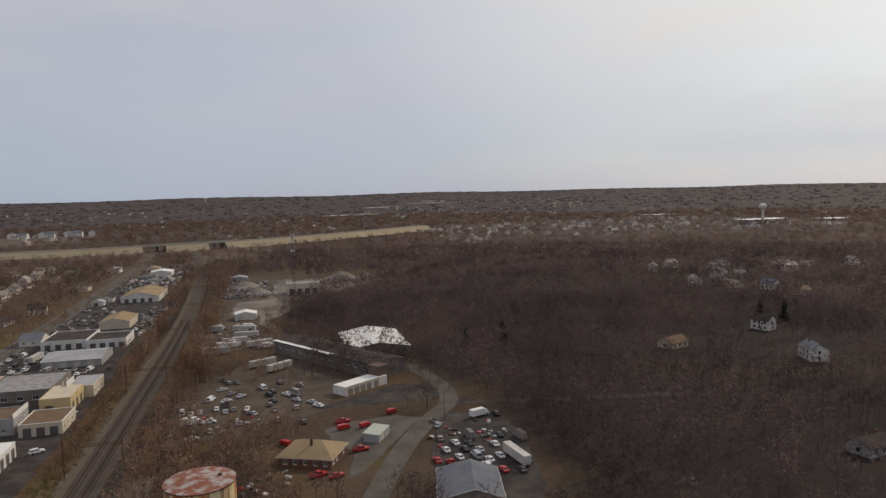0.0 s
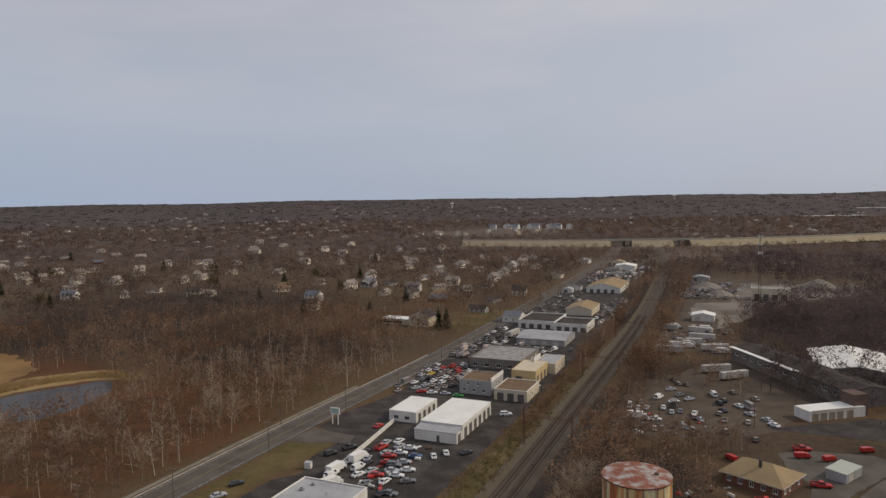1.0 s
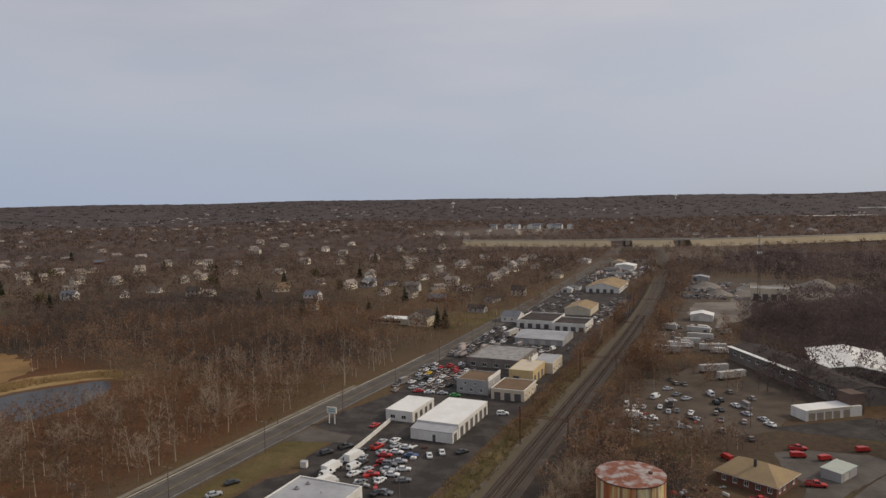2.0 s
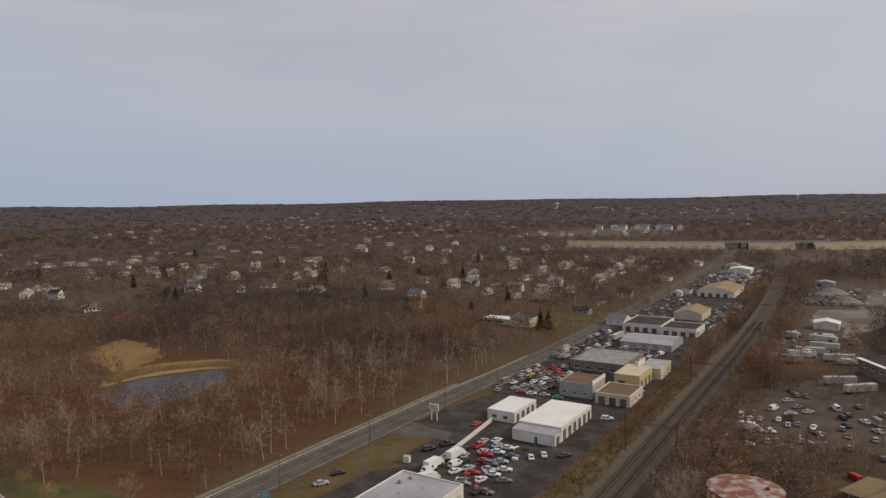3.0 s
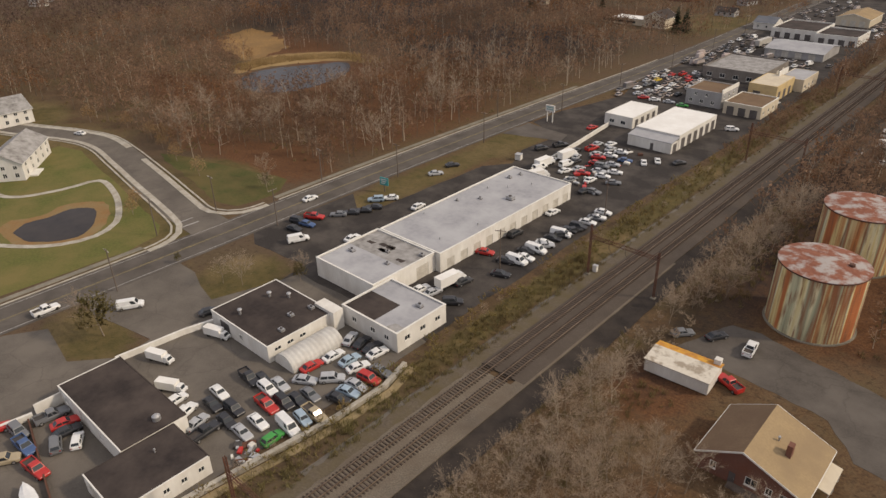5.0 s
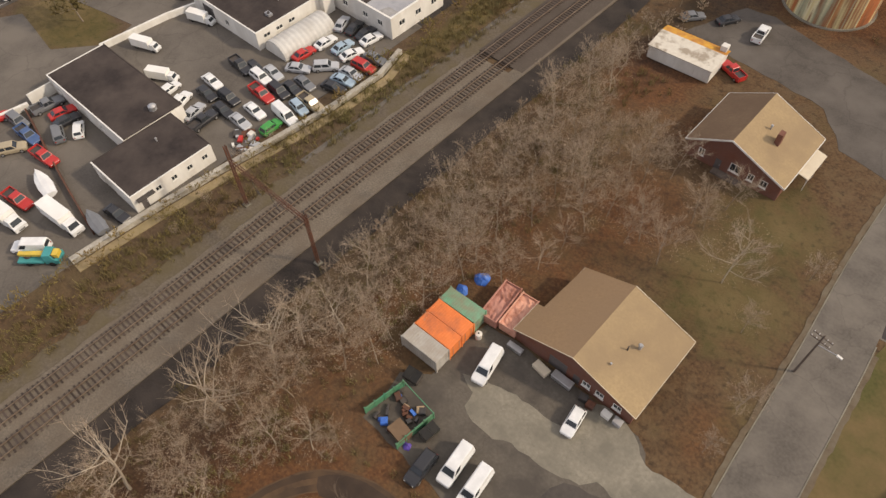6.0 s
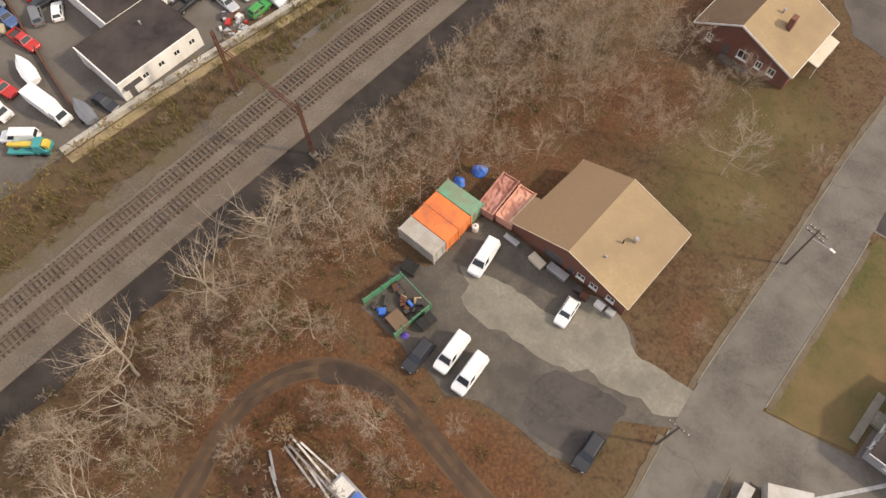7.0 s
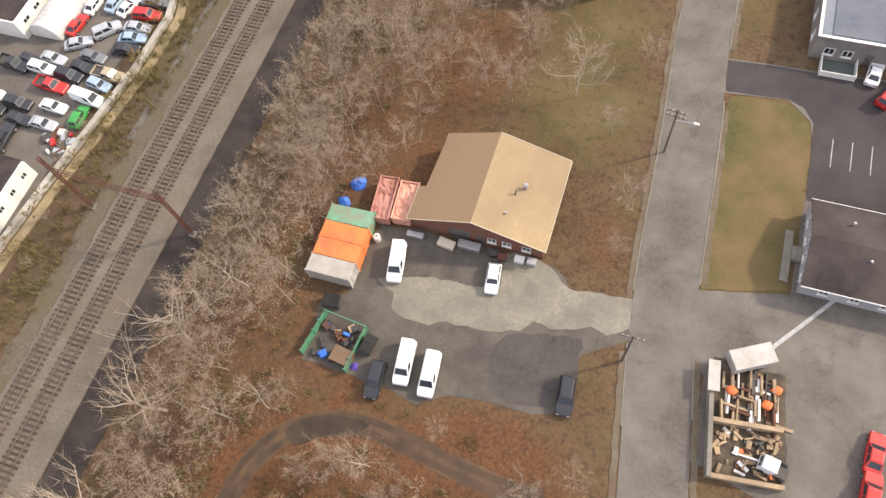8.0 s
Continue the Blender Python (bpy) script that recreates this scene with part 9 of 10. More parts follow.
ZONES = [(-1000, -330, 300, 900, 66), (-330, -185, 470, 900, 26), (-1900, -400, 900, 1900, 120), (300, 1050, 1050, 1560, 120), (330, 620, 420, 640, 18), (600, 1500, 1500, 2200, 40), (-1500, -700, 150, 600, 30), (-200, 160, 1350, 1900, 14), (-2400, -1200, 1500, 2600, 80), (500, 1400, 2200, 3400, 90), (-2300, -300, 1900, 3300, 150), (-100, 700, 1900, 3000, 50)]
for zx0, zx1, zy0, zy1, n in ZONES:
    made = 0
    while made < n:
        x, y = hr_rng.uniform(zx0, zx1), hr_rng.uniform(zy0, zy1)
        if clear_of(x, y, 12) and math.hypot(x, y) > 540 and not on_highway(x, y) and all((x - a) ** 2 + (y - b) ** 2 > 22 ** 2 for a, b in HOMES) and abs(x - main_mid[-1][0]) > 40:
            HOMES.append((x, y))
            SEEN.append((x, y, hr_rng.choice((60, 70, 80, 90, 100, 10, 140))))
            made += 1
        else:
            made += 0.02
FAR_WALLS, FAR_ROOFS, FAR_PANES = Geo(), Geo(), Geo()


def add_far(x, y, z, rz, L, W, h, hr):
    """One of the countless far houses: walls, roof and window openings added to the joined meshes."""
    m = pose(x, y, z, 0, 0, rz)
    x0, y0, o = L / 2, W / 2, 0.5
    s2 = (hr - h) / y0
    for geo, rings in ((FAR_WALLS, [[(u, -y0, -2), (u, y0, -2), (u, y0, h), (u, 0, hr), (u, -y0, h)] for u in (-x0, x0)]),
                       (FAR_ROOFS, [[(u, -y0 - o, h - o * s2 + 0.1), (u, 0, hr + 0.1), (u, y0 + o, h - o * s2 + 0.1), (u, y0 + o, h - o * s2 + 0.35), (u, 0, hr + 0.35), (u, -y0 - o, h - o * s2 + 0.35)] for u in (-x0 - o, x0 + o)])):
        geo.loft([[m @ Vector(q) for q in r] for r in rings])
    for zz in ((1.0, 3.7) if h > 4.5 else (1.0,)):
        for u in (-x0 * 0.55, x0 * 0.55):
            for s3 in (-1, 1):
                FAR_PANES.loft([[m @ Vector((u + a, s3 * y0 + d, zz + b)) for a, b in ((-0.6, 0), (0.6, 0), (0.6, 1.4), (-0.6, 1.4))] for d in (-0.06, 0.06)])


for i, (x, y, rz) in enumerate(SEEN):
    far = 330 < x < 1600 and y > 950
    k = hr_rng.choice((0, 4, 0, 2)) if far else hr_rng.choice((0, 1, 2, 3, 4, 5, 1, 3, 0))
    z = float(terrain(np.array(x), np.array(y)))
    if math.hypot(x, y) < 600 or i < 23:
        put(MASTERS[k], x, y, rz, z, 1.0)
    else:
        add_far(x, y, z, rz, *HOUSE_KINDS[k][2:6])
    HOMES.append((x, y))
HOUSE_WALL = mat("far_siding", (0.80, 0.75, 0.66), (0.7, 0.64, 0.55), 0.05, 0.012, (0.62, 0.54, 0.43), 0.85, 0, island=0.35, lo=0.46, hi=0.58)
HOUSE_ROOF = mat("far_roofing", (0.22, 0.2, 0.195), (0.16, 0.15, 0.15), 0.05, 0.012, (0.30, 0.25, 0.21), 0.9, 0, island=0.35)
solid("far_house_walls", FAR_WALLS, HOUSE_WALL, "pale walls of countless far-off houses", "houses", kind="stuff")
solid("far_house_roofs", FAR_ROOFS, HOUSE_ROOF, "dark pitched roofs of countless far-off houses", "houses", kind="stuff")
solid("far_house_panes", FAR_PANES, GLASS, "dark windows of countless far-off houses", "houses", kind="stuff")

# the white house and its neighbour on the side street
nh, X0, X1, Y0, Y1 = gable_house("white_house", "large white house with a grey roof above a lawn", "house", -263.0, -237.0, 55.0, 67.0, 5.6, 9.0, 61.0, WHITE_WALL, ROOF_WORN, ROOF_WORN, {"s": row("w", 2, 5, 5, 1.4, 1.0, 2.6) + row("w", 2, 5, 5, 1.4, 3.7, 5.0), "e": row("w", 2, 3, 3.6, 1.3, 1.0, 2.6) + row("w", 2, 3, 3.6, 1.3, 3.7, 5.0), "n": row("w", 2, 5, 5, 1.4, 1.0, 2.6) + row("w", 2, 5, 5, 1.4, 3.7, 5.0)}, "x")
nh.rotation_euler = (0, 0, radians(-37))
part("deck", Geo().box(X1 - 9, X1 - 3, Y1 + 0.02, Y1 + 2.6, 0, 0.5), TRIM, nh)
nh2, *_ = gable_house("grey_house", "pale grey house with a steep roof", "house", -318.0, -300.0, 68.0, 84.0, 5.4, 9.4, -309.0, WHITE_WALL, ROOF_WORN, None, {"e": row("w", 2, 4, 3.6, 1.3, 1.0, 2.6) + row("w", 2, 4, 3.6, 1.3, 3.7, 5.0)})
bh, X0, X1, Y0, Y1 = gable_house("roadhouse", "cream roadhouse with low wings and a tall gable", "house", -204.0, -190.0, 402.0, 418.0, 6.0, 9.6, -197.0, CREAM_WALL, ROOF_DARK, None, {"s": row("w", 2, 3, 4, 1.4, 1.0, 2.6)})
part("wing", Geo().box(X0 - 22, X0 - 0.4, Y0 + 3, Y1 - 3, 0, 3.6), CREAM_WALL, bh)
part("wing_roof", Geo().box(X0 - 22.4, X0 - 0.4, Y0 + 2.6, Y1 - 2.6, 3.6, 3.9), ROOF_WHITE, bh)
for k in range(4):
    part("window", Geo().box(X0 - 20 + k * 4.4, X0 - 30 + k * 4.4, Y0 + 2.9, Y0 + 3.1, 1, 2.4), GLASS, bh)
# apartment blocks beyond the highway and pale commercial roofs far off
for i, (x, y, L, rz) in enumerate(((-620, 1760, 20, 10), (-588, 1790, 18, 80), (-560, 1772, 22, -8), (-528, 1800, 18, 95), (-505, 1778, 20, 6), (-470, 1790, 18, 70), (-448, 1782, 24, 0), (-420, 1800, 18, 100), (-520, 1850, 22, 20), (-465, 1850, 18, 60))):
    ab = thing("apartment_block", x, y, rz, "white apartment block with a pitched dark roof", "apartment block", "apartment blocks", float(terrain(np.array(x), np.array(y))))
    part("wall", Geo().loft([[(xx, -7, -1), (xx, 7, -1), (xx, 7, 10), (xx, 0, 14), (xx, -7, 10)] for xx in (-L / 2, L / 2)]), WHITE_WALL, ab)
    part("roof", slab([(-L / 2 - 0.5, -7.6, 9.9), (L / 2 + 0.5, -7.6, 9.9), (L / 2 + 0.5, 0, 14.3), (-L / 2 - 0.5, 0, 14.3)], 0.3), ROOF_SLATE, ab)
    part("roof", slab([(-L / 2 - 0.5, 0, 14.3), (L / 2 + 0.5, 0, 14.3), (L / 2 + 0.5, 7.6, 9.9), (-L / 2 - 0.5, 7.6, 9.9)], 0.3), ROOF_SLATE, ab)
    for z in (1, 4, 7):
        for k in range(4):
            u = -L / 2 + 3 + k * (L - 6) / 3
            part("window", Geo().box(u - 0.8, u + 0.8, -7.1, -6.95, z, z + 1.6), GLASS, ab)
for i, (x, y, L) in enumerate(((225, 2378, 140), (330, 2420, 70), (500, 3100, 180), (760, 3300, 240), (860, 3600, 160), (1040, 1700, 90), (1000, 1240, 110), (-1150, 3300, 60), (1120, 1180, 60))):
    z = float(terrain(np.array(x), np.array(y)))
    hall = thing("commercial_hall", x, y, 8, "long pale flat-roofed commercial hall far off", "commercial hall", "commercial halls", z)
    part("wall", Geo().box(-L / 2, L / 2, -20, 20, -2, 8), GREY_WALL, hall)
    part("roof", Geo().box(-L / 2 - 0.5, L / 2 + 0.5, -20.5, 20.5, 8, 8.6), ROOF_WHITE, hall)
for x, y, h in ((-1380, 3300, 40), (-370, 4300, 40)):
    t = thing("far_tower", x, y, 0, "pale far-off water tower above the woods", "water tower", "far towers", float(terrain(np.array(x), np.array(y))))
    part("stem", Geo().cyl(0, 0, -2, h * 0.6, 4, 3, 10), WHITE_WALL, t)
    part("bowl", Geo().loft([[(q * math.cos(a * math.tau / 12), q * math.sin(a * math.tau / 12), z) for a in range(12)] for q, z in ((4, h * 0.5), (10, h * 0.62), (10, h * 0.72), (4, h * 0.8))]), WHITE_WALL, t)

# ---- near woods: single trees
near_rng = random.Random(2024)
def hazy_tree(seed, h, spread):
    w = bare_tree(seed, h, spread, 11, 5, 24, 0.013, 0.105)
    w.dome(h * 1.02, spread * 0.8, 520, 0.11)
    return w


PROTO_NEAR = [single("bare_tree", hazy_tree(100 + k, 12.5, 5.2), BARK_PALE if k == 0 else BARK, TWIG_NEAR, "bare %s winter tree with fine twigs" % ("pale-barked" if k == 0 else "grey-brown"), "tree", "fine bare twigs", "trees beside the railway") for k in range(6)]
start = [(-44, 18), (-43.5, 33), (-42, 6), (-44, 47), (-40, 62), (-36, -4)]
used = []
for p, (x, y) in zip(PROTO_NEAR, start):
    p.location = (x, y, 0)
    used.append((x, y))


def off_track(x, y):
    return all((x - a) ** 2 + (y - b) ** 2 > 2.6 ** 2 for a, b in TRACK)


def try_tree(x0, x1, y0, y1, n, gap, smin=0.7, smax=1.05):
    k = tries = 0
    while k < n and tries < n * 40:
        tries += 1
        x, y = near_rng.uniform(x0, x1), near_rng.uniform(y0, y1)
        if clear_of(x, y, 1.5) and off_track(x, y) and all((x - a) ** 2 + (y - b) ** 2 > gap * gap for a, b in used):
            used.append((x, y))
            put(PROTO_NEAR[near_rng.randrange(6)], x, y, near_rng.uniform(0, 360), 0, near_rng.uniform(smin, smax))
            k += 1


try_tree(-45.5, -33, -45, 78, 50, 3.3, 0.6, 1.05)
try_tree(-36, -25, 40, 76, 15, 3.4, 0.55, 0.95)
try_tree(-47, -40, 78, 190, 36, 3.6, 0.6, 0.9)
try_tree(-36, -4, -45, 10, 16, 4.0, 0.4, 0.8)
try_tree(-27, -10, 60, 92, 9, 5.0, 0.5, 0.85)
for x, y, s in ((-21.5, 5.0, 0.7), (-17.8, 6.4, 0.75), (-24.6, 3.4, 0.5), (-29.6, 11.4, 0.5), (-13.6, 3.6, 0.55), (-11.0, 12.6, 0.4)):
    put(PROTO_NEAR[near_rng.randrange(6)], x, y, near_rng.uniform(0, 360), 0, s)
old_tree = single("bare_tree", bare_tree(140, 13.5, 7.2, 10, 5, 9, 0.022, 0.24), BARK_PALE, TWIG_NEAR, "large old tree with thick bleached limbs", "tree", "sparse bare twigs", "bleached old trees")
old_tree.location = (-44.5, 5.0, 0)
for x, y, rz, s in ((-45.6, 14.0, 80, 0.9), (-44.8, -8.6, 150, 1.0), (-38.6, -11.0, 220, 0.85), (-41.5, 23.0, 300, 0.75), (-35.0, -20.0, 20, 0.9)):
    put(old_tree, x, y, rz, 0, s)
for x, y, s in ((-7.4, 63.5, 1.0), (3.4, 48.0, 0.62), (-1.5, 58, 0.5), (3.0, 40.2, 0.42), (-14, 70, 0.55), (1.6, 72, 0.5), (-20, 62, 0.7), (-26, 72, 0.8), (0, 8, 0.6), (4.4, 12, 0.5)):
    put(PROTO_NEAR[near_rng.randrange(6)], x, y, near_rng.uniform(0, 360), 0, s)
try_tree(-232, -166, 122, 262, 14, 5.0, 0.85, 1.25)
try_tree(-262, -200, 98, 150, 16, 5.0, 0.8, 1.1)
SLIM = [single("bare_tree", bare_tree(160 + k, 16, 3.4, 8, 4, 6, 0.03, 0.15), BARK_PALE, TWIG_NEAR, "slim pale-trunked winter tree with few branches", "tree", "sparse bare twigs", "pale trees by the road") for k in range(2)]
SLIM[0].location, SLIM[1].location = (-168, 150, 0), (-172, 190, 0)
for _ in range(84):
    x, y = near_rng.uniform(-245, -165), near_rng.uniform(112, 330)
    if clear_of(x, y, 1.0):
        put(SLIM[near_rng.randrange(2)], x, y, near_rng.uniform(0, 360), 0, near_rng.uniform(0.75, 1.1))
for _ in range(26):
    put(PROTO_NEAR[near_rng.randrange(6)], near_rng.uniform(-77.5, -71), near_rng.uniform(0, 240), near_rng.uniform(0, 360), 0, near_rng.uniform(0.14, 0.3))
# small trees and bushes on the verges across the railway
for x, y, s in ((-138.5, 34.5, 0.7), (-126.8, 66.5, 0.75), (-131, 64, 0.6), (-167.5, 102, 0.6), (-176, 108, 0.75), (-120, 78, 0.55), (-86.5, 75, 0.3), (-184, 130, 0.8)):
    put(PROTO_NEAR[near_rng.randrange(6)], x, y, near_rng.uniform(0, 360), 0, s)
leafy_wood = bare_tree(300, 6.5, 2.4, 9, 4, 5, 0.06, 0.10)
leafy_wood.dome(6.8, 2.5, 420, 0.2)
leafy = single("leafy_tree", leafy_wood, BARK, DRY_LEAF, "small tree still holding tan-brown leaves", "tree", "tan-brown dry leaves", "small leafy trees")
leafy.location = (-243, 104, 0)
for x, y, s in ((-236, 106, 1.1), (-214, 98, 1.0), (-229, 101, 0.9), (-196, 96, 1.0), (-190, 72, 0.8), (-184, 68, 0.8), (-26.4, -0.4, 0.5), (-281, 98, 1.1), (-262, 104, 1.0)):
    put(leafy, x, y, near_rng.uniform(0, 360), 0, s)
fir = single("conifer", conifer(500, 9, 2.6, 260), BARK, EVERGREEN, "dark green conifer tree with dense boughs", "tree", "dark needles", "conifers")
fir.location = (-262, 452, 0)
olive_wood = bare_tree(310, 10.5, 3.4, 16, 5, 12, 0.1, 0.14)
olive_wood.dome(10.5, 3.6, 420, 0.26)
olive = single("olive_tree", olive_wood, BARK, OLIVE_LEAF, "tall tree with dull olive-brown foliage on a verge", "tree", "olive-brown leaves", "olive-brown trees")
olive.location, olive.scale = (-131.2, 36.0, 0), (1.2, 1.2, 1.05)
for x, y, s in ((-171, 104, 0.5), (-240, 110, 0.6), (-118, 76.5, 0.5), (-148, 62, 0.3), (-520, 372, 1.4), (-470, 512, 1.6), (-690, 510, 1.7), (-560, 612, 1.5), (-330, 520, 1.3), (-410, 600, 1.5)):
    put(olive, x, y, near_rng.uniform(0, 360), 0, s)
for x, y, s in ((-178, 405, 1.5), (-182, 401, 1.6), (-176, 398, 1.3), (-300, 420, 1.4), (-420, 560, 1.7), (-520, 380, 1.5), (-470, 520, 1.6), (-640, 420, 1.7), (-820, 420, 1.9), (-700, 500, 1.8), (-560, 620, 1.7), (-380, 640, 1.6), (300, 350, 1.6), (290, 360, 1.5), (-940, 380, 2.2), (-930, 392, 2.2), (-380, 470, 1.4), (120, 360, 1.4), (96, 352, 1.3), (-255, 500, 1.4), (-660, 640, 1.8), (-900, 700, 2.0), (-450, 800, 1.8)):
    put(fir, x, y, near_rng.uniform(0, 360), 0, s)

# ---- wider woods, too many to count
home_xy = np.array(HOMES)


def scatter(step, r0, r1, size, kinds, seed, thin=0.0, rehome=13.0):
    """Jittered grid of tree places within r0..r1 of the middle, off the open ground."""
    rng = np.random.RandomState(seed)
    X, Y = np.meshgrid(np.arange(-r1, r1, step), np.arange(-60, r1, step))
    X, Y = X.ravel() + rng.uniform(-0.5, 0.5, X.size) * step, Y.ravel() + rng.uniform(-0.5, 0.5, Y.size) * step
    R, A = np.hypot(X, Y), np.degrees(np.arctan2(-X, Y))
    ok = (R > r0) & (R < r1) & (A > -52) & (A < 80) & (rng.uniform(size=X.size) > thin)
    X, Y, R = X[ok], Y[ok], R[ok]
    ok = np.ones(X.size, bool)
    for a, b, c, d in CLEAR:
        ok &= ~((X > a - 1) & (X < b + 1) & (Y > c - 1) & (Y < d + 1))
    ok &= ((abs(X + 62 - rail_xs(Y)) > np.where(Y < 600, 9.5, 7)) | (Y > 1100)) & ((abs(X - road_xs(Y)) > 9) | (Y > 1130))
    for cx, cy, r in DISCS:
        ok &= (X - cx) ** 2 + (Y - cy) ** 2 > r * r
    for hx, hy in [q for q in hwy_line if q[0] > -400][::2]:
        ok &= ~((abs(X - hx) < 26) & (Y > hy - HWY_FRONT) & (Y < hy + 36))
    X, Y = X[ok], Y[ok]
    ok = rng.uniform(size=X.size) > spots(X, Y, LAWNS) * 1.3
    for x0, x1, y0, y1, k in THIN:
        ok &= ~((X > x0) & (X < x1) & (Y > y0) & (Y < y1) & (rng.uniform(size=X.size) < k))
    X, Y = X[ok], Y[ok]
    ok = np.ones(X.size, bool)
    for hx, hy in home_xy:
        ok &= (X - hx) ** 2 + (Y - hy + 5) ** 2 > rehome * rehome
    X, Y = X[ok], Y[ok]
    return list(zip(X.tolist(), Y.tolist(), terrain(X, Y).tolist(), (size * rng.uniform(0.62, 1.15, X.size)).tolist(), rng.randint(0, kinds, X.size).tolist()))


HWY_FRONT = 75
THIN = [(330, 1080, 960, 1600, 0.55), (-1000, -330, 300, 900, 0.2), (-1900, -400, 900, 1900, 0.2), (-700, -380, 1560, 1790, 0.9), (150, 420, 240, 480, 0.0)]  # gardens among the houses
mid_places = [p for p in scatter(6.5, 60, 520, 1.0, 8, 1) if not (-53 < p[0] < 16 and p[1] < 192)]
far_places = scatter(8.8, 520, 1000, 1.0, 6, 2, 0.05, 13)
hill_places = scatter(13.0, 1000, 1420, 0.95, 6, 3, 0.1, 15)
belt_rng = random.Random(12)
for x0, x1, y0, y1, n in ((-52, -43, 190, 440, 120), (-42, -8, 186, 236, 60), (-44, -34, 236, 330, 30), (-20, 4, 300, 330, 10), (-52, 2, 128, 186, 110), (-12, 10, 128, 186, 40), (24, 36, 130, 176, 20), (-30, 0, 112, 130, 0), (60, 100, 100, 160, 60), (-46, -40, 440, 560, 40), (-46, 6, 228, 244, 26), (-50, -38, 236, 330, 50), (-46, -6, 310, 380, 60), (-2, 24, 470, 560, 60), (-12, 6, 380, 470, 40), (14, 40, 296, 330, 20), (-78, -73, 330, 560, 70), (-92, -76, 560, 800, 110), (-50, -45, 330, 700, 110), (-164, -160, 330, 620, 40), (-148, -146, 470, 800, 30), (76, 90, 150, 240, 40)):
    for _ in range(n):
        x, y = belt_rng.uniform(x0, x1), belt_rng.uniform(y0, y1)
        if not ((-33 < x < -16 and 476 < y < 492) or (-36 < x < -14 and 124 < y < 180) or math.hypot(x - 4.6, y - 210.5) < 13):
            mid_places.append((x, y, 0.0, belt_rng.uniform(0.4, 0.8), belt_rng.randrange(8)))
MID = [bare_tree(600 + k, 12.5, 4.8, 6, 3, 6, 0.08, 0.16, 0.1, 3, True) for k in range(8)]
pale = [p for i, p in enumerate(mid_places) if (i * 7919) % 6 == 0 and p[0] < 0]
rest = [p for i, p in enumerate(mid_places) if (i * 7919) % 6 and p[0] < 0]
east = [p for p in mid_places if p[0] >= 0]
for w in MID:
    w.dome(13.0, 3.9, 26, 0.62)
russet = {p for k, p in enumerate(rest) if math.sin(p[0] * 0.045 + 1.3) * math.sin(p[1] * 0.05 + 0.4) + 0.5 * math.sin(k * 7.3) > 0.62}
spread_stuff("bare_woods", MID, [p for p in rest if p not in russet], BARK_MID, TWIG_MID, "bare brown winter woods", 1)
spread_stuff("russet_woods", MID, sorted(russet), BARK_MID, TWIG_RED, "winter trees still holding russet leaves", 15)
spread_stuff("bare_woods", MID, east, BARK_DARK, TWIG_BACKLIT, "bare winter woods with backlit shade in their purple-brown", 8)
spread_stuff("pale_trees", MID, pale, BARK_PALE, TWIG_MID, "pale-barked trees among the woods", 2)
FAR = [far_tree(700 + k, 12.5, 4.6, 34, 0.95) for k in range(6)]
spread_stuff("far_woods", FAR, [p for p in far_places if p[0] < -20], BARK_MID, TWIG_FAR, "distant bare winter woods", 3)
spread_stuff("far_woods", FAR, [p for p in far_places if p[0] >= -20], BARK_DARK, TWIG_BACKLIT, "distant woods with backlit shade in their purple-brown", 14)
spread_stuff("far_woods", FAR, hill_places, BARK_MID, TWIG_FAR, "distant bare winter woods", 4)
CLUMPS = [far_tree(730 + k, 13, 8.0, 16, 2.6) for k in range(5)]
spread_stuff("far_woods", CLUMPS, scatter(24, 1420, 2450, 1.0, 5, 5, 0.15, 18), BARK_DARK, TWIG_FAR, "distant bare woods beyond the highway", 12)
SPINNEYS = [far_tree(740 + k, 11, 13.0, 12, 4.6) for k in range(5)]
spread_stuff("horizon_woods", SPINNEYS, scatter(50, 2450, 4800, 1.0, 5, 6, 0.25, 24), BARK_DARK, TWIG_HAZE, "bare woods along the horizon, haze put into their purple-grey", 13)


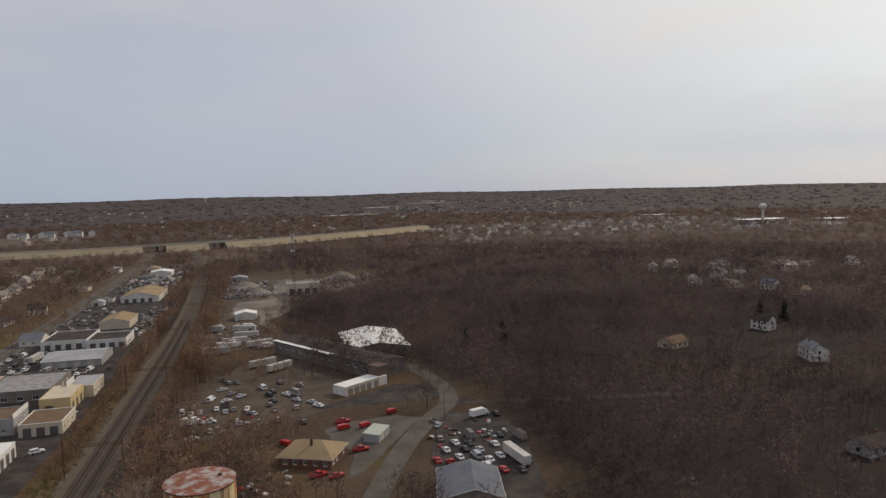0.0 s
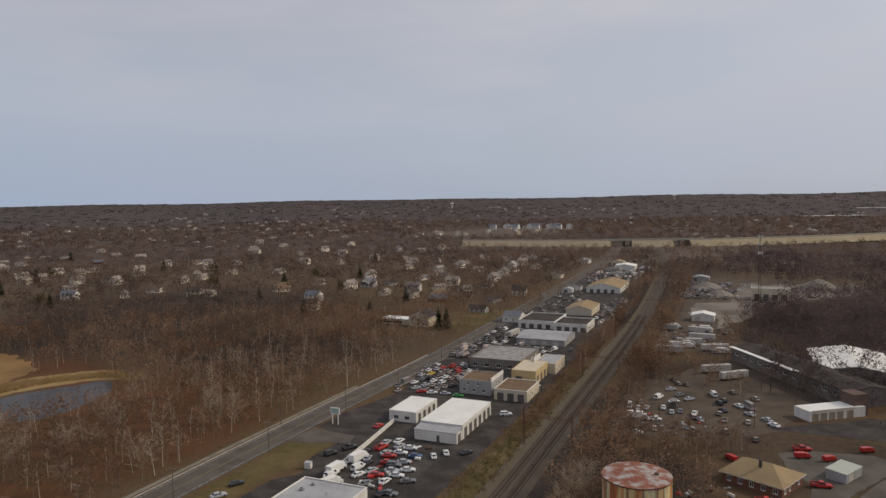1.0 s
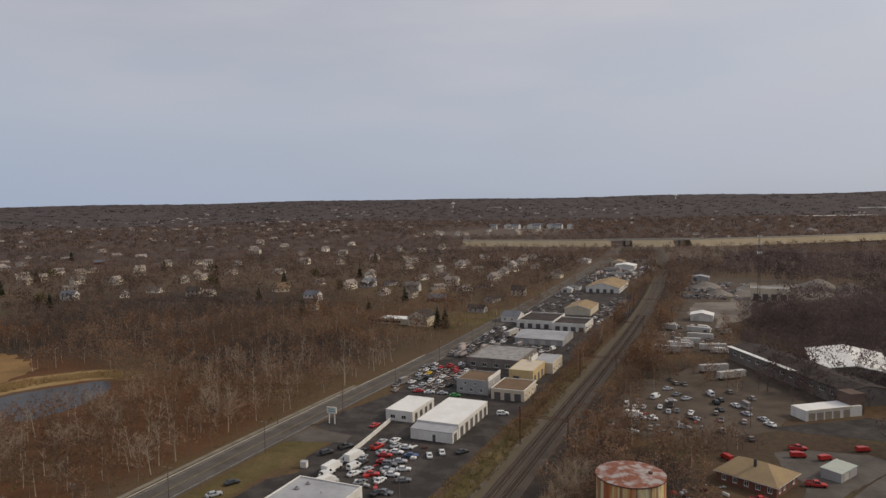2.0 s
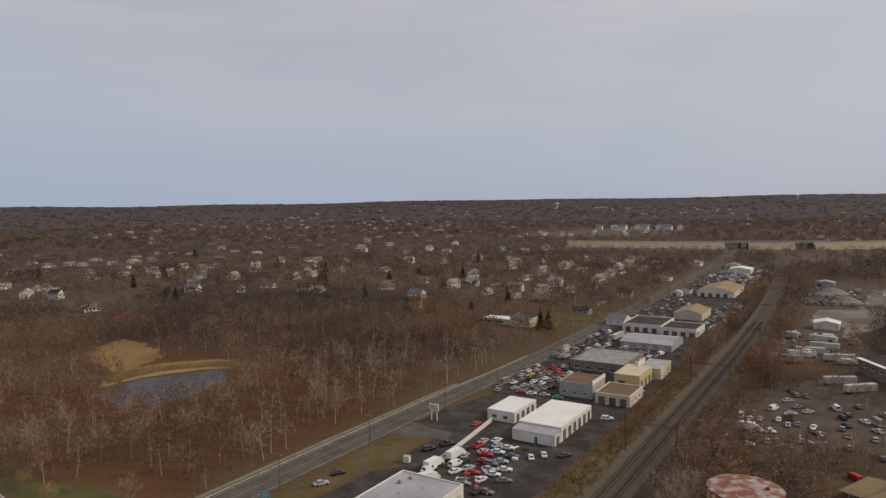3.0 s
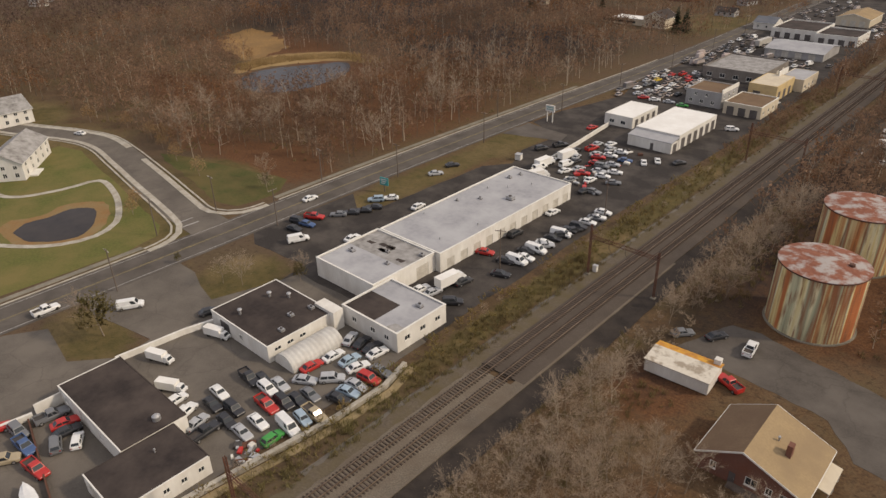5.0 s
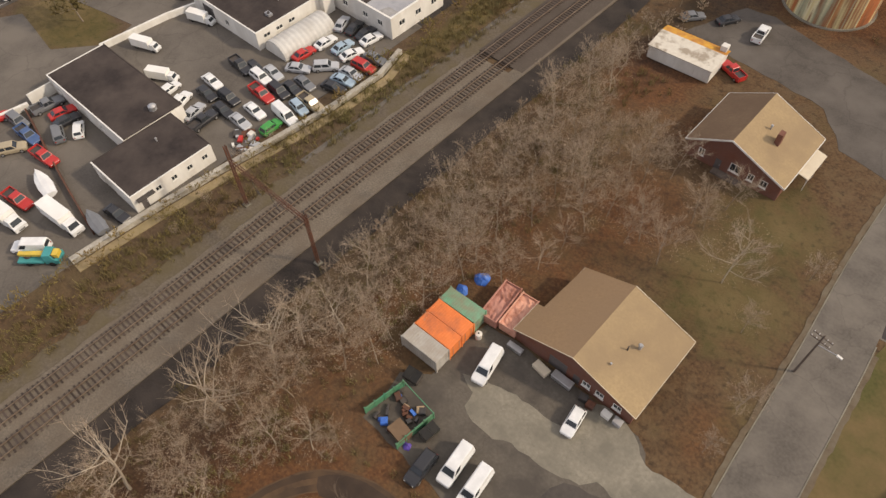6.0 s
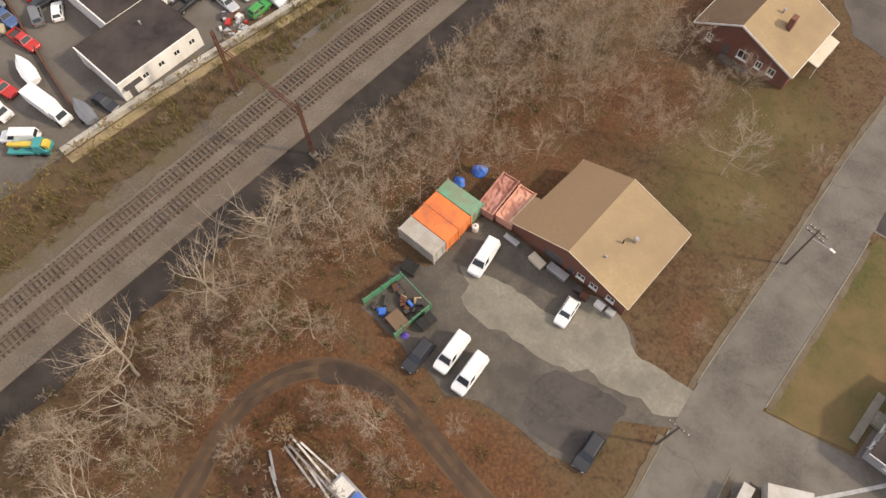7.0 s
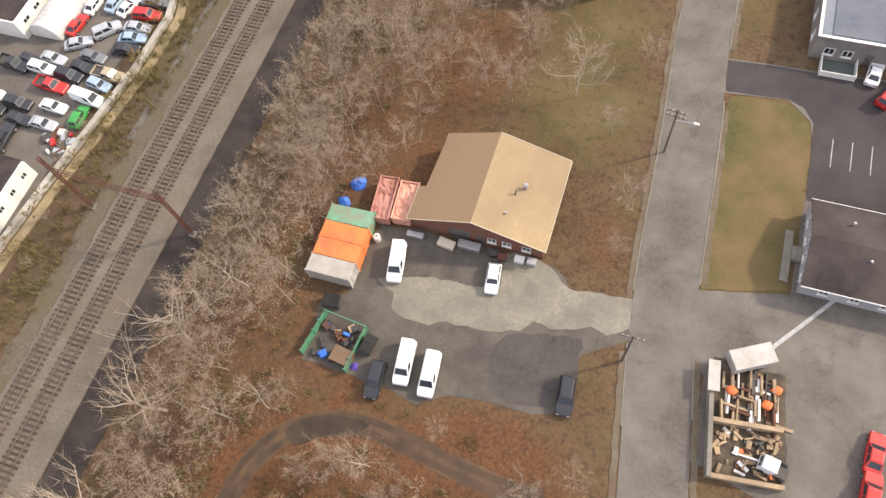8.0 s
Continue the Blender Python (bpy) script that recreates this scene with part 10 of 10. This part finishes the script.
def canopy(name, r0, r1, step, height, rough, material, label, seed):
    """The closed tops of far woods: one uneven sheet, cut where the open ground lies."""
    rng = np.random.RandomState(seed)
    xs, ys_ = np.arange(-r1, r1, step), np.arange(0, r1, step)
    X, Y = np.meshgrid(xs, ys_)
    edge = np.clip((np.hypot(X, Y) - r0 - step * 1.5) / 120, -0.4, 1)
    Z = terrain(X, Y) + (height + rng.uniform(-rough, rough, X.shape)) * edge
    open_ = np.zeros(X.shape, bool)
    for hx, hy in home_xy[np.hypot(home_xy[:, 0], home_xy[:, 1]) > 700]:
        open_ |= (X - hx) ** 2 + (Y - hy + 8) ** 2 < 20 ** 2
    for hx, hy in hwy_line:
        open_ |= (abs(X - hx) < 16) & (Y > hy - 95) & (Y < hy + 46)
    open_ |= spots(X, Y, LAWNS) > 0.3
    open_ |= (X > -660) & (X < -380) & (Y > 1560) & (Y < 1860)
    Z = np.where(open_, terrain(X, Y) - 1.5, Z)
    R, A = np.hypot(X, Y), np.degrees(np.arctan2(-X, Y))
    keep = (R > r0) & (R < r1) & (A > -54) & (A < 82) & ~((abs(X - road_xs(Y)) < 18) & (Y < 1150)) & ~((abs(X + 62) < 60) & (Y < 1180))
    ny2, nx2 = X.shape
    k = (np.arange(ny2 - 1)[:, None] * nx2 + np.arange(nx2 - 1)[None, :])[keep[:-1, :-1]]
    v = np.stack([(X + rng.uniform(-0.35, 0.35, X.shape) * step).ravel(), (Y + rng.uniform(-0.35, 0.35, X.shape) * step).ravel(), Z.ravel()], 1)
    f = np.concatenate([np.stack([k, k + 1, k + nx2 + 1], 1), np.stack([k, k + nx2 + 1, k + nx2], 1)])
    me = arrays_mesh(name, v, f, material)
    me.polygons.foreach_set("use_smooth", [True] * len(me.polygons))
    tagged(new(name, me), label, "trees", "", "stuff")


CANOPY = mat("woods_tops", (0.135, 0.096, 0.077), (0.07, 0.052, 0.046), 0.035, 0.006, (0.075, 0.057, 0.052), 0.97, 0.9, dist=3.0)
# far tops: brown with a slight haze greying left in the colour
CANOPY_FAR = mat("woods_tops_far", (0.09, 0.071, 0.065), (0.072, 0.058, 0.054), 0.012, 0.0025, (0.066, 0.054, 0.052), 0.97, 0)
canopy("far_woods", 1020, 2500, 13, 4.5, 3.0, CANOPY, "distant bare winter woods on low hills", 21)
canopy("horizon_woods", 2250, 4850, 36, 7.0, 2.0, CANOPY_FAR, "grey-brown woods along the horizon, slightly hazed by colour", 22)
# olive brush along the bank beside the railway
brush_rng = random.Random(31)
BRUSH = [bare_tree(800 + k, 2.6, 1.5, 6, 3, 7, 0.06, 0.05, 0.2, 3, True) for k in range(4)]
brush_places = [(brush_rng.uniform(-79.0, -72.5), brush_rng.uniform(-30, 235), 0, brush_rng.uniform(0.45, 1.15), i) for i in range(280)]
dark_brush = [(brush_rng.uniform(-79.0, -71.5), brush_rng.uniform(220, 470), 0, brush_rng.uniform(0.6, 1.5), i) for i in range(300)]
spread_stuff("bank_brush", BRUSH, dark_brush, BARK_MID, TWIG_MID, "brown bare brush beside the railway", 11)
spread_stuff("bank_brush", BRUSH, brush_places, BARK_MID, OLIVE, "olive-brown brush on the bank beside the railway", 9)
near_brush = [(brush_rng.uniform(-50.6, -41), brush_rng.uniform(-45, 190), 0, brush_rng.uniform(0.5, 1.3), i) for i in range(230)]
near_brush += [(x, y, 0, brush_rng.uniform(0.4, 1.1), i) for i, (x, y) in enumerate((brush_rng.uniform(-40, -4), brush_rng.uniform(-45, 13)) for _ in range(110)) if clear_of(x, y, 1) and off_track(x, y)]
spread_stuff("woods_brush", BRUSH, near_brush, BARK, TWIG_NEAR, "low bare brush at the edge of the woods", 10)
# reeds and scrub
reed_rng = random.Random(3)
tuft = []
for k in range(4):
    w = Wood(900 + k)
    for _ in range(22):
        a = w.r.uniform(0, 6.28)
        p = Vector((math.cos(a) * w.r.uniform(0, 0.6), math.sin(a) * w.r.uniform(0, 0.6), 0))
        w.twig(p, p + Vector((w.r.uniform(-0.5, 0.5), w.r.uniform(-0.5, 0.5), w.r.uniform(0.6, 1.4))), 0.035)
    tuft.append(w)
reed_places = []
for i in range(900):
    t = reed_rng.random()
    ax = smooth_line([(-312, 186), (-310, 210), (-296, 230), (-280, 240), (-268, 234)], 1.0)
    p = ax[int(t * (len(ax) - 1))]
    reed_places.append((p[0] + reed_rng.uniform(-6, 6), p[1] + reed_rng.uniform(-5, 5), 0, reed_rng.uniform(1.0, 1.9), i))
spread_stuff("reeds", tuft, reed_places, REED, REED, "tall golden reeds beside the pond", 6)
scrub_places = []
for i in range(5200):
    zone = reed_rng.choice(((-76, -68.6, -40, 330), (-76, -68.6, -40, 130), (-52.6, -33, -45, 110), (-40, -4, -45, 14), (-50, -10, 128, 190), (-330, -160, 100, 250)))
    x, y = reed_rng.uniform(zone[0], zone[1]), reed_rng.uniform(zone[2], zone[3])
    if zone[0] == -76 or (clear_of(x, y, 0.5) and off_track(x, y)):
        scrub_places.append((x, y, 0, reed_rng.uniform(0.5, 1.3), i))
spread_stuff("scrub", tuft, scrub_places, SCRUB, SCRUB, "dry brown weeds and scrub", 7)
